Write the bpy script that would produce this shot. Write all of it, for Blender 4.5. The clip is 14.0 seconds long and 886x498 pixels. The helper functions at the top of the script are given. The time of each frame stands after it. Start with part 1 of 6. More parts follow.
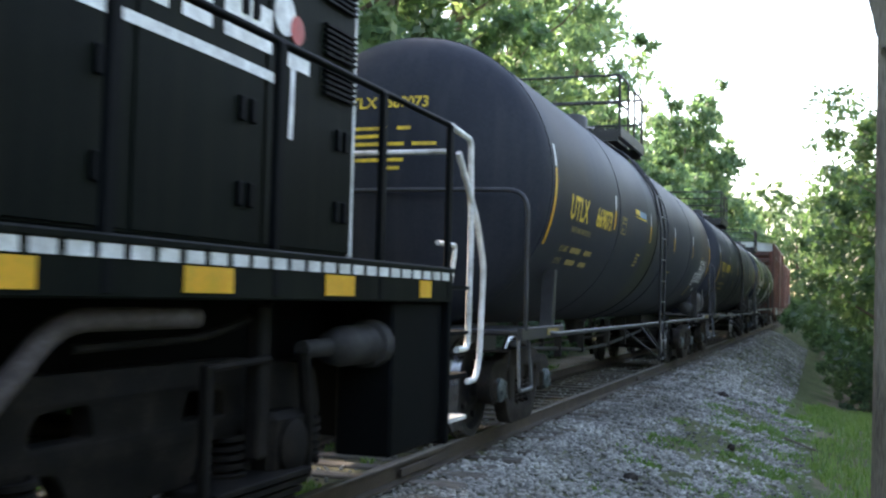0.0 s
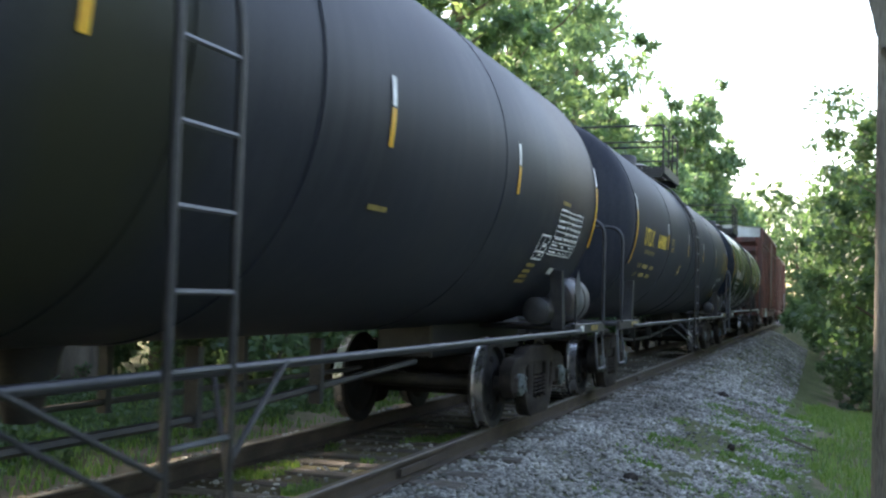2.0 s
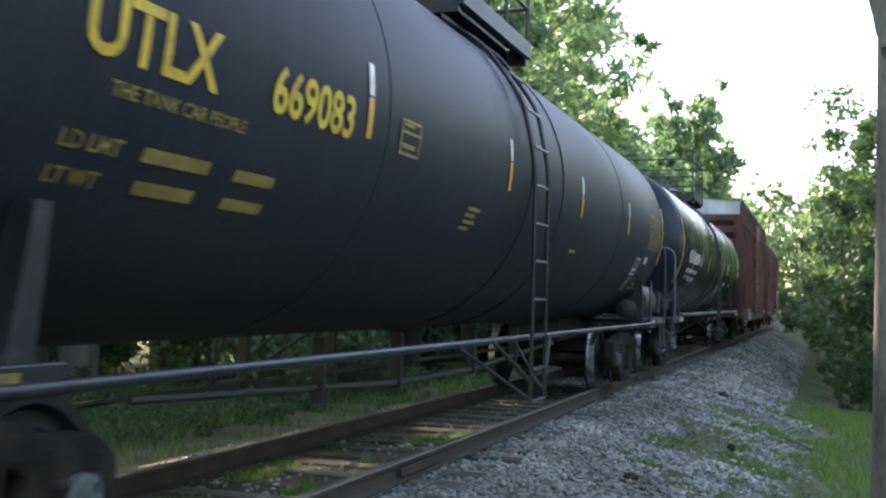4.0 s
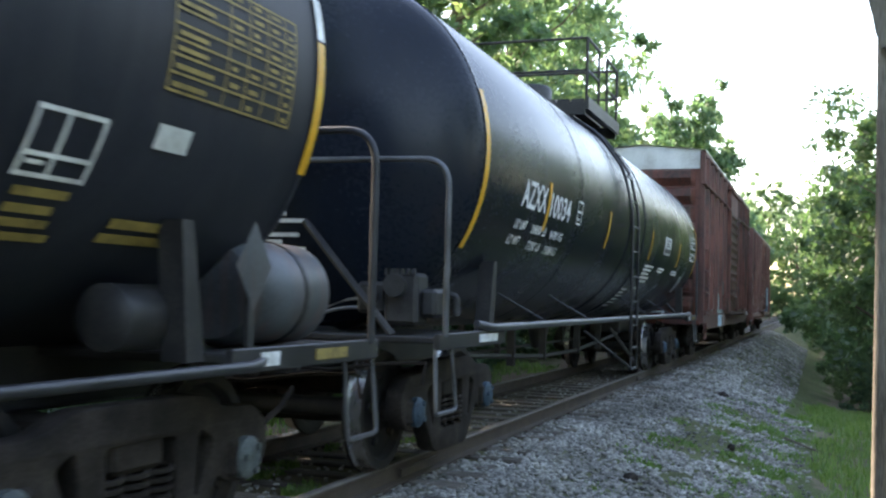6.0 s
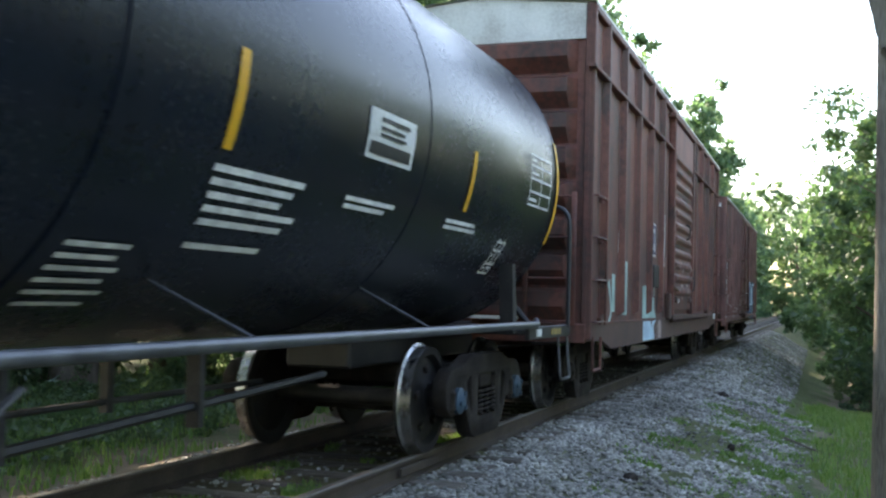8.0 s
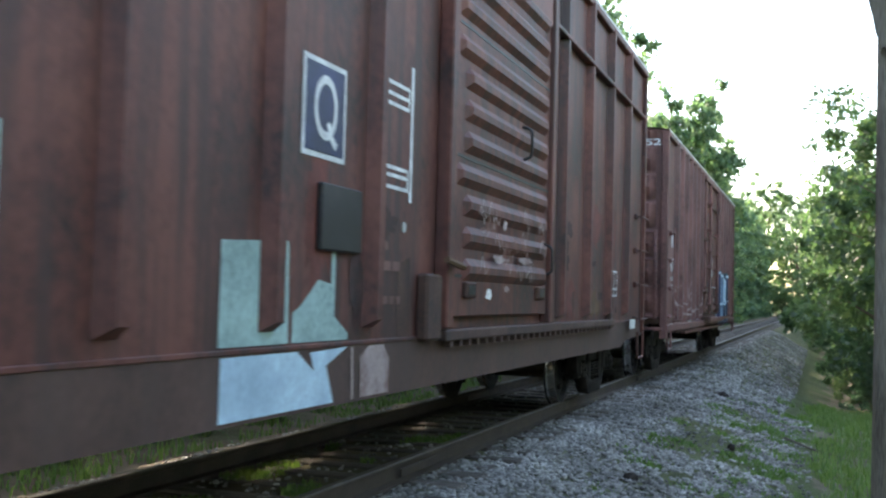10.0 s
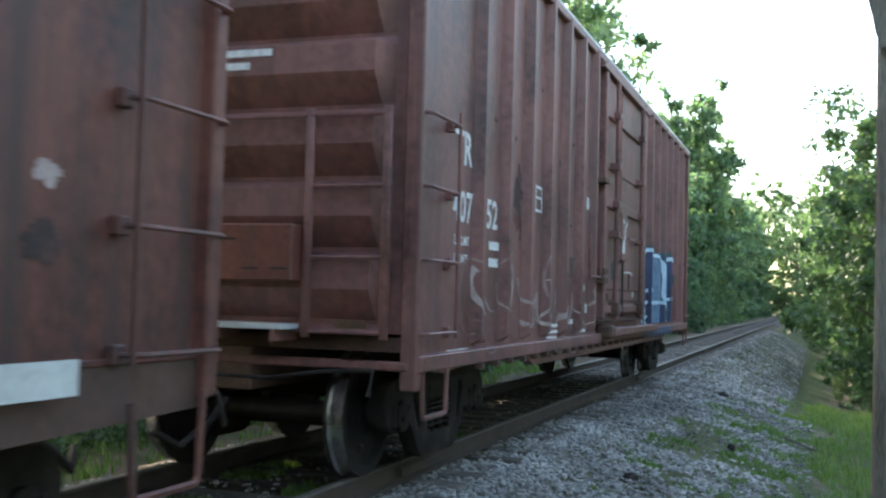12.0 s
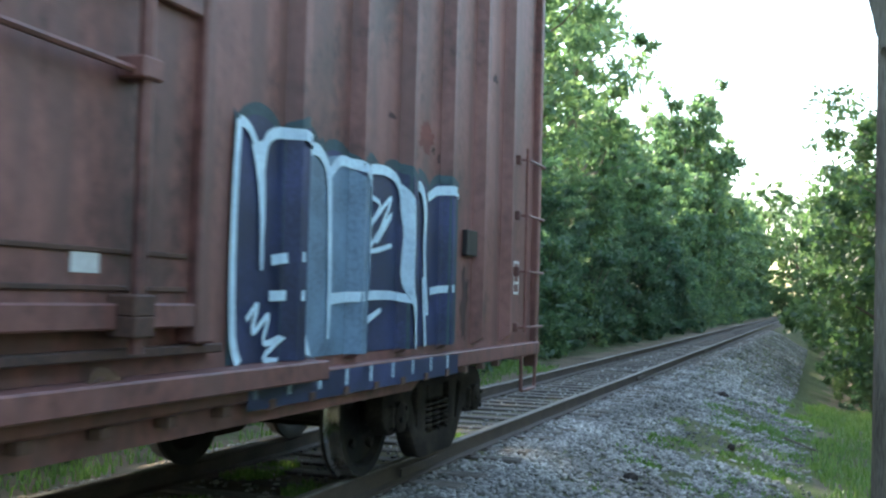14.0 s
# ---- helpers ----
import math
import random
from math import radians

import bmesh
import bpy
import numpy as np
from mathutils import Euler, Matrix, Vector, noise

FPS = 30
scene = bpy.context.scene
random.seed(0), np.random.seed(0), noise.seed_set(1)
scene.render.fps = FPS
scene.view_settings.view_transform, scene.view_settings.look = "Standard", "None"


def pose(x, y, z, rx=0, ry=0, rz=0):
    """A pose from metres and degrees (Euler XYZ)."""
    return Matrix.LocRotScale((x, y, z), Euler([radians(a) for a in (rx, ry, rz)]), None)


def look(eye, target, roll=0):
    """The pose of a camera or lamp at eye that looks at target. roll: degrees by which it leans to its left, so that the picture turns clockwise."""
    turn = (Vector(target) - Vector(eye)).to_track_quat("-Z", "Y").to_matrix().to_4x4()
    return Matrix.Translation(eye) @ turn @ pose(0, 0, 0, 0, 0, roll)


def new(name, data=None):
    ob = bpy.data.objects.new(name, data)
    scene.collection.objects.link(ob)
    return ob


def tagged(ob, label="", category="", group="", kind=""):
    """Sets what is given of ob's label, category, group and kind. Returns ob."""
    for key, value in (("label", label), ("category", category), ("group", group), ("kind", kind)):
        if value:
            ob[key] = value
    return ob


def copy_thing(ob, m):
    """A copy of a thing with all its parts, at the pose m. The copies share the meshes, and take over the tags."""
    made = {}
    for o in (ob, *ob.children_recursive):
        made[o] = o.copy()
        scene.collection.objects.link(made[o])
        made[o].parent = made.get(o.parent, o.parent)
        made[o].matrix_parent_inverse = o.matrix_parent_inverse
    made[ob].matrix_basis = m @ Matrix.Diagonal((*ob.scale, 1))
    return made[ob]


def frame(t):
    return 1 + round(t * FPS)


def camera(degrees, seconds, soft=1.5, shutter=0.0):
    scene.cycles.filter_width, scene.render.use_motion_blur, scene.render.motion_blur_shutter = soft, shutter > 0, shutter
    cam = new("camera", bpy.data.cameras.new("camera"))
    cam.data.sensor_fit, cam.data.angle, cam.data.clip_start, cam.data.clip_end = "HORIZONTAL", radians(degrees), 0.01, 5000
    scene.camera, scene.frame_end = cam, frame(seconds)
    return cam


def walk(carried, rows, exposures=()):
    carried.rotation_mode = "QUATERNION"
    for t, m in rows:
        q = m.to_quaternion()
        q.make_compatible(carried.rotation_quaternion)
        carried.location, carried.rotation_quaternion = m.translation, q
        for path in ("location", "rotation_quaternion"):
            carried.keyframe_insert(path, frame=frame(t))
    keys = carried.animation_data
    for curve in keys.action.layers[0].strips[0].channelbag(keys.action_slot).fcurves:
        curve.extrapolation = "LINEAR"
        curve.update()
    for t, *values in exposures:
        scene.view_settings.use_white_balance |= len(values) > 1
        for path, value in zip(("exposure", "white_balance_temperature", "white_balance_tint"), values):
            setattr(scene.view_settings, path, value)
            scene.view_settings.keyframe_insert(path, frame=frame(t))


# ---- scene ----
cam = camera(45.4, 14.0, soft=2.3, shutter=0.2)
EYE = Vector((3.99, 0.0, 1.348))
YAW, PITCH, LEAN = radians(19.647), radians(2.549), 1.473
AIM = EYE + Vector((-math.sin(YAW) * math.cos(PITCH), math.cos(YAW) * math.cos(PITCH), math.sin(PITCH)))
walk(cam, [(0.0, look(EYE, AIM, LEAN)), (14.0, look(EYE, AIM, LEAN))], exposures=[(0.0, 2.74, 7750, 17), (8.0, 2.72, 7650, 15), (11.0, 2.70, 7500, 13), (14.0, 2.76, 7150, 8)])

# ---- daylight: hazy sun over the wood beyond the track, blue sky behind the lens ----
SUN_EL, SUN_AZ = radians(34), radians(-62)
world = bpy.data.worlds.new("sky")
scene.world = world
world.use_nodes = True
wn = world.node_tree.nodes
sky = wn.new("ShaderNodeTexSky")
sky.sky_type, sky.sun_disc = "NISHITA", False
sky.sun_elevation, sky.sun_rotation = SUN_EL, SUN_AZ
sky.air_density, sky.dust_density, sky.ozone_density = 1.1, 0.9, 1.2
wn["Background"].inputs["Strength"].default_value = 0.15
world.node_tree.links.new(sky.outputs[0], wn["Background"].inputs["Color"])
sun = new("sun", bpy.data.lights.new("sun", "SUN"))
sun.data.energy, sun.data.angle, sun.data.color = 4.2, radians(2), (1.0, 0.94, 0.84)
SUN_WAY = Vector((math.sin(SUN_AZ) * math.cos(SUN_EL), math.cos(SUN_AZ) * math.cos(SUN_EL), math.sin(SUN_EL)))
sun.matrix_basis = look(SUN_WAY * 60, (0, 0, 0))


# ---- materials ----
def material(name, base, rough=0.7, metal=0.0, dark=None, light=None, scale=3.0, fine=60.0, bump=0.25, dist=0.01,
             stretch=(1, 1, 1), streak=None, streak_amount=0.5, spec=0.5, island=0.0, rough_var=0.15, low=0.35, high=0.68):
    """Painted or raw surface: large stains, fine grain, optional vertical streaks of dirt."""
    m = bpy.data.materials.new(name)
    m.use_nodes = True
    n, l = m.node_tree.nodes, m.node_tree.links
    b = n["Principled BSDF"]
    co = n.new("ShaderNodeTexCoord")
    mp = n.new("ShaderNodeMapping")
    mp.inputs["Scale"].default_value = stretch
    l.new(co.outputs["Object"], mp.inputs["Vector"])
    big, small = n.new("ShaderNodeTexNoise"), n.new("ShaderNodeTexNoise")
    big.inputs["Scale"].default_value, big.inputs["Detail"].default_value = scale, 6
    small.inputs["Scale"].default_value, small.inputs["Detail"].default_value = fine, 4
    l.new(mp.outputs[0], big.inputs["Vector"])
    l.new(mp.outputs[0], small.inputs["Vector"])
    ramp = n.new("ShaderNodeValToRGB")
    e = ramp.color_ramp.elements
    dark = dark or tuple(c * 0.55 for c in base)
    light = light or tuple(min(1, c * 1.35) for c in base)
    e[0].position, e[0].color = low, (*dark, 1)
    e[1].position, e[1].color = high, (*light, 1)
    mid = e.new((low + high) / 2)
    mid.color = (*base, 1)
    mix = n.new("ShaderNodeMath")
    mix.operation = "MULTIPLY_ADD"
    mix.inputs[1].default_value = 0.35
    l.new(small.outputs["Fac"], mix.inputs[0])
    sub = n.new("ShaderNodeMath")
    sub.operation = "MULTIPLY"
    sub.inputs[1].default_value = 0.66
    l.new(big.outputs["Fac"], sub.inputs[0])
    l.new(sub.outputs[0], mix.inputs[2])
    l.new(mix.outputs[0], ramp.inputs["Fac"])
    colour = ramp.outputs["Color"]
    if streak:
        sm = n.new("ShaderNodeMapping")
        sm.inputs["Scale"].default_value = (5, 5, 0.35)
        l.new(co.outputs["Object"], sm.inputs["Vector"])
        sn = n.new("ShaderNodeTexNoise")
        sn.inputs["Scale"].default_value, sn.inputs["Detail"].default_value = 1.3, 8
        l.new(sm.outputs[0], sn.inputs["Vector"])
        sr = n.new("ShaderNodeMapRange")
        sr.inputs["From Min"].default_value, sr.inputs["From Max"].default_value = 0.46, 0.64
        sr.inputs["To Max"].default_value = streak_amount
        l.new(sn.outputs["Fac"], sr.inputs["Value"])
        mx = n.new("ShaderNodeMix")
        mx.data_type = "RGBA"
        l.new(sr.outputs[0], mx.inputs[0])
        l.new(colour, mx.inputs[6])
        mx.inputs[7].default_value = (*streak, 1)
        colour = mx.outputs[2]
    if island:
        geo, inf = n.new("ShaderNodeNewGeometry"), n.new("ShaderNodeObjectInfo")
        add = n.new("ShaderNodeMath")
        add.operation = "ADD"
        l.new(geo.outputs["Random Per Island"], add.inputs[0])
        l.new(inf.outputs["Random"], add.inputs[1])
        fr = n.new("ShaderNodeMath")
        fr.operation = "FRACT"
        l.new(add.outputs[0], fr.inputs[0])
        mr = n.new("ShaderNodeMapRange")
        mr.inputs["To Min"].default_value, mr.inputs["To Max"].default_value = 1 - island, 1 + island
        l.new(fr.outputs[0], mr.inputs["Value"])
        hs = n.new("ShaderNodeHueSaturation")
        l.new(mr.outputs[0], hs.inputs["Value"])
        l.new(colour, hs.inputs["Color"])
        colour = hs.outputs[0]
    l.new(colour, b.inputs["Base Color"])
    rr = n.new("ShaderNodeMapRange")
    rr.inputs["To Min"].default_value, rr.inputs["To Max"].default_value = max(0.05, rough - rough_var), min(1, rough + rough_var)
    l.new(mix.outputs[0], rr.inputs["Value"])
    l.new(rr.outputs[0], b.inputs["Roughness"])
    b.inputs["Metallic"].default_value = metal
    b.inputs["Specular IOR Level"].default_value = spec
    bp = n.new("ShaderNodeBump")
    bp.inputs["Strength"].default_value, bp.inputs["Distance"].default_value = bump, dist
    l.new(mix.outputs[0], bp.inputs["Height"])
    l.new(bp.outputs[0], b.inputs["Normal"])
    return m


def leaf_material(name, a, b_, c):
    m = bpy.data.materials.new(name)
    m.use_nodes = True
    n, l = m.node_tree.nodes, m.node_tree.links
    n.remove(n["Principled BSDF"])
    geo, inf = n.new("ShaderNodeNewGeometry"), n.new("ShaderNodeObjectInfo")
    mixr = n.new("ShaderNodeMath")
    mixr.operation = "MULTIPLY_ADD"
    mixr.inputs[1].default_value = 0.6
    half = n.new("ShaderNodeMath")
    half.operation = "MULTIPLY"
    half.inputs[1].default_value = 0.4
    l.new(inf.outputs["Random"], half.inputs[0])
    l.new(geo.outputs["Random Per Island"], mixr.inputs[0])
    l.new(half.outputs[0], mixr.inputs[2])
    ramp = n.new("ShaderNodeValToRGB")
    e = ramp.color_ramp.elements
    e[0].position, e[0].color = 0.05, (*a, 1)
    e[1].position, e[1].color = 0.98, (*c, 1)
    e.new(0.5).color = (*b_, 1)
    l.new(mixr.outputs[0], ramp.inputs["Fac"])
    dif, tra, glo = n.new("ShaderNodeBsdfDiffuse"), n.new("ShaderNodeBsdfTranslucent"), n.new("ShaderNodeBsdfGlossy")
    hs = n.new("ShaderNodeHueSaturation")
    hs.inputs["Hue"].default_value, hs.inputs["Saturation"].default_value, hs.inputs["Value"].default_value = 0.48, 1.1, 1.9
    glo.inputs["Roughness"].default_value = 0.45
    l.new(ramp.outputs[0], dif.inputs[0])
    l.new(ramp.outputs[0], hs.inputs["Color"])
    l.new(hs.outputs[0], tra.inputs[0])
    m1, m2 = n.new("ShaderNodeMixShader"), n.new("ShaderNodeMixShader")
    m1.inputs[0].default_value, m2.inputs[0].default_value = 0.5, 0.05
    l.new(dif.outputs[0], m1.inputs[1])
    l.new(tra.outputs[0], m1.inputs[2])
    l.new(m1.outputs[0], m2.inputs[1])
    l.new(glo.outputs[0], m2.inputs[2])
    l.new(m2.outputs[0], n["Material Output"].inputs[0])
    return m


M_TANK = material("worn_black_tank_paint", (0.026, 0.030, 0.041), 0.52, dark=(0.019, 0.022, 0.031), light=(0.042, 0.043, 0.049), scale=0.5, fine=30,
                  bump=0.05, streak=(0.037, 0.040, 0.048), streak_amount=0.4, spec=0.15, low=0.42, high=0.72)
M_TANK_STAINED = material("stained_black_tank_paint", (0.026, 0.030, 0.041), 0.52, dark=(0.019, 0.022, 0.031), light=(0.042, 0.043, 0.049), scale=0.5, fine=30,
                          bump=0.05, streak=(0.037, 0.040, 0.048), streak_amount=0.4, spec=0.15, low=0.42, high=0.72)
M_TANK_NEW = material("glossy_black_tank_paint", (0.009, 0.014, 0.024), 0.27, dark=(0.006, 0.009, 0.014), light=(0.014, 0.019, 0.028), scale=0.7, fine=30,
                      bump=0.003, streak=(0.015, 0.019, 0.026), streak_amount=0.4, rough_var=0.05, spec=0.24)
M_BLACK = material("black_iron", (0.02, 0.02, 0.022), 0.5, light=(0.05, 0.047, 0.043), scale=4, fine=50, bump=0.15)
M_PIPE = material("dark_worn_pipe", (0.032, 0.034, 0.039), 0.45, 0.2, scale=5, fine=60, bump=0.1)
M_STEEL = material("dull_grey_steel_bar", (0.11, 0.115, 0.125), 0.42, 0.4, scale=5, fine=70, bump=0.1)
M_CAST = material("grimy_cast_steel", (0.029, 0.024, 0.021), 0.8, scale=5, fine=60, bump=0.4, light=(0.06, 0.05, 0.042), dark=(0.013, 0.011, 0.010), island=0.1, spec=0.15)
M_TREAD = material("polished_wheel_tread", (0.45, 0.45, 0.46), 0.28, 0.9, scale=8, fine=90, bump=0.05)
M_WHEEL = material("oily_wheel_steel", (0.016, 0.015, 0.015), 0.6, scale=6, fine=70, bump=0.3, light=(0.045, 0.036, 0.03), spec=0.3)
M_YELLOW = material("yellow_reflective_strip", (0.74, 0.36, 0.02), 0.45, scale=4, fine=40, bump=0.03, dark=(0.55, 0.33, 0.02), light=(0.8, 0.52, 0.05))
M_YELLOW_INK = material("yellow_lettering_paint", (0.68, 0.46, 0.04), 0.6, scale=9, fine=60, bump=0.05, dark=(0.40, 0.26, 0.04))
M_WHITE_INK = material("white_lettering_paint", (0.72, 0.73, 0.72), 0.6, scale=9, fine=60, bump=0.05, dark=(0.5, 0.5, 0.5))
M_OXIDE = material("weathered_oxide_red_paint", (0.125, 0.040, 0.030), 0.6, dark=(0.038, 0.018, 0.015), light=(0.185, 0.066, 0.047), scale=1.3, fine=14, low=0.36, high=0.6,
                   bump=0.3, dist=0.02, streak=(0.055, 0.033, 0.029), streak_amount=0.8)
M_OXIDE2 = material("purplish_oxide_red_paint", (0.178, 0.073, 0.062), 0.55, dark=(0.07, 0.031, 0.028), light=(0.245, 0.108, 0.093), scale=1.2, fine=14, low=0.36, high=0.6,
                    bump=0.3, dist=0.02, streak=(0.13, 0.068, 0.06), streak_amount=0.7)
M_RUST = material("rusty_sill_steel", (0.09, 0.045, 0.032), 0.8, dark=(0.035, 0.022, 0.018), light=(0.14, 0.085, 0.06), scale=3, fine=40, bump=0.35)
M_GALV = material("chalky_white_roof_sheet", (0.60, 0.62, 0.60), 0.6, dark=(0.42, 0.42, 0.40), light=(0.72, 0.74, 0.72), scale=2, fine=30, bump=0.06)
M_LOCO = material("dirty_dark_green_engine_paint", (0.0045, 0.0068, 0.0055), 0.55, dark=(0.003, 0.004, 0.0035), light=(0.008, 0.011, 0.008), scale=0.9, fine=30,
                  bump=0.08, streak=(0.012, 0.013, 0.009), streak_amount=0.4, spec=0.05)
M_LOCO_BLUE = material("dark_engine_paint", (0.0042, 0.005, 0.0058), 0.6, scale=1, fine=30, bump=0.08, spec=0.05)
M_WHITE = material("dirty_white_paint", (0.66, 0.67, 0.66), 0.5, dark=(0.40, 0.40, 0.38), scale=6, fine=50, bump=0.06)
M_BLUE_CAP = material("blue_bearing_cap_paint", (0.035, 0.072, 0.11), 0.6, scale=10, fine=60, bump=0.1, dark=(0.018, 0.035, 0.055))
M_CAP = material("grey_green_bearing_cap", (0.085, 0.105, 0.105), 0.6, scale=12, fine=60, bump=0.15, dark=(0.035, 0.042, 0.042), light=(0.15, 0.18, 0.18))
M_OILY_PALE = material("dusty_black_cylinder", (0.03, 0.029, 0.03), 0.7, scale=5, fine=60, bump=0.3, dark=(0.012, 0.012, 0.012), light=(0.05, 0.048, 0.046), spec=0.2)
M_RUST_PIPE = material("rusty_grey_pipe", (0.055, 0.042, 0.038), 0.75, scale=6, fine=50, bump=0.3, dark=(0.02, 0.013, 0.011), light=(0.11, 0.10, 0.098))
M_OILY = material("oily_black_engine_gear", (0.009, 0.0078, 0.007), 0.75, scale=5, fine=60, bump=0.4, light=(0.022, 0.018, 0.015), dark=(0.004, 0.004, 0.004), island=0.15, spec=0.1)
M_DARK_BLUE = material("dark_blue_spray_paint", (0.018, 0.030, 0.080), 0.5, scale=3, fine=40, bump=0.03, light=(0.04, 0.055, 0.15))
M_STEEL_BLUE = material("steel_blue_spray_paint", (0.13, 0.22, 0.31), 0.5, scale=3, fine=40, bump=0.03)
M_PALE_BLUE = material("pale_blue_spray_paint", (0.50, 0.68, 0.78), 0.5, scale=4, fine=40, bump=0.02, dark=(0.36, 0.52, 0.63))
M_TEAL_PAINT = material("pale_teal_spray_paint", (0.36, 0.52, 0.48), 0.6, scale=3, fine=30, bump=0.03, dark=(0.2, 0.3, 0.28))
M_RESERVOIR = material("grey_reservoir_paint", (0.07, 0.08, 0.09), 0.45, scale=2, fine=40, bump=0.06, streak=(0.16, 0.07, 0.04), streak_amount=0.4)
M_RAIL = material("rusty_rail_web", (0.065, 0.048, 0.036), 0.75, scale=3, fine=50, bump=0.3, light=(0.10, 0.075, 0.055))
M_RAILTOP = material("worn_rail_head", (0.15, 0.135, 0.115), 0.55, 0.5, scale=4, fine=60, bump=0.08)
M_TIE = material("weathered_grey_timber", (0.10, 0.085, 0.07), 0.9, dark=(0.035, 0.028, 0.022), light=(0.19, 0.165, 0.14), scale=4, fine=30, bump=0.6,
                 stretch=(0.4, 3, 3), island=0.25)
M_STONE = material("blue_grey_granite_ballast", (0.25, 0.245, 0.225), 0.9, dark=(0.115, 0.11, 0.098), light=(0.42, 0.415, 0.385), scale=0.9, fine=30, bump=0.3, island=0.5, spec=0.25)
M_BARK = material("grey_brown_bark", (0.12, 0.10, 0.075), 0.9, scale=3, fine=25, bump=0.9, dist=0.03, stretch=(3, 3, 0.6))
M_POST = material("weathered_pole_timber", (0.19, 0.165, 0.13), 0.85, scale=3, fine=40, bump=0.8, stretch=(5, 5, 0.5), dark=(0.08, 0.065, 0.05), light=(0.30, 0.27, 0.22))
L_TREE = leaf_material("broadleaf_foliage", (0.036, 0.086, 0.040), (0.077, 0.147, 0.065), (0.152, 0.226, 0.09))
L_DARK = leaf_material("shaded_vine_foliage", (0.024, 0.060, 0.035), (0.050, 0.104, 0.056), (0.092, 0.155, 0.070))
L_LIGHT = leaf_material("bright_young_foliage", (0.026, 0.064, 0.026), (0.053, 0.108, 0.041), (0.098, 0.152, 0.06))
L_GRASS = leaf_material("fresh_grass", (0.05, 0.125, 0.028), (0.095, 0.19, 0.045), (0.165, 0.24, 0.075))


def stain(m, colour, y0, y1, z0, z1, soft, amount):
    """Weathering of one stretch of a shell, ragged at its edges."""
    n, l = m.node_tree.nodes, m.node_tree.links
    b = n["Principled BSDF"]
    src = b.inputs["Base Color"].links[0].from_socket
    co, sep, rag = n.new("ShaderNodeTexCoord"), n.new("ShaderNodeSeparateXYZ"), n.new("ShaderNodeTexNoise")
    rag.inputs["Scale"].default_value, rag.inputs["Detail"].default_value = 1.6, 7
    l.new(co.outputs["Object"], sep.inputs[0])
    l.new(co.outputs["Object"], rag.inputs["Vector"])
    fac = None
    for axis, lo, hi in (("Y", y0, y1), ("Z", z0, z1)):
        wob = n.new("ShaderNodeMath")
        wob.operation = "MULTIPLY_ADD"
        wob.inputs[1].default_value = soft * 2
        l.new(rag.outputs["Fac"], wob.inputs[0])
        l.new(sep.outputs[axis], wob.inputs[2])
        for edge, way in ((lo + soft, 1), (hi + soft, -1)):
            r = n.new("ShaderNodeMapRange")
            r.inputs["From Min"].default_value, r.inputs["From Max"].default_value = edge - soft * way, edge + soft * way
            l.new(wob.outputs[0], r.inputs["Value"])
            if fac is None:
                fac = r.outputs[0]
            else:
                k = n.new("ShaderNodeMath")
                k.operation = "MULTIPLY"
                l.new(fac, k.inputs[0])
                l.new(r.outputs[0], k.inputs[1])
                fac = k.outputs[0]
    k = n.new("ShaderNodeMath")
    k.operation = "MULTIPLY"
    k.inputs[1].default_value = amount
    l.new(fac, k.inputs[0])
    mx = n.new("ShaderNodeMix")
    mx.data_type = "RGBA"
    l.new(k.outputs[0], mx.inputs[0])
    l.new(src, mx.inputs[6])
    mx.inputs[7].default_value = (*colour, 1)
    l.new(mx.outputs[2], b.inputs["Base Color"])


stain(M_TANK_STAINED, (0.075, 0.048, 0.034), 6.15, 7.9, 2.1, 4.2, 0.4, 0.5)
stain(M_TANK_STAINED, (0.085, 0.095, 0.105), -1.5, -0.75, 2.5, 4.1, 0.18, 0.7)
stain(M_TANK_STAINED, (0.034, 0.036, 0.018), -1.6, -0.55, 1.2, 2.75, 0.28, 0.75)
stain(M_TANK_STAINED, (0.05, 0.04, 0.028), -7.6, -5.9, 2.4, 4.2, 0.35, 0.5)
stain(M_TANK, (0.05, 0.04, 0.03), 6.3, 7.9, 2.4, 4.2, 0.35, 0.4)


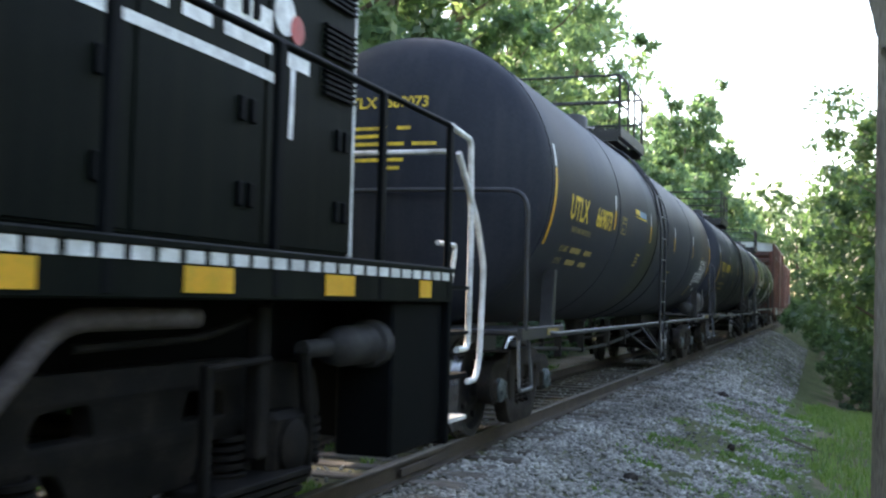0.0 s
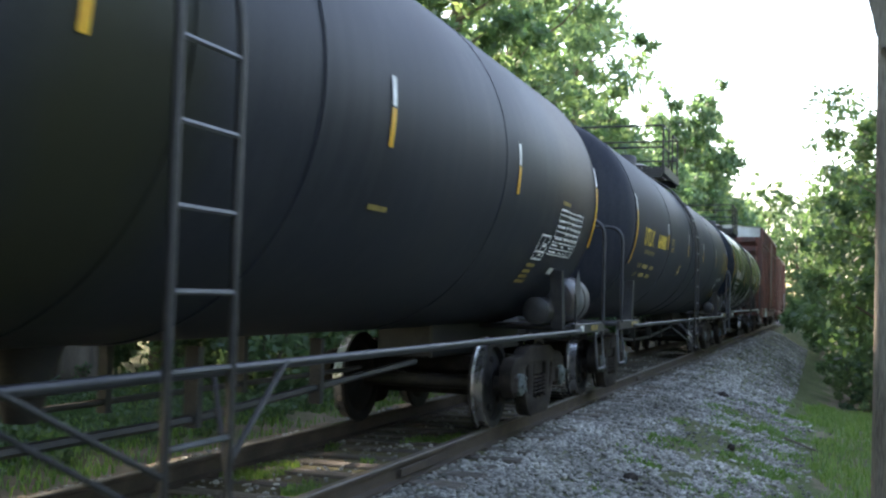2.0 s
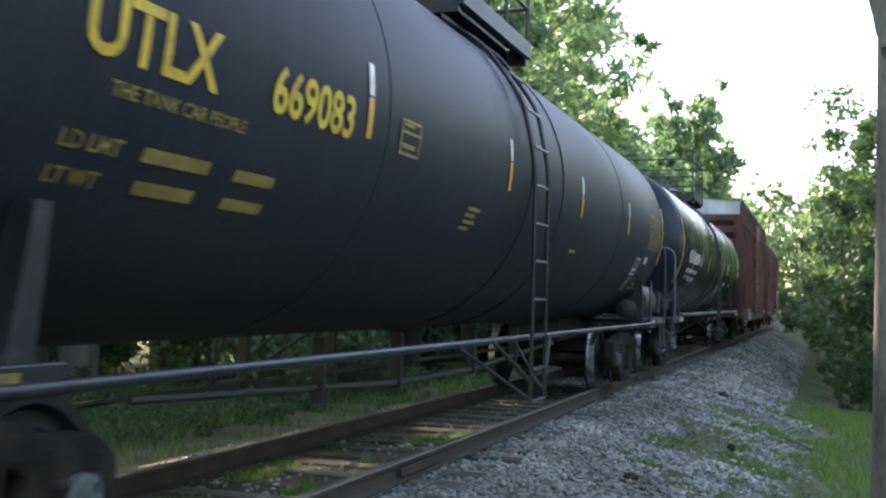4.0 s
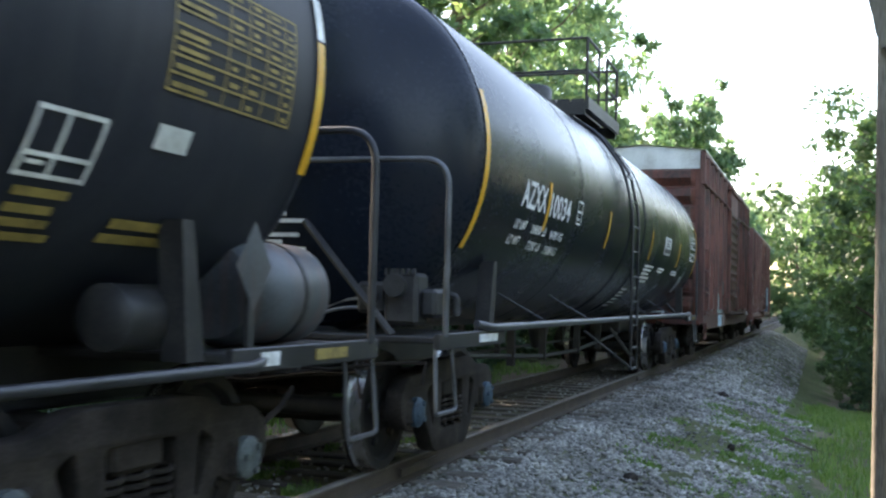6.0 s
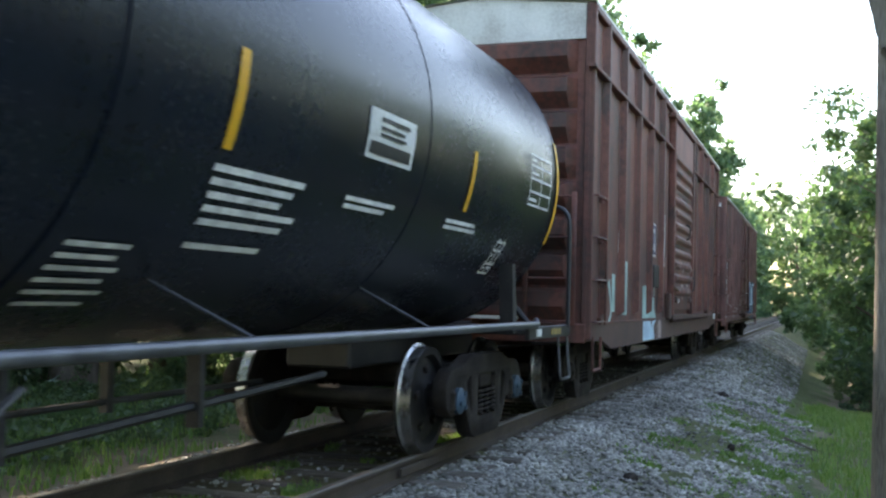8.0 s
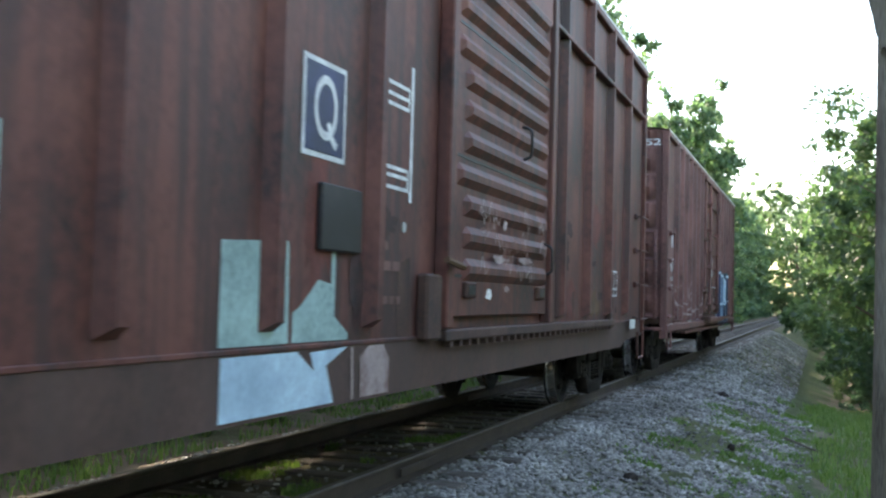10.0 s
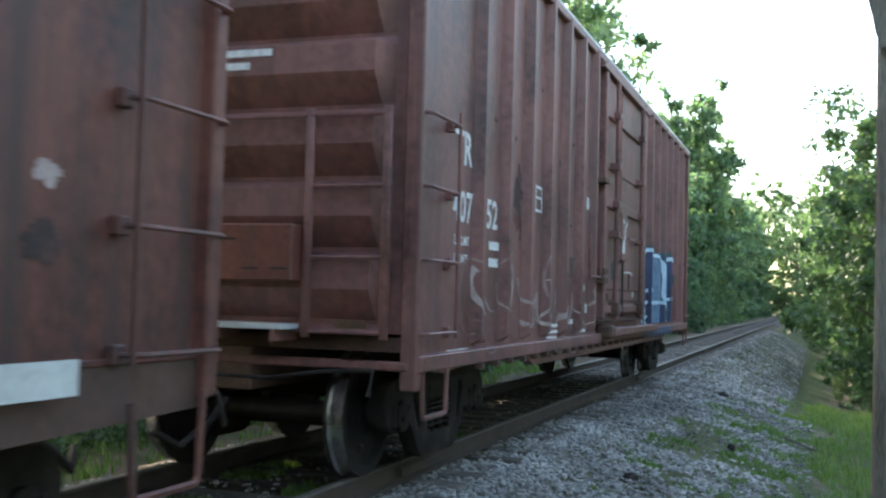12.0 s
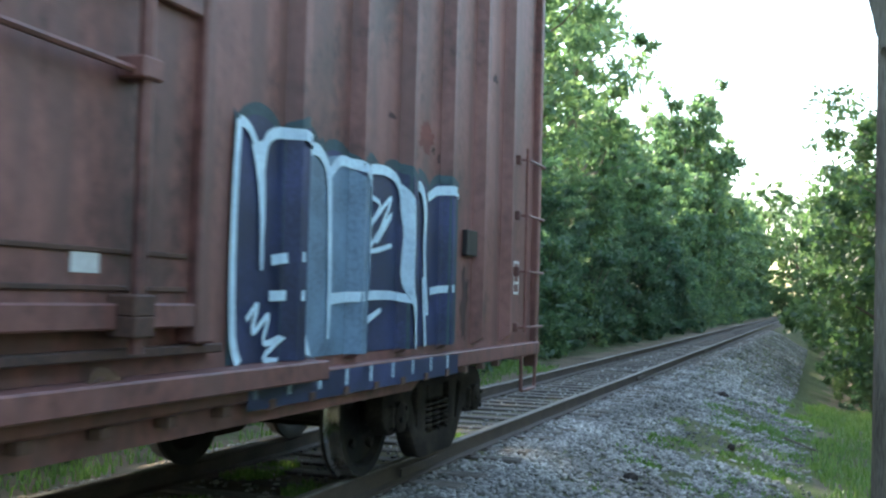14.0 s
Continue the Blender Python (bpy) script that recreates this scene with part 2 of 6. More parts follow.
def ground_material():
    """Across the line: turf, bare soil, dirty bed, gravel shoulder, worn verge and turf again, with ragged edges."""
    m = bpy.data.materials.new("ground_of_gravel_soil_and_turf")
    m.use_nodes = True
    n, l = m.node_tree.nodes, m.node_tree.links
    b = n["Principled BSDF"]
    co, sep = n.new("ShaderNodeTexCoord"), n.new("ShaderNodeSeparateXYZ")
    l.new(co.outputs["Object"], sep.inputs[0])
    edge, patchy, fine = (n.new("ShaderNodeTexNoise") for _ in range(3))
    for t, s, d in ((edge, 1.1, 8), (patchy, 0.8, 6), (fine, 26, 5)):
        t.inputs["Scale"].default_value, t.inputs["Detail"].default_value = s, d
        l.new(co.outputs["Object"], t.inputs["Vector"])
    wob = n.new("ShaderNodeMath")
    wob.operation = "MULTIPLY_ADD"
    wob.inputs[1].default_value = 2.6
    l.new(edge.outputs["Fac"], wob.inputs[0])
    l.new(sep.outputs["X"], wob.inputs[2])
    pos = n.new("ShaderNodeMapRange")
    pos.inputs["From Min"].default_value, pos.inputs["From Max"].default_value = -8.7, 11.3
    l.new(wob.outputs[0], pos.inputs["Value"])
    ramp = n.new("ShaderNodeValToRGB")
    e = ramp.color_ramp.elements
    stops = [(-3.3, (0.060, 0.075, 0.028)), (-2.7, (0.15, 0.115, 0.075)), (-1.5, (0.16, 0.13, 0.095)), (-1.2, (0.115, 0.095, 0.062)), (0.7, (0.12, 0.10, 0.07)), (1.0, (0.155, 0.15, 0.135)),
             (3.0, (0.15, 0.14, 0.12)), (3.7, (0.15, 0.13, 0.085)), (4.2, (0.075, 0.10, 0.036))]
    for i, (x, c) in enumerate(stops):
        k = e[i] if i < 2 else e.new(0.5)
        k.position = (x + 10) / 20
        k.color = (*c, 1)
    l.new(pos.outputs[0], ramp.inputs["Fac"])
    var = n.new("ShaderNodeMath")
    var.operation = "MULTIPLY_ADD"
    var.inputs[1].default_value, var.inputs[2].default_value = 1.3, -0.15
    l.new(patchy.outputs["Fac"], var.inputs[0])
    var2 = n.new("ShaderNodeMath")
    var2.operation = "MULTIPLY_ADD"
    var2.inputs[1].default_value = 1.0
    l.new(fine.outputs["Fac"], var2.inputs[0])
    l.new(var.outputs[0], var2.inputs[2])
    hs = n.new("ShaderNodeHueSaturation")
    l.new(var2.outputs[0], hs.inputs["Value"])
    l.new(ramp.outputs[0], hs.inputs["Color"])
    l.new(hs.outputs[0], b.inputs["Base Color"])
    b.inputs["Roughness"].default_value, b.inputs["Specular IOR Level"].default_value = 0.95, 0.2
    bp = n.new("ShaderNodeBump")
    bp.inputs["Strength"].default_value, bp.inputs["Distance"].default_value = 0.9, 0.03
    l.new(var2.outputs[0], bp.inputs["Height"])
    l.new(bp.outputs[0], b.inputs["Normal"])
    return m


M_GROUND = ground_material()


# ---- mesh helpers ----
def part(name, bm, mat, parent=None, label="", smooth=None, mats=()):
    """Links a bmesh as one mesh object, under a thing or a part."""
    me = bpy.data.meshes.new(name)
    bmesh.ops.recalc_face_normals(bm, faces=bm.faces)
    bm.to_mesh(me)
    bm.free()
    for m in (mat, *mats):
        me.materials.append(m)
    if smooth:
        me.polygons.foreach_set("use_smooth", [True] * len(me.polygons))
        me.set_sharp_from_angle(angle=radians(smooth))
    ob = new(name, me)
    ob.parent = parent
    if label:
        tagged(ob, label)
    return ob


def share(ob, m, parent=None):
    """Another object on the same mesh, under the same parent unless one is given."""
    o = new(ob.name.split(".")[0], ob.data)
    o.parent = parent or ob.parent
    o.matrix_basis = m
    if "label" in ob:
        o["label"] = ob["label"]
    return o


def root(name, label, category, group="", at=(0, 0, 0)):
    ob = new(name)
    ob.empty_display_size = 0.3
    ob.location = at
    return tagged(ob, label, category, group)


def box(bm, lo, hi, bevel=0.0):
    (x0, y0, z0), (x1, y1, z1) = lo, hi
    v = [bm.verts.new(p) for p in ((x0, y0, z0), (x1, y0, z0), (x1, y1, z0), (x0, y1, z0), (x0, y0, z1), (x1, y0, z1), (x1, y1, z1), (x0, y1, z1))]
    f = [bm.faces.new([v[i] for i in q]) for q in ((3, 2, 1, 0), (4, 5, 6, 7), (0, 1, 5, 4), (1, 2, 6, 5), (2, 3, 7, 6), (3, 0, 4, 7))]
    if bevel:
        ed = list({e for q in f for e in q.edges})
        bmesh.ops.bevel(bm, geom=ed, offset=bevel, segments=1, affect="EDGES")
    return bm


def tube(bm, pts, r, seg=8):
    """A round bar along a line of points, capped."""
    pts = [Vector(p) for p in pts]
    rings, up = [], None
    for i, p in enumerate(pts):
        d = (pts[min(i + 1, len(pts) - 1)] - pts[max(i - 1, 0)]).normalized()
        if up is None:
            up = d.orthogonal().normalized()
        up = (up - d * up.dot(d)).normalized()
        side = d.cross(up)
        rad = r[i] if isinstance(r, (list, tuple)) else r
        rings.append([bm.verts.new(p + (up * math.cos(a) + side * math.sin(a)) * rad) for a in (2 * math.pi * j / seg for j in range(seg))])
    for a, b in zip(rings, rings[1:]):
        for j in range(seg):
            bm.faces.new((a[j], a[(j + 1) % seg], b[(j + 1) % seg], b[j]))
    bm.faces.new(rings[0][::-1])
    bm.faces.new(rings[-1])
    return bm


def rounded(pts, r, n=4):
    """A line of points with its corners rounded."""
    pts = [Vector(p) for p in pts]
    out = [pts[0]]
    for a, b, c in zip(pts, pts[1:], pts[2:]):
        u, w = (a - b), (c - b)
        k = min(r, u.length * 0.45, w.length * 0.45)
        p, q = b + u.normalized() * k, b + w.normalized() * k
        out += [p.lerp(b, t).lerp(b.lerp(q, t), t) for t in (i / n for i in range(n + 1))]
    return out + [pts[-1]]


def slab(bm, outline, x0, x1):
    """An outline of (y, z) drawn out from x0 to x1."""
    a = [bm.verts.new((x0, y, z)) for y, z in outline]
    b = [bm.verts.new((x1, y, z)) for y, z in outline]
    n = len(outline)
    bm.faces.new(a)
    bm.faces.new(b[::-1])
    for i in range(n):
        bm.faces.new((a[i], b[i], b[(i + 1) % n], a[(i + 1) % n]))
    return bm


def lathe(bm, profile, axis_seg=24, at=(0, 0, 0), axis="x"):
    """A profile of (along, radius) turned round an axis."""
    rings = []
    for s, r in profile:
        ring = []
        for j in range(axis_seg):
            a = 2 * math.pi * j / axis_seg
            c, d = r * math.cos(a), r * math.sin(a)
            p = {"x": (s, c, d), "y": (c, s, d), "z": (c, d, s)}[axis]
            ring.append(bm.verts.new((p[0] + at[0], p[1] + at[1], p[2] + at[2])))
        rings.append(ring)
    for a, b in zip(rings, rings[1:]):
        for j in range(axis_seg):
            bm.faces.new((a[j], a[(j + 1) % axis_seg], b[(j + 1) % axis_seg], b[j]))
    bm.faces.new(rings[0][::-1])
    bm.faces.new(rings[-1])
    return bm


def B():
    return bmesh.new()


def cast_plate(loops, x, yc, deep):
    """A casting with rounded edges: the first loop of (y, z) is its outline, the others its windows; 2 * deep thick about x."""
    cu = bpy.data.curves.new("casting", "CURVE")
    cu.dimensions, cu.fill_mode, cu.extrude, cu.bevel_depth, cu.bevel_resolution = "2D", "BOTH", deep - 0.02, 0.02, 1
    for lp in loops:
        pts = [Vector((y, z, 0)) for y, z in lp]
        ring = []
        for a, b, c in zip(pts[-1:] + pts[:-1], pts, pts[1:] + pts[:1]):
            k = min(0.06, (a - b).length * 0.4, (c - b).length * 0.4)
            p, q = b + (a - b).normalized() * k, b + (c - b).normalized() * k
            ring += [p.lerp(b, t).lerp(b.lerp(q, t), t) for t in (0, 0.33, 0.67, 1)]
        sp = cu.splines.new("POLY")
        sp.points.add(len(ring) - 1)
        for pt, v in zip(sp.points, ring):
            pt.co = (v.x, v.y, 0, 1)
        sp.use_cyclic_u = True
    ob = bpy.data.objects.new("casting", cu)
    scene.collection.objects.link(ob)
    bpy.context.view_layer.update()
    me = bpy.data.meshes.new_from_object(ob.evaluated_get(bpy.context.evaluated_depsgraph_get()))
    bpy.data.objects.remove(ob)
    bm = B()
    bm.from_mesh(me)
    bpy.data.meshes.remove(me)
    bmesh.ops.remove_doubles(bm, verts=bm.verts, dist=0.0005)
    for v in bm.verts:
        v.co = (x + v.co.z, yc + v.co.x, v.co.y)
    return bm


def lettering(text, size, place, width=None, thin=None):
    """Flat letters of that height, each point put on its thing by place(along, up); width sets the whole length."""
    cu = bpy.data.curves.new("lettering", "FONT")
    cu.body, cu.size = text, size / 0.7
    cu.resolution_u = 3
    cu.offset = thin or size * 0.03
    ob = bpy.data.objects.new("lettering", cu)
    scene.collection.objects.link(ob)
    bpy.context.view_layer.update()
    me = bpy.data.meshes.new_from_object(ob.evaluated_get(bpy.context.evaluated_depsgraph_get()))
    bpy.data.objects.remove(ob)
    bm = B()
    bm.from_mesh(me)
    bpy.data.meshes.remove(me)
    xs = [v.co.x for v in bm.verts]
    x0, k = min(xs), (width / (max(xs) - min(xs)) if width else 1)
    for v in range(1, 5):
        bmesh.ops.bisect_plane(bm, geom=list(bm.verts) + list(bm.edges) + list(bm.faces), plane_co=(0, size * v / 5, 0), plane_no=(0, 1, 0))
    for v in bm.verts:
        v.co = place((v.co.x - x0) * k, v.co.y)
    return bm


def patch(bm, place, a0, a1, b0, b1, na=1, nb=4):
    """A thin painted field from a0 to a1 along and b0 to b1 up, laid on by place."""
    g = [[bm.verts.new(place(a0 + (a1 - a0) * i / na, b0 + (b1 - b0) * j / nb)) for j in range(nb + 1)] for i in range(na + 1)]
    for i in range(na):
        for j in range(nb):
            bm.faces.new((g[i][j], g[i + 1][j], g[i + 1][j + 1], g[i][j + 1]))
    return bm


def frame_lines(bm, place, a0, a1, b0, b1, w, cols=(), rows=()):
    """Ruled lines in one net: a frame with dividing columns and rows."""
    def cuts(lo, hi, inner):
        out, last = [], None
        for c in (lo, *sorted(lo + k for k in inner), hi - w):
            if last is not None:
                n = max(1, math.ceil((c - last) / 0.07))
                out += [(last + (c - last) * k / n, False) for k in range(n)]
            out.append((c, True))
            last = c + w
        return out + [(hi, None)]
    ca, cb = cuts(a0, a1, cols), cuts(b0, b1, rows)
    grid = {}

    def at(i, j):
        if (i, j) not in grid:
            grid[i, j] = bm.verts.new(place(ca[i][0], cb[j][0]))
        return grid[i, j]
    for i in range(len(ca) - 1):
        for j in range(len(cb) - 1):
            if ca[i][1] or cb[j][1]:
                bm.faces.new((at(i, j), at(i + 1, j), at(i + 1, j + 1), at(i, j + 1)))
    return bm


# ---- ground: one sheet, with the track bed and its shoulder ----
def ground_z(x, y):
    deep = 0.6 + 0.9 * min(1, max(0, (y - 20) / 14))
    pts = [(-40, 0.8), (-9, 0.1), (-5, -0.32), (-2.4, -0.42), (-1.6, -0.27), (-1.2, -0.20), (1.0, -0.195), (1.5, -0.235), (2.4, -0.25 - 0.3 * deep), (3.6, -0.3 - 0.75 * deep),
           (4.6, -0.3 - 0.95 * deep), (7, -0.3 - deep), (14, -0.3 - deep * 0.6), (60, 1.0)]
    if x <= pts[0][0]:
        return pts[0][1]
    for (a, za), (b, zb) in zip(pts, pts[1:]):
        if x <= b:
            return za + (zb - za) * (x - a) / (b - a) + (0.05 if abs(x) > 1.5 else 0.022) * noise.noise((x * 1.3, y * 1.3, 0.0)) + (0.02 * noise.noise((x * 6, y * 6, 3.0)) if abs(x) > 1.5 else 0)
    return pts[-1][1]


def build_ground():
    xs = [-900, -200, -60, -40, -25, -15, -11, -9, -7.5, -6.5, -5.7, -5, -4.4, -3.9, -3.4, -3, -2.7, -2.4, -2.1, -1.8, -1.6, -1.4, -1.2, -1.0, -0.75, -0.5, -0.25, 0, 0.25, 0.5, 0.75, 1.0, 1.2, 1.35, 1.5]
    xs += [1.65 + 0.15 * i for i in range(24)] + [5.5, 6, 6.6, 7.5, 9, 11, 14, 20, 40, 60, 200, 900]
    ys = [-900, -200, -60, -30, -20, -14, -10, -7, -5, -3, -1] + [0.3 * i for i in range(120)] + [36 + 1.0 * i for i in range(70)] + [110 + 5 * i for i in range(20)] + [220, 260, 400, 900, 3000]
    bm = B()
    g = [[bm.verts.new((x, y, ground_z(x, y))) for x in xs] for y in ys]
    for r0, r1 in zip(g, g[1:]):
        for i in range(len(xs) - 1):
            bm.faces.new((r0[i], r0[i + 1], r1[i + 1], r1[i]))
    ob = part("ground", bm, M_GROUND, None, "grey gravel track bed running out into mossy turf and brown soil", 60)
    tagged(ob, category="ground", kind="structure")


def build_track():
    track = tagged(new("railway_track"), "single railway track, rusty rails on weathered timber ties", "railway track", kind="structure")
    prof = [(-0.07, -0.172), (0.07, -0.172), (0.07, -0.160), (0.012, -0.145), (0.010, -0.05), (0.036, -0.038), (0.037, -0.012), (0.028, -0.002)]
    full = prof + [(-x, z) for x, z in prof[:1:-1]]
    ys = [-60, -30] + [-12 + 4 * i for i in range(30)] + [108 + 4 * i for i in range(24)]
    for s in (-0.7535, 0.7535):
        bm = B()
        rings = [[bm.verts.new((s + x, y, z)) for x, z in full] for y in ys]
        for a, b in zip(rings, rings[1:]):
            for j in range(len(full)):
                k = (j + 1) % len(full)
                f = bm.faces.new((a[j], a[k], b[k], b[j]))
                f.material_index = 1 if full[j][1] > -0.02 and full[k][1] > -0.02 else 0
        part("rail", bm, M_RAIL, track, "rust-brown steel rail with a worn head", None, (M_RAILTOP,))
    bm = box(B(), (-1.28, -0.112, -0.36), (1.28, 0.112, -0.176), 0.014)
    first = part("tie", bm, M_TIE, track)
    plate = part("tie_plate", box(B(), (-0.10, -0.09, -0.178), (0.10, 0.09, -0.168)), M_RAIL, track)
    bar = part("joint_bar", box(box(B(), (0.036, -0.45, -0.13), (0.055, 0.45, -0.06), 0.006), (-0.055, -0.45, -0.13), (-0.036, 0.45, -0.06), 0.006), M_RAIL, track)
    rng = random.Random(4)
    n = 0
    for i in range(330):
        y = -10 + i * 0.535 + rng.uniform(-0.03, 0.03)
        m = pose(rng.uniform(-0.05, 0.05), y, rng.uniform(-0.012, 0.004), 0, 0, rng.uniform(-1.5, 1.5))
        if i == 0:
            first.matrix_basis = m
        else:
            share(first, m)
        if 4 < y < 45:
            for s in (-0.7535, 0.7535):
                if n == 0:
                    plate.matrix_basis = pose(s, y, 0)
                else:
                    share(plate, pose(s, y, 0))
                n += 1
    k = 0
    for y in (3.0, 14.8, 26.7, 38.6):
        for s in (-0.7535, 0.7535):
            m = pose(s, y + (5.5 if s > 0 else 0), 0)
            if k == 0:
                bar.matrix_basis = m
            else:
                share(bar, m)
            k += 1


def stones(name, count, spot, size, seed, label):
    """Loose angular stones in one mesh."""
    rng = np.random.default_rng(seed)
    t = (1 + 5 ** 0.5) / 2
    ico = np.array([(-1, t, 0), (1, t, 0), (-1, -t, 0), (1, -t, 0), (0, -1, t), (0, 1, t), (0, -1, -t), (0, 1, -t), (t, 0, -1), (t, 0, 1), (-t, 0, -1), (-t, 0, 1)]) / 1.9
    tri = np.array([(0, 11, 5), (0, 5, 1), (0, 1, 7), (0, 7, 10), (0, 10, 11), (1, 5, 9), (5, 11, 4), (11, 10, 2), (10, 7, 6), (7, 1, 8),
                    (3, 9, 4), (3, 4, 2), (3, 2, 6), (3, 6, 8), (3, 8, 9), (4, 9, 5), (2, 4, 11), (6, 2, 10), (8, 6, 7), (9, 8, 1)])
    verts, faces = [], []
    for i in range(count):
        x, y = spot(rng)
        s = size * rng.uniform(0.55, 1.35)
        q = ico * rng.uniform(0.72, 1.2, (12, 1)) * np.array([1, rng.uniform(0.6, 1), rng.uniform(0.45, 0.8)]) * s / 2
        a, b = rng.uniform(0, 6.28), rng.uniform(-0.6, 0.6)
        r = np.array([[math.cos(a), -math.sin(a), 0], [math.sin(a), math.cos(a), 0], [0, 0, 1]]) @ np.array([[1, 0, 0], [0, math.cos(b), -math.sin(b)], [0, math.sin(b), math.cos(b)]])
        verts.append(q @ r.T + (x, y, ground_z(x, y) + s * 0.12))
        faces.append(tri + 12 * i)
    me = bpy.data.meshes.new(name)
    me.from_pydata(np.concatenate(verts).tolist(), [], np.concatenate(faces).tolist())
    me.materials.append(M_STONE)
    tagged(new(name, me), label, "gravel", kind="stuff")


def build_stones():
    def shoulder(rng):
        while True:
            y = 4.5 + 16 * rng.random() ** 1.4
            x = 1.0 + 2.7 * rng.random() ** 1.15 + 0.3 * rng.standard_normal() * 0.5
            bare = noise.noise((x * 0.9, y * 0.55, 6.0)) + 0.35 * noise.noise((x * 4, y * 3, 6.0))
            if x < 2.0 or bare < 0.12 or rng.random() < 0.12:
                return x, y

    def far(rng):
        y = 20 + 45 * rng.random() ** 1.5
        return 1.05 + 2.3 * rng.random(), y

    def crib(rng):
        y = 5 + 35 * rng.random() ** 1.3
        x = rng.uniform(-1.7, 1.2)
        return x, y

    def left(rng):
        return -0.95 - 0.9 * rng.random(), 5 + 14 * rng.random()
    stones("ballast", 21000, shoulder, 0.062, 1, "loose blue-grey crushed stone ballast on the shoulder")
    stones("ballast", 8000, far, 0.085, 2, "crushed stone ballast sloping away beside the track")
    stones("ballast", 5000, crib, 0.05, 3, "ballast stones lying between the timber ties")
    stones("ballast", 1600, left, 0.05, 5, "pale stones beside the far rail")


# ---- plants ----
def leaf_cloud(centres, radii, per, size, rng, flat=0.6, droop=0.0):
    """Leaf blades, four points each, scattered in clumps."""
    c = np.repeat(centres, per, axis=0)
    r = np.repeat(radii, per)
    n = len(c)
    d = rng.standard_normal((n, 3))
    d /= np.linalg.norm(d, axis=1, keepdims=True)
    p = c + d * (r * rng.random(n) ** 0.45)[:, None] * np.array([1, 1, flat])
    p[:, 2] -= droop * rng.random(n) ** 2
    u = rng.standard_normal((n, 3))
    u /= np.linalg.norm(u, axis=1, keepdims=True)
    w = np.cross(u, rng.standard_normal((n, 3)))
    w /= np.linalg.norm(w, axis=1, keepdims=True)
    s = size * rng.uniform(0.5, 1.3, n)[:, None]
    q = np.stack([p - u * s, p + w * s * 0.42 + u * s * 0.1, p + u * s, p - w * s * 0.42 + u * s * 0.1], 1).reshape(-1, 3)
    return q, np.arange(n * 4).reshape(-1, 4)


def cloud_part(name, q, f, mat, parent):
    me = bpy.data.meshes.new(name)
    me.from_pydata(q.tolist(), [], f.tolist())
    me.materials.append(mat)
    ob = new(name, me)
    ob.parent = parent
    return ob


def tree(label, height, spread, seed, mat, clumps=150, per=75, leaf=0.15, base=0.15, lean=0.0):
    """A tapered trunk with limbs, and a broken crown of leaf clumps."""
    rng = np.random.default_rng(seed)
    t = root("tree", label, "tree", "trees along the railway")
    bm = B()
    r = 0.012 * height + 0.05
    pts = [(lean * k * k + 0.15 * math.sin(3 * k + seed), 0.12 * math.cos(2.3 * k + seed), height * k * 0.86 - 0.4) for k in (0, 0.2, 0.4, 0.6, 0.8, 1)]
    tube(bm, pts, [r * 1.3, r, r * 0.85, r * 0.65, r * 0.4, r * 0.12], 8)
    cs, rs = [], []
    limbs = 13
    for i in range(limbs):
        k = base + (0.95 - base) * (i + rng.random()) / limbs
        a = 2.4 * i + rng.uniform(-0.5, 0.5)
        prof = math.sin(math.pi * min(1, (k - base) / (1.02 - base) * 0.86 + 0.16)) ** 0.7
        reach = spread * prof * rng.uniform(0.65, 1.15)
        b0 = Vector((lean * k * k, 0, height * 0.86 * k))
        b1 = b0 + Vector((math.cos(a) * reach * 0.55, math.sin(a) * reach * 0.55, reach * 0.25))
        b2 = b0 + Vector((math.cos(a) * reach, math.sin(a) * reach, reach * 0.3 + 0.12 * height * rng.uniform(0, 1)))
        tube(bm, [b0, b1, b2], [r * 0.38 * (1.1 - k), r * 0.22 * (1.1 - k) + 0.008, 0.008], 5)
        for j in range(clumps // limbs):
            s = rng.uniform(0.25, 1.05)
            p = b0.lerp(b2, s)
            cs.append((p.x + rng.normal() * 0.22 * spread, p.y + rng.normal() * 0.22 * spread, p.z + rng.normal() * 0.05 * height))
            rs.append(rng.uniform(0.28, 0.75) * (0.35 + spread * 0.2))
    part("trunk", bm, M_BARK, t, "", 50)
    q, f = leaf_cloud(np.array(cs), np.array(rs), per, leaf, rng, 0.7, 0.25)
    cloud_part("crown", q, f, mat, t)
    return t


def bush(label, height, spread, seed, mat, clumps=60, per=60, leaf=0.1):
    rng = np.random.default_rng(seed)
    t = root("bush", label, "bush", "undergrowth along the railway")
    bm = B()
    for i in range(7):
        a = i * 0.9
        tube(bm, [(0.1 * math.cos(a), 0.1 * math.sin(a), -0.3), (spread * 0.35 * math.cos(a), spread * 0.35 * math.sin(a), height * 0.45), (spread * 0.6 * math.cos(a), spread * 0.6 * math.sin(a), height * 0.8)],
             [0.035, 0.022, 0.008], 5)
    part("stem", bm, M_BARK, t, "", 50)
    k = rng.random(clumps)
    a = rng.random(clumps) * 6.283
    rr = spread * np.sqrt(rng.random(clumps)) * (1 - 0.35 * k)
    cs = np.stack([rr * np.cos(a), rr * np.sin(a), height * (0.06 + 0.9 * k)], 1)
    q, f = leaf_cloud(cs, rng.uniform(0.2, 0.5, clumps) * (0.3 + spread * 0.35), per, leaf, rng, 0.75, 0.1)
    cloud_part("leaves", q, f, mat, t)
    return t


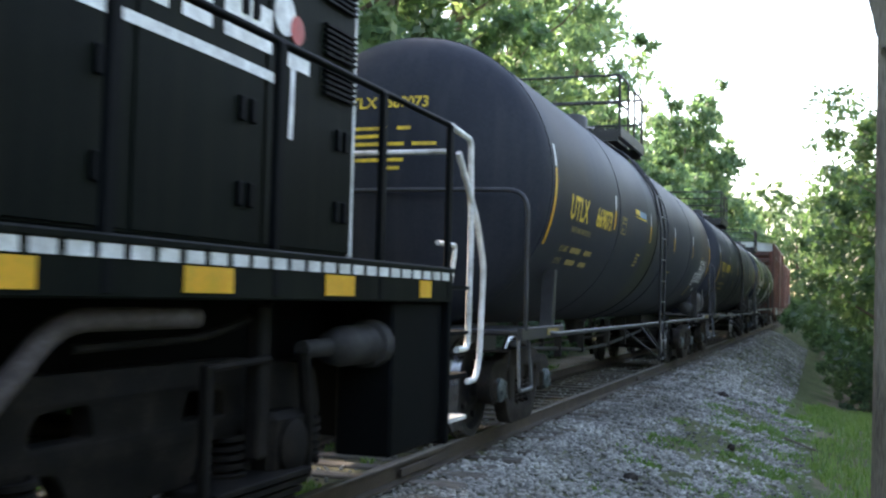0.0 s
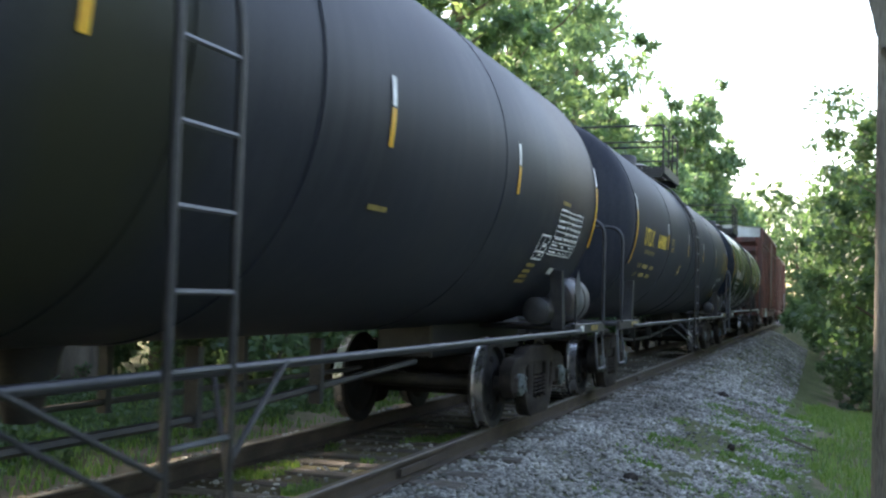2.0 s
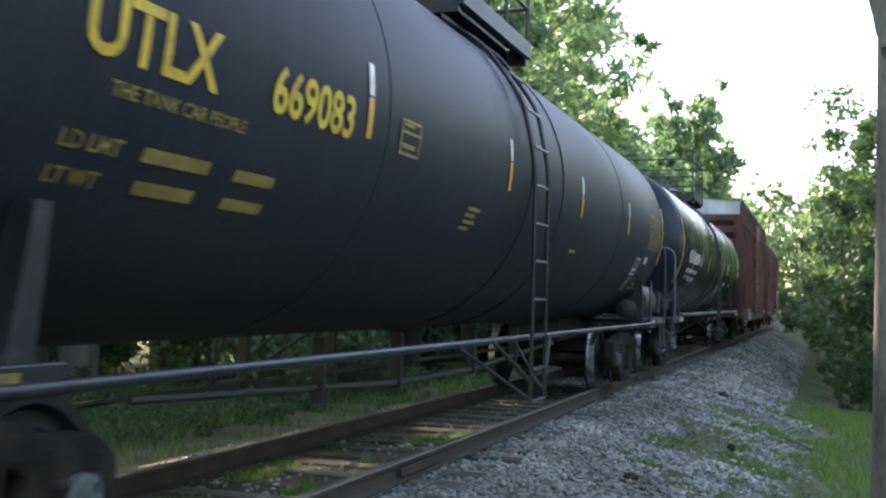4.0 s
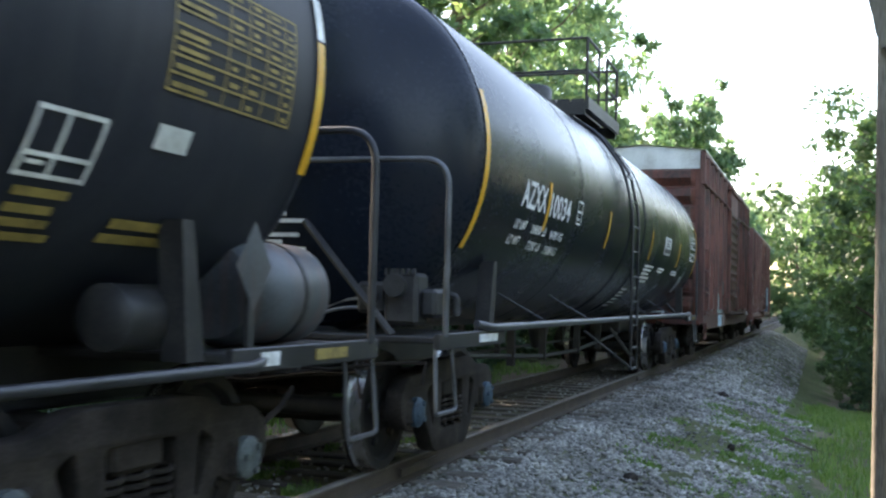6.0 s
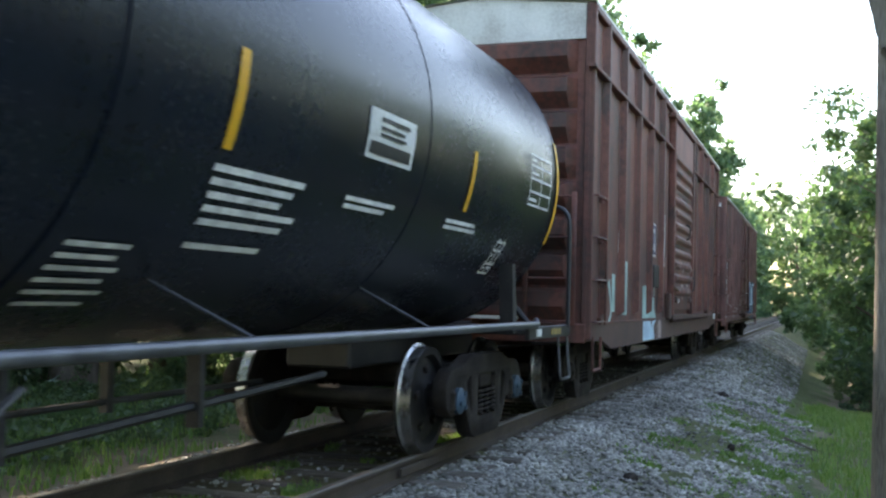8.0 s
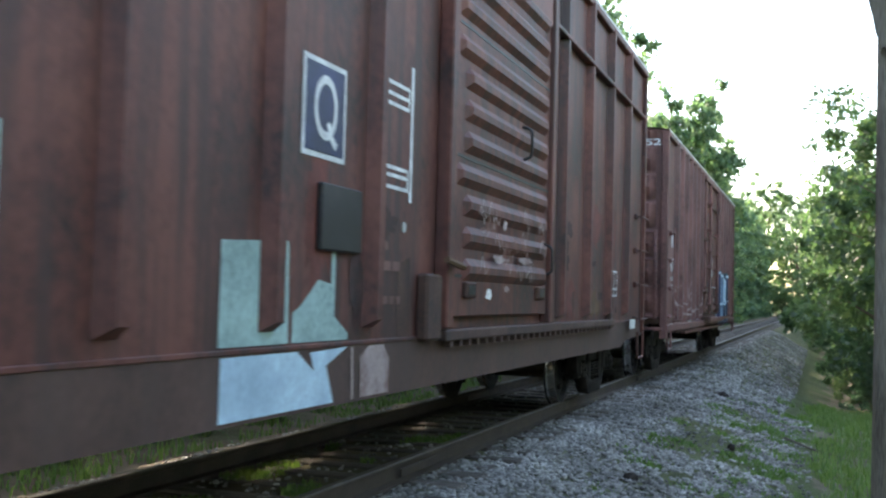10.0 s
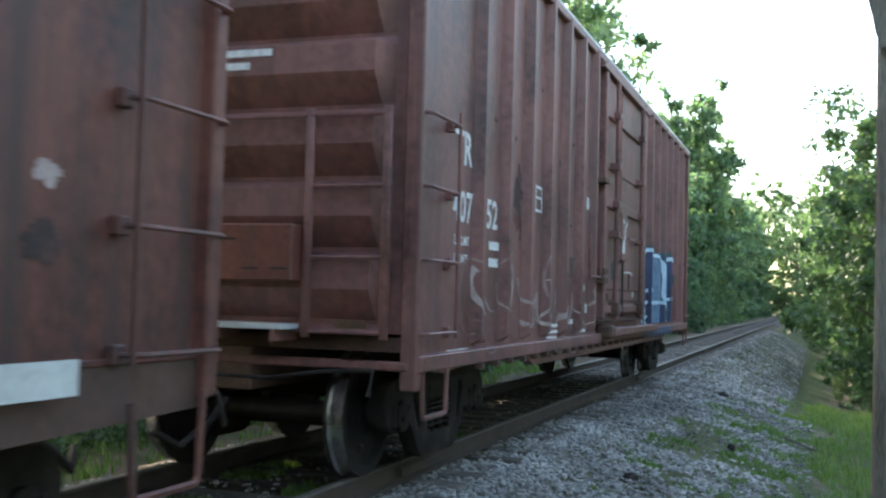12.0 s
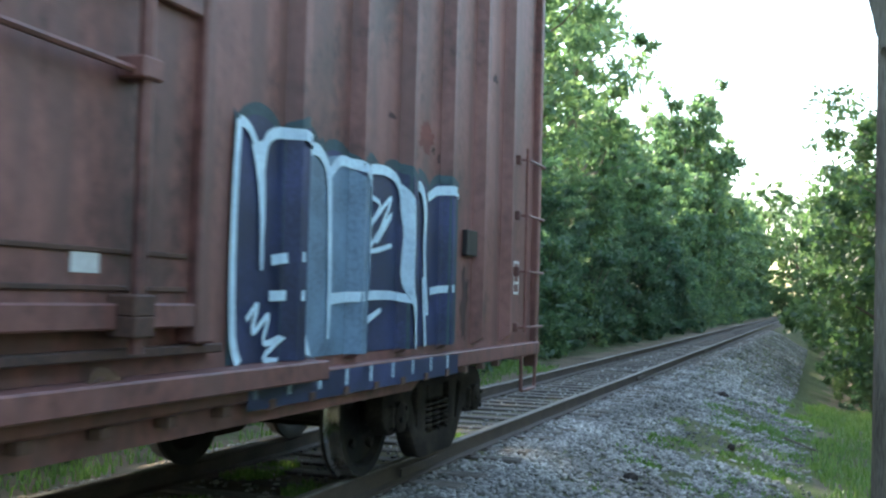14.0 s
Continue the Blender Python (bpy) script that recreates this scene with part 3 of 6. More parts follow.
def build_plants():
    rng = random.Random(11)
    kinds = [tree("tall broadleaf tree with a loose sunlit crown", 14, 3.4, 1, L_TREE, 140, 75, 0.15),
             tree("slender broadleaf tree hung with vines", 15, 2.7, 2, L_TREE, 150, 80, 0.15, 0.1),
             tree("dark vine-covered tree beside the railway", 13, 3.0, 3, L_DARK, 170, 80, 0.15, 0.06),
             tree("young bright green tree at the wood's edge", 8, 2.5, 4, L_LIGHT, 130, 90, 0.11, 0.08),
             tree("tall sparse tree with sky showing through its crown", 15, 3.1, 9, L_TREE, 84, 70, 0.15, 0.25),
             tree("dense green tree of the far wood", 13, 3.2, 12, L_TREE, 156, 75, 0.21, 0.04)]
    shrubs = [bush("dense dark green undergrowth bush along the track", 3.2, 1.9, 5, L_DARK, 80, 70, 0.11),
              bush("leafy bright green roadside bush", 2.4, 1.6, 6, L_LIGHT, 70, 70, 0.10),
              bush("broad mid-green thicket of leafy stems", 4.2, 2.3, 7, L_TREE, 95, 75, 0.12)]
    used = {}

    def put(k, x, y, s, sz=None):
        m = pose(x, y, ground_z(x, y) - 0.1, rng.uniform(-3, 3), rng.uniform(-3, 3), rng.uniform(0, 360)) @ Matrix.Diagonal((s, s, sz or s, 1))
        if k in used:
            copy_thing(k, m)
        else:
            k.matrix_basis = m
            used[k] = 1

    # the wood on the far side of the track
    y = 13.0
    while y < 175:
        big = kinds[rng.choice((2, 5, 5)) if y > 56 else rng.choice((0, 1, 4))]
        tall = 1.2 if y < 58 else 1.04 if y < 69 else 0.9 if y < 89 else 1.4 if y < 103 else 1.06 if y < 135 else 1.18
        put(big, (-8.2 if 40 < y < 70 else -7.4 if 89 < y < 103 else -7.2) + rng.uniform(-0.8, 0.8), y, min(tall, 1.25) * rng.uniform(0.9, 1.06), tall * rng.uniform(0.94, 1.06))
        # back row; below y 32 it is hidden, kept dense to shade the grass
        if y > 56 or y < 32 or rng.random() < 0.45:
            put(kinds[5 if y > 56 else rng.choice((0, 1, 2))], -12.5 + rng.uniform(-1.5, 1.5), y + rng.uniform(-1.5, 1.5), rng.uniform(0.85, 1.0))
        y += 3.4 if y < 32 else 4.2 if y < 56 else 3.5
    y = 16.0
    while y < 170:
        put(shrubs[rng.choice((0, 0, 2))], -5.2 + rng.uniform(-0.5, 0.5), y, rng.uniform(0.85, 1.2) * (1.25 if y > 56 else 1.0))
        if rng.random() < 0.6:
            put(kinds[2], -6.0 + rng.uniform(-0.5, 0.5), y, rng.uniform(0.5, 0.72))
        y += 1.9 if y < 50 else 2.8
    for y in (9.5, 11.3, 13, 14.5):
        put(shrubs[1], -7.0 + rng.uniform(-0.5, 0.5), y, 0.7)
        put(shrubs[0], -9.0 + rng.uniform(-0.5, 0.5), y, 1.1)
    # the thicket on the near side, taller with distance
    for x, y, s in ((7.0, 31, 1.2), (7.0, 37, 1.3), (6.7, 44, 1.3), (6.5, 52, 1.2), (6.3, 61, 1.2), (6.1, 70, 1.25), (5.9, 80, 1.36), (9.2, 34, 1.15), (9.4, 43, 1.1), (9, 56, 1.2)):
        put(kinds[3], x, y, s)
    for x, y, s in ((5.9, 92, 0.92), (5.8, 104, 1.0), (5.6, 117, 1.1), (5.4, 131, 1.2), (5.2, 146, 1.3), (5.0, 162, 1.35)):
        put(kinds[(0, 2)[int(y) % 2]], x, y, s)
    for x, y, s in ((5.9, 30, 0.45), (5.6, 34, 0.5), (5.3, 37, 0.5), (7.6, 30, 1.0), (7.8, 35, 1.1), (7.2, 40, 1.0), (8.4, 44, 1.2), (7.0, 47, 1.0), (7.4, 53, 1.1), (6.6, 58, 1.1), (7.0, 65, 1.2), (6.6, 74, 1.2)):
        put(shrubs[(0, 2)[int(y) % 2]], x, y, s)
    for x, y, s in ((6.5, 33, 0.7), (6.0, 38, 0.75), (5.6, 43, 0.8), (5.4, 48, 0.85), (5.2, 54, 0.9), (5.1, 61, 0.95), (5.0, 69, 1.0), (4.9, 78, 1.05), (4.8, 88, 1.1), (4.6, 100, 1.15), (4.5, 114, 1.2), (4.3, 130, 1.25), (4.1, 148, 1.3)):
        put(shrubs[rng.choice((1, 2))], x, y, s)
    # unseen woods, added beside and behind the lens to block low sky and bounce
    for i in range(13):
        put(kinds[rng.choice((0, 2))], 11.8 + rng.uniform(-1.2, 1.2), -22 + 4.2 * i, rng.uniform(0.75, 0.85))
        put(shrubs[2], 8.9 + rng.uniform(-0.5, 0.5), -22 + 4.2 * i, rng.uniform(1.0, 1.3))
    for i in range(8):
        put(kinds[rng.choice((0, 2))], -18 + 4.6 * i if abs(-18 + 4.6 * i) > 3 else 5.0, -27 + rng.uniform(-2, 2), rng.uniform(0.95, 1.15))
    # unseen tall trees, added left of the line to shade track and shoulder
    for i in range(7):
        put(kinds[rng.choice((0, 1, 2))], -8 + rng.uniform(-1.0, 1.0), -22 + 5 * i, rng.uniform(1.2, 1.4))
    # where the line leaves the view
    for i in range(9):
        put(kinds[i % 3], -7 + 2.6 * i, 178 + 5 * (i % 3), 1.35)
        put(shrubs[2], -6 + 2.4 * i, 170 + 3 * (i % 2), 1.3)


def blades(name, label, count, spot, tall, seed, mat, wide=0.006):
    rng = np.random.default_rng(seed)
    q, f = [], []
    for i in range(count):
        x, y = spot(rng)
        z, h, a = ground_z(x, y) - 0.01, tall * rng.uniform(0.4, 1.3), rng.uniform(0, 6.283)
        w, d = wide * rng.uniform(0.7, 1.6), np.array([math.cos(a), math.sin(a)]) * h * rng.uniform(0.15, 0.7)
        c, s = -math.sin(a) * w, math.cos(a) * w
        q += [(x - c, y - s, z), (x + c, y + s, z), (x + d[0] * 0.4 + c * 0.8, y + d[1] * 0.4 + s * 0.8, z + h * 0.65), (x + d[0] * 0.4 - c * 0.8, y + d[1] * 0.4 - s * 0.8, z + h * 0.65), (x + d[0], y + d[1], z + h)]
        f += [(5 * i, 5 * i + 1, 5 * i + 2, 5 * i + 3), (5 * i + 3, 5 * i + 2, 5 * i + 4)]
    me = bpy.data.meshes.new(name)
    me.from_pydata(q, [], f)
    me.materials.append(mat)
    tagged(new(name, me), label, "grass", kind="stuff")


def build_grass():
    pick = random.Random(21)
    spots = [(1.9 + 1.9 * pick.random() ** 0.6, 6.5 + 15 * pick.random()) for _ in range(120)]

    def right(rng):
        while True:
            x, y = rng.uniform(3.0, 5.6), 6 + 24 * rng.random() ** 1.2
            if x > 3.95 + 0.5 * noise.noise((x, y * 0.5, 1.0)) or (x > 3.1 and noise.noise((x * 1.4, y * 0.9, 4.0)) > 0.32):
                return x, y

    def left(rng):
        while True:
            x, y = -2.2 - 4.5 * rng.random(), 5 + 22 * rng.random()
            if noise.noise((x, y, 4.0)) > -0.15 or x < -3.2:
                return x, y

    def bed(rng):
        while True:
            x, y = rng.uniform(-0.68, 0.68), 4.6 + 7 * rng.random() ** 1.3
            if noise.noise((x * 2, y * 0.8, 9.0)) > 0.05 * (y - 6):
                return x, y

    def tufts(rng):
        x, y = spots[rng.integers(0, len(spots))]
        return x + rng.normal() * 0.08, y + rng.normal() * 0.16
    blades("grass", "fresh green grass on the verge", 15000, right, 0.14, 1, L_GRASS)
    blades("grass", "green grass and weeds beyond the far rail", 16000, left, 0.13, 2, L_GRASS, 0.009)
    blades("grass", "short mossy grass between the rails", 9000, bed, 0.06, 3, L_GRASS)
    blades("grass", "sparse weed tufts growing in the ballast", 11000, tufts, 0.05, 4, L_GRASS)
    rng = np.random.default_rng(8)
    n = 700
    c = np.stack([-2.9 - 3.6 * rng.random(n), 6 + 16 * rng.random(n), np.zeros(n)], 1)
    c[:, 2] = [ground_z(x, y) + 0.12 for x, y, _ in c]
    q, f = leaf_cloud(c, rng.uniform(0.12, 0.3, n), 45, 0.045, rng, 0.7)
    ob = cloud_part("weeds", q, f, L_LIGHT, None)
    tagged(ob, "low leafy green weeds beyond the far rail", "weeds", kind="stuff")


def build_verge():
    """Timber post with ragged growth at its head, and the stones and sticks of the verge."""
    p = root("timber_post", "weathered grey-brown timber post with a ragged mossy board", "post", at=(4.222, 4.6, 0))
    bm = B()
    tube(bm, [(-0.012, 0, -1.0), (-0.006, 0, 0.4), (0.004, 0, 1.5), (0.012, 0, 4.0)], [0.034, 0.032, 0.030, 0.03], 10)
    part("post", bm, M_POST, p, "", 40)
    part("backing_board", box(B(), (0.03, 0.02, -1.0), (0.16, 0.05, 4.0), 0.004), M_POST, p)
    bm = B()
    out = [(-0.105, 2.86), (-0.09, 2.72), (-0.07, 2.63), (-0.045, 2.53), (-0.03, 2.45), (-0.018, 2.42), (-0.014, 2.37), (0.0, 2.395), (0.02, 2.36), (0.12, 2.33), (0.14, 2.9)]
    a = [bm.verts.new((x, -0.06, z)) for x, z in out]
    b = [bm.verts.new((x, -0.03, z)) for x, z in out]
    bm.faces.new(a)
    bm.faces.new(b[::-1])
    for i in range(len(out)):
        bm.faces.new((a[i], b[i], b[(i + 1) % len(out)], a[(i + 1) % len(out)]))
    part("ragged_board", bm, M_POST, p, "torn mossy grey board")
    for x, y, s, seed in ((2.28, 10.4, 0.16, 1), (2.9, 14.5, 0.12, 2), (2.3, 20.5, 0.2, 3)):
        st = B()
        bmesh.ops.create_icosphere(st, subdivisions=2, radius=s / 2)
        for v in st.verts:
            v.co *= 1 + 0.35 * noise.noise(v.co * 9 + Vector((seed, 0, 0)))
            v.co.z *= 0.8
        ob = part("rock", st, M_CAST, None, "", 30)
        ob.location = (x, y, ground_z(x, y) + s * 0.25)
        tagged(ob, "dark broken rock lying on the ballast", "rock", "rocks on the ballast")
    for pts in (((3.5, 17.2), (3.9, 16.6), (4.3, 16.3)), ((2.9, 19.5), (3.2, 19.0), (3.6, 18.8)), ((1.9, 21), (2.4, 20.6), (3.0, 20.4))):
        bm = tube(B(), [(x, y, ground_z(x, y) + 0.02) for x, y in pts], [0.02, 0.016, 0.007], 6)
        tagged(part("stick", bm, M_BARK, None), "broken dry stick lying on gravel", "stick", "sticks on the verge")


# ---- rolling stock: parts shared by all cars ----
def truck_parts(car, yc, cap=M_CAST, wheels=None, base=1.78, r=0.457):
    """Side frames, springs, bolster and bearing caps of one truck; returns its two wheelsets."""
    h = base / 2
    for s in (-1, 1):
        bm = cast_plate([[(-h - 0.24, 0.44), (-h - 0.25, 0.60), (-h - 0.12, 0.71), (-h + 0.2, 0.73), (-0.46, 0.81), (0.46, 0.81), (h - 0.2, 0.73), (h + 0.12, 0.71), (h + 0.25, 0.60), (h + 0.24, 0.44), (h + 0.12, 0.34), (h - 0.14, 0.36), (h - 0.24, 0.42), (0.44, 0.14), (0.34, 0.10), (-0.34, 0.10), (-0.44, 0.14), (-h + 0.24, 0.42), (-h + 0.14, 0.36), (-h - 0.12, 0.34)],
                         [(-h + 0.26, 0.60), (-0.46, 0.68), (-0.42, 0.32), (-0.47, 0.30)], [(h - 0.26, 0.60), (0.46, 0.68), (0.42, 0.32), (0.47, 0.30)], [(-0.28, 0.25), (-0.29, 0.66), (0.29, 0.66), (0.28, 0.25)]], s * 1.0, yc, 0.07)
        for y in (-h, h):
            box(bm, (min(s * 0.95, s * 1.10), yc + y - 0.17, 0.36), (max(s * 0.95, s * 1.10), yc + y + 0.17, 0.56), 0.03)
        frame_ = part("side_frame", bm, M_CAST, car, "grimy cast steel truck side frame", 35)
        for y in (-0.19, 0.0, 0.19):
            sp = B()
            tube(sp, [(s * 1.0 + 0.075 * math.cos(a), yc + y + 0.075 * math.sin(a), 0.28 + 0.23 * a / 34.5) for a in (0.5 * i for i in range(70))], 0.016, 5)
            part("spring", sp, M_CAST, frame_, "", 60)
        for y in (-h, h):
            cp = lathe(B(), [(s * 1.06, 0.115), (s * 1.11, 0.115), (s * 1.13, 0.09), (s * 1.145, 0.035)], 16, (0, yc + y, r))
            for k in range(3):
                a = 2.1 * k + y
                lathe(cp, [(s * 1.12, 0.022), (s * 1.15, 0.022)], 6, (0, yc + y + 0.07 * math.cos(a), r + 0.07 * math.sin(a)))
            part("bearing_cap", cp, cap, frame_, "", 40)
    bm = box(B(), (-1.05, yc - 0.2, 0.5), (1.05, yc + 0.2, 0.72), 0.03)
    part("bolster", bm, M_CAST, car, "", 35)
    bm = B()
    for y in (-h + 0.50, h - 0.50):
        box(bm, (-0.9, yc + y - 0.05, 0.28), (0.9, yc + y + 0.05, 0.38), 0.01)
    part("brake_beam", bm, M_CAST, car)
    return [wheelset(car, yc + y, r) for y in (-h, h)]


MADE = {}


def wheelset(car, y, r):
    key = round(r, 3)
    if key not in MADE:
        bm = B()
        lathe(bm, [(-1.0, 0.08), (1.0, 0.08)], 14)
        for s in (-1, 1):
            prof = [(0.64, 0.10), (0.64, 0.16), (0.70, r - 0.09), (0.682, r - 0.06), (0.682, r + 0.028), (0.712, r + 0.028), (0.728, r + 0.002), (0.82, r - 0.004), (0.82, r - 0.07), (0.77, r - 0.10), (0.79, 0.17), (0.82, 0.14), (0.82, 0.10)]
            n = len(bm.faces)
            lathe(bm, [(s * a, b) for a, b in prof], 36)
            bm.faces.ensure_lookup_table()
            for i in range(n, len(bm.faces)):
                k = (i - n) // 36
                if k in (5, 6):
                    bm.faces[i].material_index = 1
            for j in range(5):
                a = 2 * math.pi * j / 5
                c, d = 0.26 * math.cos(a), 0.26 * math.sin(a)
                box(bm, (s * 0.80 - 0.02, c - 0.03, d - 0.03), (s * 0.80 + 0.02, c + 0.03, d + 0.03), 0.008)
        ob = part("wheelset", bm, M_WHEEL, car, "dark oily wheelset with polished treads", 40, (M_TREAD,))
        MADE[key] = ob
    else:
        ob = share(MADE[key], Matrix(), car)
    ob.matrix_basis = pose(0, y, r)
    WHEELS.append((ob, y, r))
    return ob


WHEELS = []
M_BRIGHT_PIPE = material("bare_pale_steel_pipe", (0.32, 0.32, 0.33), 0.4, 0.3, scale=6, fine=60, bump=0.05)
M_VALVE = material("grey_cast_valve_body", (0.045, 0.046, 0.048), 0.55, 0.2, scale=8, fine=50, bump=0.3)
M_FADED_YELLOW = material("faded_yellow_print", (0.29, 0.21, 0.06), 0.65, scale=8, fine=50, bump=0.04)


def coupler(car, y, s):
    """Coupler at the end y; s is the way it points."""
    bm = B()
    box(bm, (-0.11, min(y, y + s * 0.35), 0.74), (0.11, max(y, y + s * 0.35), 0.98), 0.03)
    box(bm, (-0.17, min(y + s * 0.33, y + s * 0.6), 0.70), (0.13, max(y + s * 0.33, y + s * 0.6), 1.0), 0.05)
    tube(bm, [(0.2, y, 0.62), (0.22, y + s * 0.2, 0.5), (0.15, y + s * 0.45, 0.35), (0.05, y + s * 0.6, 0.45)], 0.025, 6)
    tube(bm, [(-0.5, y + s * 0.05, 0.78), (0.55, y + s * 0.05, 0.78), (0.95, y + s * 0.05, 0.84), (1.3, y + s * 0.05, 0.86), (1.3, y + s * 0.12, 0.70)], 0.014, 6)
    part("coupler", bm, M_CAST, car, "", 40)


# ---- tank cars ----
def truck_place(half, e):
    """Truck centres under the ends of the tank."""
    return -(half - 0.59) if e < 0 else half - 0.79


def tank_car(label, yc, half, R, zc, shell_mat, marks, gloss):
    """yc: middle of the car at the clip's start; half: half the length of the cylinder; R, zc: radius and height of its axis."""
    car = root("tank_car", label, "tank car", "tank cars of the freight train")
    prof = []
    n = 9
    for i in range(n + 1):
        a = math.pi / 2 * i / n
        prof.append((-half - 0.54 * math.cos(a), max(0.02, R * math.sin(a))))
    ring = [-half + 2 * half * k for k in (0.25, 0.5, 0.75)]
    prof += [(y, R) for y in ring] + [(-y, r) for y, r in prof[::-1]]
    bm = lathe(B(), prof, 96, (0, 0, zc), "y")
    part("tank_shell", bm, shell_mat, car, "", 40)
    # weld seams, reinforcing band round the middle
    for y in (-half, -half * 0.52, half * 0.52, half):
        part("weld_seam", lathe(B(), [(y - 0.012, R - 0.01), (y - 0.012, R + 0.005), (y + 0.012, R + 0.005), (y + 0.012, R - 0.01)], 72, (0, 0, zc), "y"), shell_mat, car, "", 40)
    for y in (-0.62, 0.62):
        part("tank_band", lathe(B(), [(y - 0.06, R - 0.01), (y - 0.06, R + 0.012), (y + 0.06, R + 0.012), (y + 0.06, R - 0.01)], 72, (0, 0, zc), "y"), shell_mat, car, "", 40)

    def on(y0, z0, out=0.007):
        """Lays lettering on the near side: along runs away from the lens, up follows the round of the shell."""
        a0 = math.asin(max(-1, min(1, (z0 - zc) / R)))

        def place(along, up):
            a = a0 + up / R
            return Vector(((R + out) * math.cos(a), y0 + along, zc + (R + out) * math.sin(a)))
        return place

    def on_head(x0, z0, out=0.01):
        """The same on the leading head."""
        def place(along, up):
            x, z = x0 + along, z0 + up
            k = min(0.999, ((x * x + (z - zc) ** 2) ** 0.5) / R)
            return Vector((x, -half - 0.54 * math.sqrt(1 - k * k) - out, z))
        return place

    # yellow conspicuity strips
    for y, z0, z1, w in marks["strips"]:
        pl = on(y, z0, 0.009)
        a0, a1 = math.asin((z0 - zc) / R), math.asin(min(1, (z1 - zc) / R))
        part("reflective_strip", patch(B(), pl, 0, w, 0, (a1 - a0) * R, 1, 10), M_YELLOW, car)
        if not gloss:
            part("reflective_strip", patch(B(), pl, 0, w, (a1 - a0) * R + 0.012, (a1 - a0) * R + (0.24 if abs(y) > half - 0.5 else 0.2), 1, 4), M_WHITE_INK, car, "white reflective strip")
    for text, y, z, size, width, mat in marks["text"]:
        part("lettering", lettering(text, size, on(y, z, 0.008), width), mat, car, "stencilled lettering")
    for y, z, w, h, mat in marks["bars"]:
        part("stencil_bar", patch(B(), on(y, z, 0.013 if mat is M_BLACK else 0.008), 0, w, 0, h, 1, 2), mat, car, "illegible line of stencilled print")
    for y, z, w, h, cols, rows, mat in marks["tables"]:
        bm = frame_lines(B(), on(y, z, 0.008), 0, w, 0, h, 0.011 if len(rows) > 3 else 0.02, [w * c for c in cols], [h * r for r in rows])
        tb = part("data_panel", bm, mat, car, "stencilled data panel ruled in boxes")
        rng = random.Random(int(y * 100))
        cc, rr = (0, *cols, 1), (0, *rows, 1)
        for i in range(len(cc) - 1):
            for j in range(len(rr) - 1):
                if rng.random() < 0.8:
                    part("stencil_bar", patch(B(), on(y + w * cc[i] + 0.04, z + h * rr[j] + (0.022 if len(rows) > 3 else 0.045), 0.008), 0, (w * (cc[i + 1] - cc[i]) - 0.06) * rng.uniform(0.45, 0.9), 0, h * (rr[j + 1] - rr[j]) * (0.3 if len(rows) > 3 else 0.22), 1, 1), mat, tb)
    for text, x, z, size, width, mat in marks["head"]:
        part("lettering", lettering(text, size, on_head(x, z), width), mat, car, "stencilled lettering")
    for x, z, w, h, mat in marks["head_bars"]:
        part("stencil_bar", patch(B(), on_head(x, z), 0, w, 0, h, 4, 1), mat, car)
    # side grab pipe with struts
    for s in (-1, 1):
        x, zp = s * 1.45, (1.10 if gloss else 0.99)
        bm = tube(B(), rounded([(s * 1.38, -half + 0.25, zp + 0.03), (x, -half + 0.45, zp), (x, -0.42, zp), (x, 0.42, zp), (x, half - 0.45, zp), (s * 1.38, half - 0.25, zp + 0.03)], 0.1), 0.034 if gloss else 0.027, 8)
        part("side_pipe", bm, M_STEEL if gloss else M_PIPE, car, "grey steel pipe rail along the side", 60)
        for y in (-5.07, -3.0, 1.75, 4.2) if gloss else ():
            part("pipe_strut", tube(B(), [(x, y, zp), (s * 0.98, y - 0.3, zc - R * 0.75)], 0.012, 6), M_PIPE, car)
        # ladder with its lower steps
        bm = B()
        yl = -0.9 if gloss else -0.70
        for y in (yl - 0.24, yl + 0.24):
            zs = [0.42, 1.0, 1.4, zc, zc + 0.6, zc + R * 0.75, zc + R * 0.93]
            line = []
            for z in zs:
                ext = R if z < zc else math.sqrt(max(0.05, R * R - (z - zc) ** 2))
                line.append((s * (max(ext, 0.5) + 0.10), y, z))
            tube(bm, rounded(line, 0.15, 3), 0.022, 6)
        lad = part("ladder", bm, M_BLACK, car, "black steel side ladder", 60)
        for z in (0.44, 0.72, 1.02, 1.34, 1.68, 2.02, 2.36, 2.70, 3.04, 3.38):
            ext = R if z < zc else math.sqrt(max(0.05, R * R - (z - zc) ** 2))
            part("rung", tube(B(), [(s * (ext + 0.10), yl - 0.24, z), (s * (ext + 0.10), yl + 0.24, z)], 0.014, 6), M_STEEL, lad)
        for y in (-1.0, 1.0):
            part("ladder_brace", tube(B(), [(s * 1.46, yl + y, 1.0), (s * 1.60, yl + y * 0.26, 0.62)], 0.016, 6), M_BLACK, lad)
            part("ladder_brace", tube(B(), [(s * 1.1, yl + y * 0.9, 0.95), (s * 1.60, yl + y * 0.26, 0.46)], 0.016, 6), M_BLACK, lad)
    # top platform with its railing and manway
    top = zc + R
    bm = box(B(), (-0.97, -1.17, top - 0.05), (-0.92, 1.17, top + 0.12))
    pf = part("top_platform", bm, M_BLACK, car, "black steel walkway platform")
    part("edge_angle", box(B(), (0.92, -1.17, top - 0.05), (0.97, 1.17, top + 0.12)), M_BLACK, pf)
    for y in (-1.145, 1.145):
        part("cross_bearer", box(B(), (-0.92, y - 0.025, top - 0.12), (0.92, y + 0.025, top + 0.056)), M_BLACK, pf)
    for i in range(9):
        x = -0.91 + i * 0.205
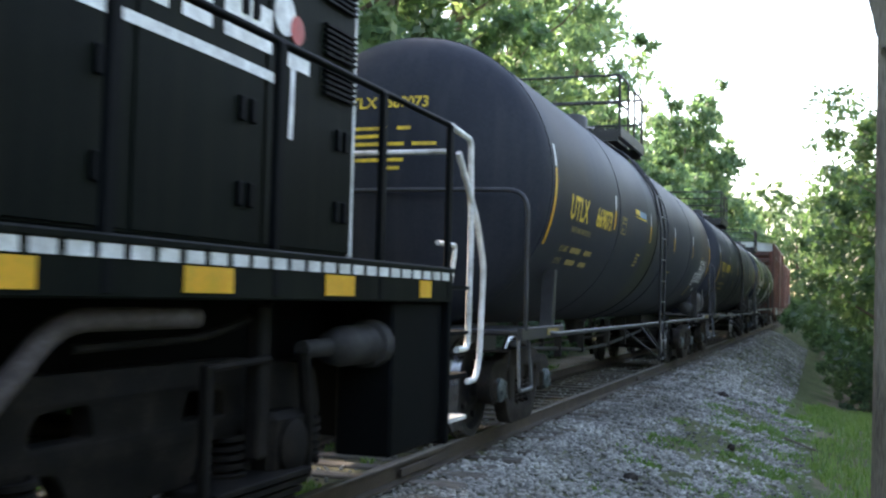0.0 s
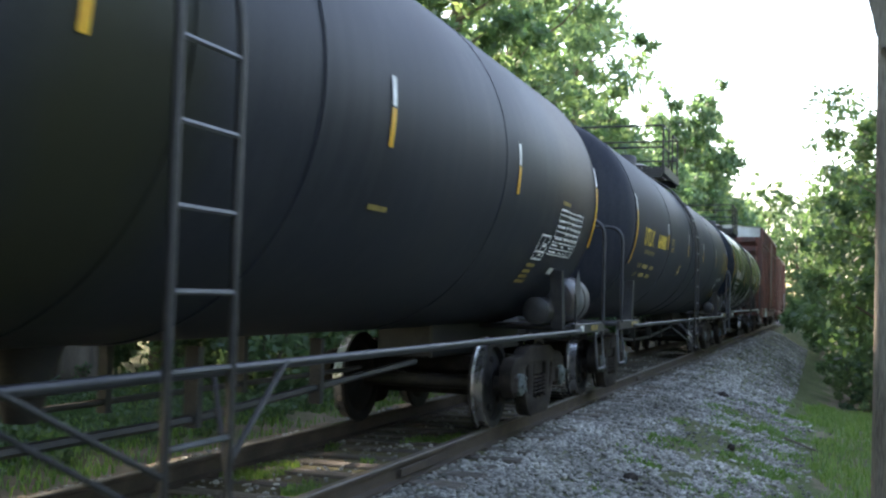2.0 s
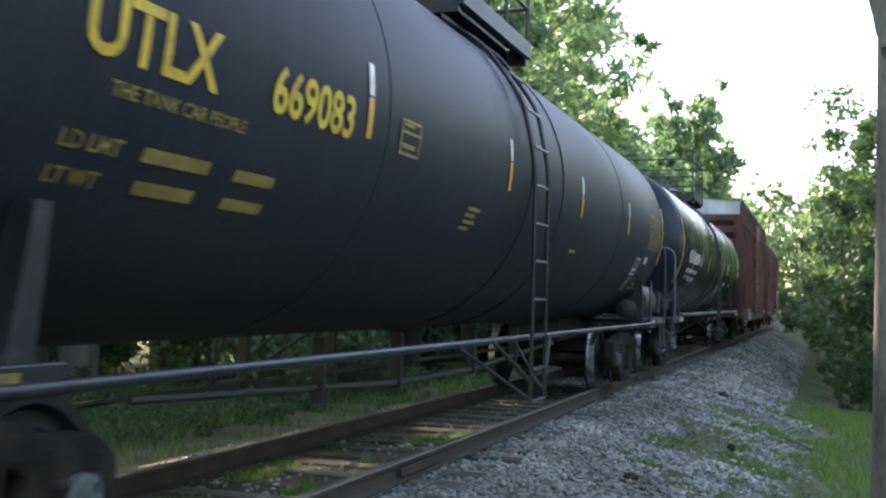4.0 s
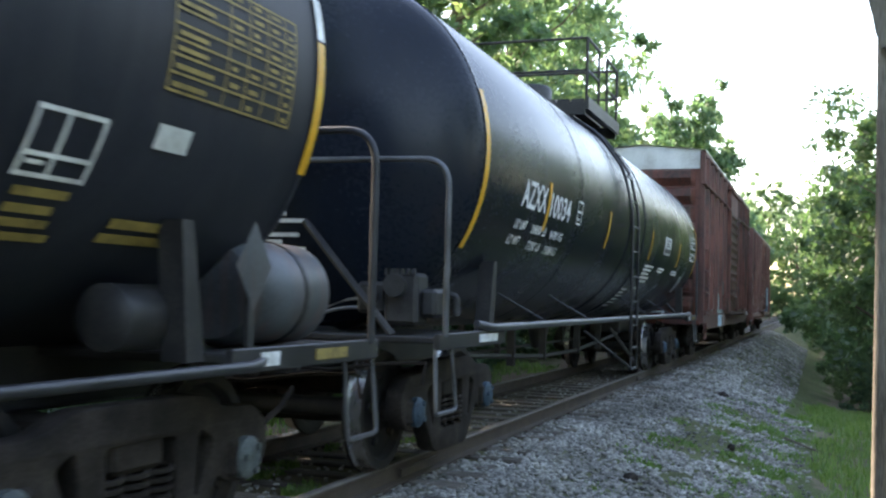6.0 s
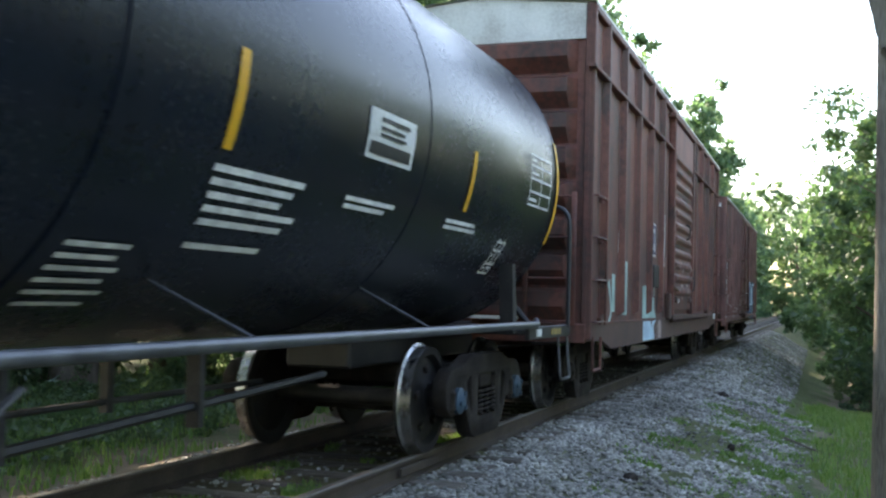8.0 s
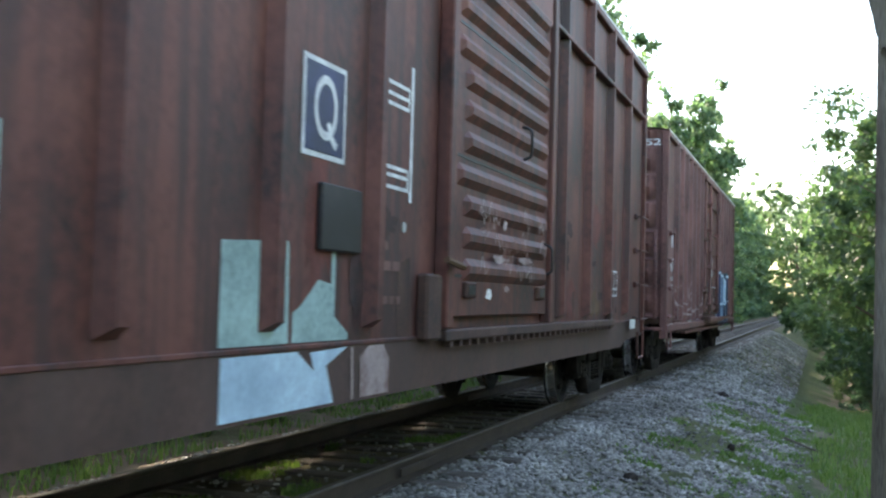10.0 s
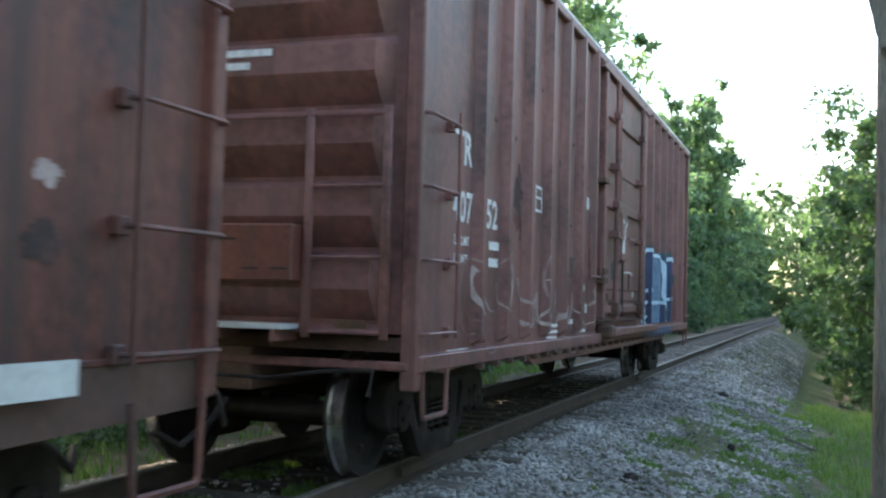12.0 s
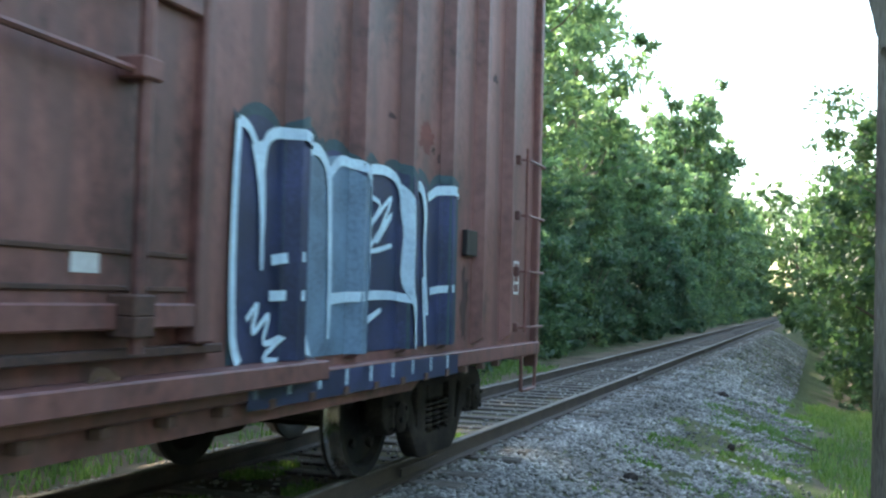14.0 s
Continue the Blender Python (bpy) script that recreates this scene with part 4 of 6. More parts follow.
        part("slat", box(B(), (x, -1.15, top + 0.06), (x + 0.17, 1.15, top + 0.10)), M_BLACK, pf)
    bm = B()
    for y in (-1.12, 1.12):
        for z in (0.5, 0.95):
            tube(bm, [(-0.93, y, top + z), (0.93, y, top + z)], 0.02, 6)
        for x in (-0.93, 0.93):
            tube(bm, [(x, y, top), (x, y, top + 0.95)], 0.025, 6)
    for z in (0.5, 0.95):
        tube(bm, [(-0.93, -1.12, top + z), (-0.93, 1.12, top + z)], 0.02, 6)
    for y0, y1 in ((-1.12, -0.3), (0.3, 1.12)):
        for z in (0.5, 0.95):
            tube(bm, [(0.93, y0, top + z), (0.93, y1, top + z)], 0.02, 6)
        tube(bm, [(0.93, y0 if y0 > 0 else y1, top), (0.93, y0 if y0 > 0 else y1, top + 0.95)], 0.022, 6)
    part("platform_railing", bm, M_BLACK, car, "black pipe railing")
    bm = lathe(B(), [(top - 0.1, 0.42), (top + 0.22, 0.42), (top + 0.22, 0.47), (top + 0.27, 0.47), (top + 0.33, 0.3), (top + 0.35, 0.05)], 24, (0, 0.3, 0), "z")
    part("manway", bm, M_BLACK, car, "", 40)
    bm = lathe(B(), [(top - 0.1, 0.3), (top + 0.35, 0.3), (top + 0.40, 0.26)], 20, (0, -0.6, 0), "z")
    part("valve_bonnet", bm, M_BLACK, car, "", 40)
    # underside
    part("bottom_outlet", lathe(B(), [(0.62, 0.09), (0.72, 0.12), (0.9, 0.16), (1.05, 0.22), (zc - R + 0.1, 0.28)], 16, (0, 0.1, 0), "z"), M_BLACK, car, "", 40)
    bm = B()
    tube(bm, [(0.35, -half + 2.8, 0.72), (0.35, -1.0, 0.55), (0.35, 1.2, 0.55), (0.35, half - 2.8, 0.72)], 0.03, 6)
    tube(bm, [(-0.3, -half + 2.6, 0.62), (-0.3, half - 2.6, 0.62)], 0.022, 6)
    for y in (-2.6, -1.0, 1.2, 2.9):
        box(bm, (0.30, y - 0.03, 0.50), (0.40, y + 0.03, 1.0))
        box(bm, (-0.34, y - 0.03, 0.55), (-0.27, y + 0.03, 1.0))
    part("brake_rod", bm, M_BLACK, car)
    # ends: stub sill, end platform, saddles, grab loops
    for e in (-1, 1):
        y_end, y_loop, y_back = e * (half + (0.74 if e < 0 else 1.1)), e * (half + (0.62 if e < 0 else 0.98)), e * (half - (0.95 if e < 0 else 0.62))
        y_in = e * (half - 2.2)
        part("stub_sill", box(B(), (-0.3, min(y_end, y_in), 0.72), (0.3, max(y_end, y_in), 1.08), 0.02), M_BLACK, car)
        bm = box(B(), (-1.38, min(y_back, y_end), 1.0), (1.38, max(y_back, y_end), 1.05), 0.01)
        box(bm, (1.37, min(y_back, y_end), 0.955), (1.42, max(y_back, y_end), 1.075), 0.008)
        box(bm, (-1.42, min(y_back, y_end), 0.955), (-1.37, max(y_back, y_end), 1.075), 0.008)
        pf = part("end_platform", bm, M_BLACK, car, "black steel end platform")
        if e > 0:
            part("reflective_plate", box(B(), (1.421, y_back + 0.25, 0.98), (1.426, y_back + 0.44, 1.05)), M_WHITE_INK, pf, "white reflective plate")
            part("reflective_plate", box(B(), (1.421, y_back + 0.85, 0.985), (1.426, y_back + 1.25, 1.045)), M_FADED_YELLOW, pf)
        else:
            part("reflective_plate", box(B(), (1.421, y_back - 0.75, 0.985), (1.426, y_back - 0.25, 1.05)), M_WHITE_INK if gloss else M_FADED_YELLOW, pf)
        for s in (-1, 1):
            y = e * (half - 0.80)
            bm = slab(B(), [(y - 0.075, 1.02), (y + 0.075, 1.02), (y + 0.045 - e * 0.1, zc - 0.86), (y - 0.045 - e * 0.1, zc - 0.86)], s * 1.20, s * 1.33)
            part("saddle_post", bm, M_BLACK, car)
            part("grab_loop", tube(B(), rounded([(s * 1.42, y_loop, 1.05), (s * 1.42, y_loop, 2.36), (s * 0.001, y_loop, 2.37)], 0.22, 6), 0.024, 7), M_STEEL if gloss and e < 0 else M_PIPE, car, "bent pipe end handrail", 60)
            if gloss:
                part("rail_brace", tube(B(), [(s * 0.25, y_loop, 1.9), (s * 1.0, y_loop, 1.05)], 0.03, 7), M_BLACK, car)
            bm = tube(B(), rounded([(s * 1.38, y_end + 0.36 * (e < 0) - 0.42 * (e > 0), 1.0), (s * 1.42, y_end + 0.40 * (e < 0) - 0.42 * (e > 0), 0.50), (s * 1.42, y_end - 0.05 * (e < 0), 0.50), (s * 1.38, y_end - 0.02 * e, 1.0)], 0.05), 0.016, 6)
            part("stirrup_step", bm, M_STEEL, car)
        coupler(car, y_end - e * 0.1, e)
        truck_parts(car, truck_place(half, e), M_BLUE_CAP if gloss else M_CAP)
    # brake gear at the trailing end: air reservoir, diamond placard; control valve and pipes at the leading end
    y = half - 0.42
    if not gloss:
        part("air_reservoir", lathe(B(), [(y + 0.16, 0.12), (y + 0.18, 0.24), (y + 0.26, 0.285), (y + 0.98, 0.285), (y + 1.06, 0.24), (y + 1.08, 0.12)], 24, (1.05, 0, 1.34), "y"), M_RESERVOIR, car, "grey air reservoir with rust stains", 40)
        part("reservoir_strap", lathe(B(), [(y + 0.68, 0.28), (y + 0.68, 0.292), (y + 0.72, 0.292), (y + 0.72, 0.28)], 24, (1.05, 0, 1.34), "y"), M_BLACK, car, "", 40)
        bm = B()
        d = 0.17
        bm.faces.new([bm.verts.new(p) for p in ((1.40, y - d, 1.47), (1.40, y, 1.47 + d * 1.3), (1.40, y + d, 1.47), (1.40, y, 1.47 - d * 1.3))])
        bmesh.ops.solidify(bm, geom=list(bm.faces), thickness=0.008)
        part("placard_holder", bm, M_RESERVOIR, car, "weathered diamond placard plate")
        part("placard_post", box(B(), (1.37, y - 0.03, 1.05), (1.39, y + 0.03, 1.6)), M_BLACK, car)
        part("brake_cylinder", lathe(B(), [(half - 1.2, 0.1), (half - 1.17, 0.15), (half - 0.8, 0.15), (half - 0.75, 0.1)], 18, (1.1, 0, 1.22), "y"), M_BLACK, car, "", 40)
    if gloss:
        y = -half - 0.30
        bm = B()
        box(bm, (0.85, y - 0.14, 1.12), (1.12, y + 0.12, 1.52), 0.03)
        box(bm, (0.6, y - 0.10, 1.2), (0.85, y + 0.08, 1.45), 0.03)
        box(bm, (1.12, y - 0.08, 1.18), (1.25, y + 0.2, 1.40), 0.03)
        lathe(bm, [(1.18, 0.1), (1.34, 0.1), (1.36, 0.06)], 12, (1.0, y + 0.25, 0), "z")
        lathe(bm, [(y - 0.2, 0.05), (y - 0.2, 0.09), (y - 0.12, 0.09)], 12, (0.95, 0, 1.42), "y")
        lathe(bm, [(y - 0.18, 0.04), (y - 0.18, 0.07), (y - 0.1, 0.07)], 12, (0.72, 0, 1.33), "y")
        for k in range(6):
            box(bm, (0.86 + 0.045 * k, y - 0.16, 1.50), (0.885 + 0.045 * k, y - 0.13, 1.55))
        tube(bm, rounded([(1.2, y + 0.1, 1.36), (1.36, y + 0.1, 1.36), (1.36, y + 0.1, 1.2)], 0.05), 0.025, 7)
        part("control_valve", bm, M_VALVE, car, "grey cast brake control valve", 35)
        bm = B()
        for k in range(4):
            tube(bm, rounded([(-1.1, y + 0.05 * k, 1.18 + 0.03 * k), (0.2, y + 0.05 * k, 1.18 + 0.03 * k), (0.45, y + 0.04 * k, 1.24 + 0.07 * k), (0.75, y + 0.04 * k, 1.25 + 0.07 * k)], 0.08), 0.014, 6)
        part("brake_pipe", bm, M_BRIGHT_PIPE, car, "thin pale brake pipes", 60)
    CARS.append((car, yc))
    return car


CARS = []


def placed_tanks():
    Y, W, F = M_YELLOW_INK, M_WHITE_INK, M_FADED_YELLOW
    h = 7.79

    def side(num, n0, s4):
        """n0: how far the lettering starts from the leading end of the shell."""
        u = -h + n0
        return dict(
            strips=[(-h + 0.09, 1.9, 2.66, 0.07), (h - 0.02, 1.97, 2.66, 0.08), (u + 2.49, 2.26, 2.5, 0.07), (-1.41, 2.26, 2.5, 0.07), (1.49, 2.26, 2.5, 0.07), (s4, 2.26, 2.5, 0.07)],
            text=[("UTLX", u, 2.22, 0.25, 0.90, Y), (num, u + 1.38, 2.23, 0.225, 0.93, Y), ("THE TANK CAR PEOPLE", u + 0.2, 2.085, 0.06, 1.0, F),
                  ("LD LMT", u + 0.02, 1.87, 0.07, 0.36, F), ("LT WT", u + 0.02, 1.74, 0.07, 0.3, F)],
            bars=[(u + 0.52, 1.87, 0.5, 0.065, F), (u + 1.24, 1.87, 0.38, 0.06, F), (u + 0.55, 1.74, 0.44, 0.065, F), (u + 1.24, 1.74, 0.38, 0.06, F),
                  (-2.28, 2.02, 0.3, 0.03, F), (-2.31, 1.97, 0.24, 0.03, F), (-2.29, 1.92, 0.27, 0.03, F), (-2.33, 1.87, 0.22, 0.03, F), (1.46, 1.875, 0.31, 0.035, F)],
            tables=[(u + 3.02, 2.24, 0.34, 0.23, (), (0.6,), F)],
            head=[("UTLX", -0.62, 3.21, 0.11, 0.42, Y), (num, -0.1, 3.21, 0.11, 0.44, Y)],
            head_bars=[(-0.48, 2.98, 0.42, 0.035, Y), (0.04, 2.98, 0.14, 0.035, Y), (-0.48, 2.9, 0.4, 0.035, Y), (-0.48, 2.82, 0.6, 0.035, Y), (0.2, 2.82, 0.25, 0.035, Y), (-0.48, 2.74, 0.4, 0.035, Y), (-0.48, 2.66, 0.6, 0.035, Y), (-0.1, 2.58, 0.18, 0.035, Y)])
    one = side("669073", 0.87, 4.41)
    one["tables"] += [(6.13, 1.81, 1.06, 0.49, (0.4, 0.56, 0.72, 0.88), (0.14, 0.28, 0.4, 0.52, 0.64, 0.76, 0.88), W), (5.65, 1.74, 0.38, 0.28, (0.42,), (0.3,), W)]
    one["bars"] += [(6.15, 2.32, 0.35, 0.04, F), (5.65, 1.67, 0.3, 0.04, F), (5.66, 1.61, 0.26, 0.04, F), (5.66, 1.56, 0.28, 0.04, F), (5.66, 1.51, 0.33, 0.04, F), (6.6, 1.62, 0.2, 0.08, M_GALV), (-2.84, 2.585, 0.38, 0.075, Y), (-2.46, 2.575, 0.62, 0.09, M_STEEL_BLUE), (-2.84, 2.545, 1.0, 0.018, Y)]
    tank_car("grimy black tank car with yellow stencilled lettering", 17.94, h, 1.5, 2.52, M_TANK_STAINED, one, False)
    two = side("669083", 0.9, 4.52)
    two["tables"] += [(6.48, 2.165, 1.05, 0.53, (0.4, 0.56, 0.72, 0.88), (0.14, 0.28, 0.4, 0.52, 0.64, 0.76, 0.88), M_FADED_YELLOW), (5.82, 1.745, 0.39, 0.28, (0.42,), (0.3,), W)]
    two["bars"] += [(6.52, 1.93, 0.24, 0.11, M_GALV), (5.87, 1.68, 0.3, 0.04, F), (5.87, 1.62, 0.26, 0.04, F), (5.87, 1.57, 0.28, 0.04, F), (5.87, 1.52, 0.33, 0.04, F), (6.5, 1.6, 0.4, 0.05, F), (6.48, 1.54, 0.6, 0.05, F)]
    tank_car("black tank car with yellow lettering and data panels", 36.43, h, 1.5, 2.52, M_TANK, two, False)
    h = 7.5
    tank_car("glossy black tank car with large white lettering", 54.68, h, 1.5, 2.52, M_TANK_NEW, dict(
        strips=[(-h - 0.0, 1.74, 3.0, 0.10), (h - 0.02, 1.9, 2.9, 0.08), (-5.39, 2.01, 2.48, 0.09), (-2.24, 2.0, 2.46, 0.08), (1.38, 2.0, 2.46, 0.08), (4.83, 2.0, 2.46, 0.08)],
        text=[("AZXX", -6.31, 2.18, 0.245, 0.88, W), ("10034", -5.27, 2.17, 0.225, 0.86, W), ("LD LMT", -6.33, 1.98, 0.085, 0.40, W), ("LT WT", -6.36, 1.84, 0.085, 0.38, W), ("208800 LB", -5.74, 1.97, 0.085, 0.56, W), ("94700 KG", -5.0, 1.96, 0.085, 0.52, W), ("77200 LB", -5.68, 1.82, 0.085, 0.50, W), ("35000 KG", -5.0, 1.81, 0.085, 0.52, W)],
        bars=[(1.38 + 0.02 * i, 1.90 - 0.06 * i - (0.05 if i == 5 else 0), 0.9 - 0.1 * (i % 3), 0.036, W) for i in range(6)] + [(2.8, 1.90, 0.75, 0.03, W), (2.82, 1.855, 0.6, 0.03, W), (4.56, 1.90, 0.7, 0.03, W), (4.56, 1.855, 0.75, 0.03, W)]
             + [(0.62 + 0.02 * i, 1.52 - 0.05 * i, 0.5 - 0.06 * (i % 2), 0.03, W) for i in range(6)] + [(2.86, 2.16, 0.74, 0.30, M_GALV), (2.9, 2.19, 0.64, 0.075, M_BLACK), (3.02, 2.30, 0.42, 0.022, M_BLACK), (3.02, 2.34, 0.38, 0.022, M_BLACK), (3.02, 2.39, 0.46, 0.026, M_BLACK)],
        tables=[(-4.08, 2.17, 0.24, 0.26, (), (0.5,), W), (6.5, 2.2, 0.75, 0.48, (0.5,), (0.25, 0.5, 0.75), W), (6.02, 1.56, 0.25, 0.34, (0.5,), (0.3, 0.7), W)],
        head=[("034", 0.1, 3.06, 0.10, 0.22, W), ("GAL", 0.12, 2.94, 0.06, 0.2, W), ("GAL", 0.12, 2.85, 0.06, 0.2, W)],
        head_bars=[(-0.42, 1.95 - 0.055 * k, (0.45, 0.62, 0.3, 0.55, 0.4, 0.6)[k], 0.032, W) for k in range(6)]), True)


# ---- boxcars ----
def boxcar(label, yc, half, eave, paint, ribs, door, white_top, marks):
    """door: (start, end, corrugated) along the car; eave: height of the side; ribs on each end."""
    car = root("boxcar", label, "boxcar", "boxcars of the freight train")
    X, floor_z = 1.42, 1.06 - marks.get("low", 0)
    D = marks.get("low", 0)
    d0, d1, corrugated = door
    for s in (-1, 1):
        bm = box(B(), (min(s * X, s * (X - 0.05)), -half, floor_z), (max(s * X, s * (X - 0.05)), half, eave))
        part("side_sheet", bm, paint, car)
        # hat-shaped posts
        def post(y, w=0.13, z0=1.14 - marks.get("low", 0), z1=eave - 0.06, deep=0.085):
            p = B()
            lo, hi = [(X - 0.01, y - w / 2 - 0.02), (X + deep, y - w / 2 + 0.025), (X + deep, y + w / 2 - 0.025), (X - 0.01, y + w / 2 + 0.02)], []
            a = [p.verts.new((s * x, yy, z0 if x < X + 0.01 else z0 + 0.06)) for x, yy in lo]
            b = [p.verts.new((s * x, yy, z1)) for x, yy in lo]
            p.faces.new(a)
            p.faces.new(b)
            for i in range(4):
                p.faces.new((a[i], a[(i + 1) % 4], b[(i + 1) % 4], b[i]))
            return part("side_post", p, paint, car)
        for a, b_, n in marks["posts"]:
            for i in range(n):
                post(a + (b_ - a) * i / max(1, n - 1))
        for y in (-half + 0.055, half - 0.055):
            part("corner_post", box(B(), (min(s * (X - 0.06), s * (X + 0.06)), y - 0.05, floor_z - 0.18), (max(s * (X - 0.06), s * (X + 0.06)), y + 0.05, eave), 0.012), paint, car)
        # sills
        part("top_chord", box(B(), (min(s * (X - 0.02), s * (X + 0.07)), -half + 0.01, eave - 0.10), (max(s * (X - 0.02), s * (X + 0.07)), half - 0.01, eave + 0.01), 0.012), paint, car)
        bm = box(B(), (min(s * (X - 0.04), s * (X + 0.075)), -half + 0.02, 1.0 - D), (max(s * (X - 0.04), s * (X + 0.075)), half - 0.02, 1.115 - D), 0.01)
        if corrugated:
            bm.free()
            part("side_sill", box(B(), (min(s * (X - 0.04), s * (X + 0.022)), -half + 0.02, 1.05), (max(s * (X - 0.04), s * (X + 0.022)), half - 0.02, 1.075), 0.004), paint, car)
            bm = slab(B(), [(-half + 0.02, 1.05), (-half + 0.02, 0.86), (-half + 1.0, 0.84), (-half + 1.6, 0.72), (half - 1.75, 0.72), (half - 1.3, 0.80), (half - 0.02, 0.84), (half - 0.02, 1.05)], s * (X - 0.05), s * (X + 0.014))
        else:
            part("side_sill", bm, paint, car)
            bm = slab(B(), [(-half + 2.9, 1.0 - D), (-half + 3.2, 0.77 - D * 0.3), (half - 3.2, 0.77 - D * 0.3), (half - 2.9, 1.0 - D)], s * (X - 0.06), s * (X + 0.02))
        part("lower_sill", bm, M_SILL if corrugated else paint, car)
        tab = part("sill_tab", box(B(), (min(s * (X + 0.03), s * (X + 0.09)), -0.03, 0.955 - D), (max(s * (X + 0.03), s * (X + 0.09)), 0.03, 1.0 - D)), M_RUST, car)
        for i in range(30):
            m = pose(0, (-0.92 + i * 6.1 / 29) if corrugated else -half + 1.4 + i * (2 * half - 2.8) / 29, 0.03 if corrugated else 0)
            if i:
                share(tab, m)
            else:
                tab.matrix_basis = m
        for e in () if corrugated else (-1, 1):
            bm = slab(B(), [(e * (half - 0.02), 1.02 - D), (e * (half - 0.25), 0.84), (e * (half - 0.6), 0.80), (e * (half - 1.3), 0.86), (e * (half - 2.3), 0.86), (e * (half - 2.35), 1.02 - D)], s * (X - 0.02), s * (X + 0.05))
            part("jacking_pad", bm, paint, car)
        for e in (-1, 1):
            bm = tube(B(), rounded([(s * (X + 0.06), e * (half - 0.12), 0.92), (s * (X + 0.06), e * (half - 0.14), 0.52), (s * (X + 0.06), e * (half - 0.60), 0.52), (s * (X + 0.06), e * (half - 0.62), 0.90)], 0.04), 0.018, 6)
            part("stirrup_step", bm, paint, car)
            # rungs between the corner post and a thin stile
            lad = part("side_ladder", tube(B(), [(s * (X + 0.10), e * (half - 0.68), 1.05), (s * (X + 0.10), e * (half - 0.68), marks["ladder"] + 0.03)], 0.014, 6), paint, car, "", 60)
            z = 1.09
            while z < marks["ladder"]:
                part("rung", tube(B(), rounded([(s * (X + 0.04), e * (half - 0.05), z), (s * (X + 0.11), e * (half - 0.07), z), (s * (X + 0.11), e * (half - 0.67), z), (s * (X + 0.04), e * (half - 0.69), z)], 0.03), 0.013, 6), paint, lad)
                part("rung_bracket", box(B(), (min(s * X, s * (X + 0.05)), e * (half - 0.69) - 0.035, z - 0.04), (max(s * X, s * (X + 0.05)), e * (half - 0.69) + 0.035, z + 0.04), 0.008), paint, lad)
                z += 0.497
        # door in its tracks
        bm = box(B(), (min(s * X, s * (X + 0.06)), d0, 1.2), (max(s * X, s * (X + 0.06)), d1, eave - 0.2), 0.01)
        door_ob = part("sliding_door", bm, paint, car, "corrugated sliding door with painted tags" if corrugated else "plug door with locking bars")
        if corrugated:
            for z in (1.56, 1.80, 2.04, 2.26, 2.52, 2.76, 3.0, 3.22, 3.52, 3.76, 4.0):
                bm = B()
                y0, y1 = d0 + (0.14 if round(z * 50) % 3 else 0.34), d1 - 0.12
                rings = [[bm.verts.new((s * (X + dx), y, zz)) for dx, zz in ((0.055, z - 0.10), (0.055 + k, z - 0.035), (0.055 + k, z + 0.02), (0.055, z + 0.085))] for y, k in ((y0, 0.002), (y0 + 0.1, 0.045), (y1 - 0.1, 0.045), (y1, 0.002))]
                for a, b in zip(rings, rings[1:]):
                    for q in range(3):
                        bm.faces.new((a[q], b[q], b[q + 1], a[q + 1]))
                part("door_rib", bm, paint, door_ob)
            for z in (1.50, 2.39, 3.38):
                part("door_seam", box(B(), (min(s * (X + 0.05), s * (X + 0.064)), d0 + 0.02, z - 0.012), (max(s * (X + 0.05), s * (X + 0.064)), d1 - 0.02, z + 0.012)), M_BLACK, door_ob)
            part("door_edge", box(B(), (min(s * (X + 0.05), s * (X + 0.09)), d0 + 0.02, 1.3), (max(s * (X + 0.05), s * (X + 0.09)), d0 + 0.07, eave - 0.3), 0.008), M_OCHRE, door_ob, "rust-orange door edge")
            for y in (d0 + 0.5, d1 - 0.36):
                part("fork_pocket", box(B(), (min(s * (X + 0.05), s * (X + 0.10)), y - 0.12, 1.34), (max(s * (X + 0.05), s * (X + 0.10)), y + 0.12, 1.46), 0.012), M_RUST, door_ob)
                # black plate on the solid pocket, painting in the shade of its opening
                part("pocket_mouth", box(B(), (min(s * (X + 0.09), s * (X + 0.104)), y - 0.08, 1.365), (max(s * (X + 0.09), s * (X + 0.104)), y + 0.08, 1.435)), M_BLACK, door_ob)
            for y, z in ((0.95, 2.72), (d1 - 0.2, 1.72)):
                part("door_handle", tube(B(), rounded([(s * (X + 0.06), y, z + 0.15), (s * (X + 0.15), y, z + 0.12), (s * (X + 0.15), y, z - 0.12), (s * (X + 0.06), y, z - 0.15)], 0.04), 0.014, 6), M_BLACK, door_ob)
            part("latch_post", box(B(), (min(s * X, s * (X + 0.09)), d0 - 0.42, 1.04), (max(s * X, s * (X + 0.09)), d0 - 0.12, 1.5), 0.02), M_RUST, car, "dark battered latch post beside the door")
            part("latch_lever", tube(B(), [(s * (X + 0.14), d0 - 0.2, 1.6), (s * (X + 0.16), d0 + 0.12, 1.56)], 0.025, 7), M_OCHRE, car)
            part("door_panel", box(B(), (min(s * (X + 0.06), s * (X + 0.085)), d0 + 0.1, eave - 0.85), (max(s * (X + 0.06), s * (X + 0.085)), d1 - 0.1, eave - 0.25)), M_FADED_RED, door_ob, "faded plain upper door panel")
        else:
            def at(y0, y1, z0, z1, x0, x1, bev=0.008):
                return box(B(), (min(s * (X + x0), s * (X + x1)), y0, z0), (max(s * (X + x0), s * (X + x1)), y1, z1), bev)
            for z, h, dep in ((1.19, 0.10, 0.105), (2.50, 0.12, 0.10), (3.62, 0.12, 0.10)):
                part("door_rib", at(d0 + 0.08, d1 - 0.08, z, z + h, 0.05, dep), paint, door_ob)
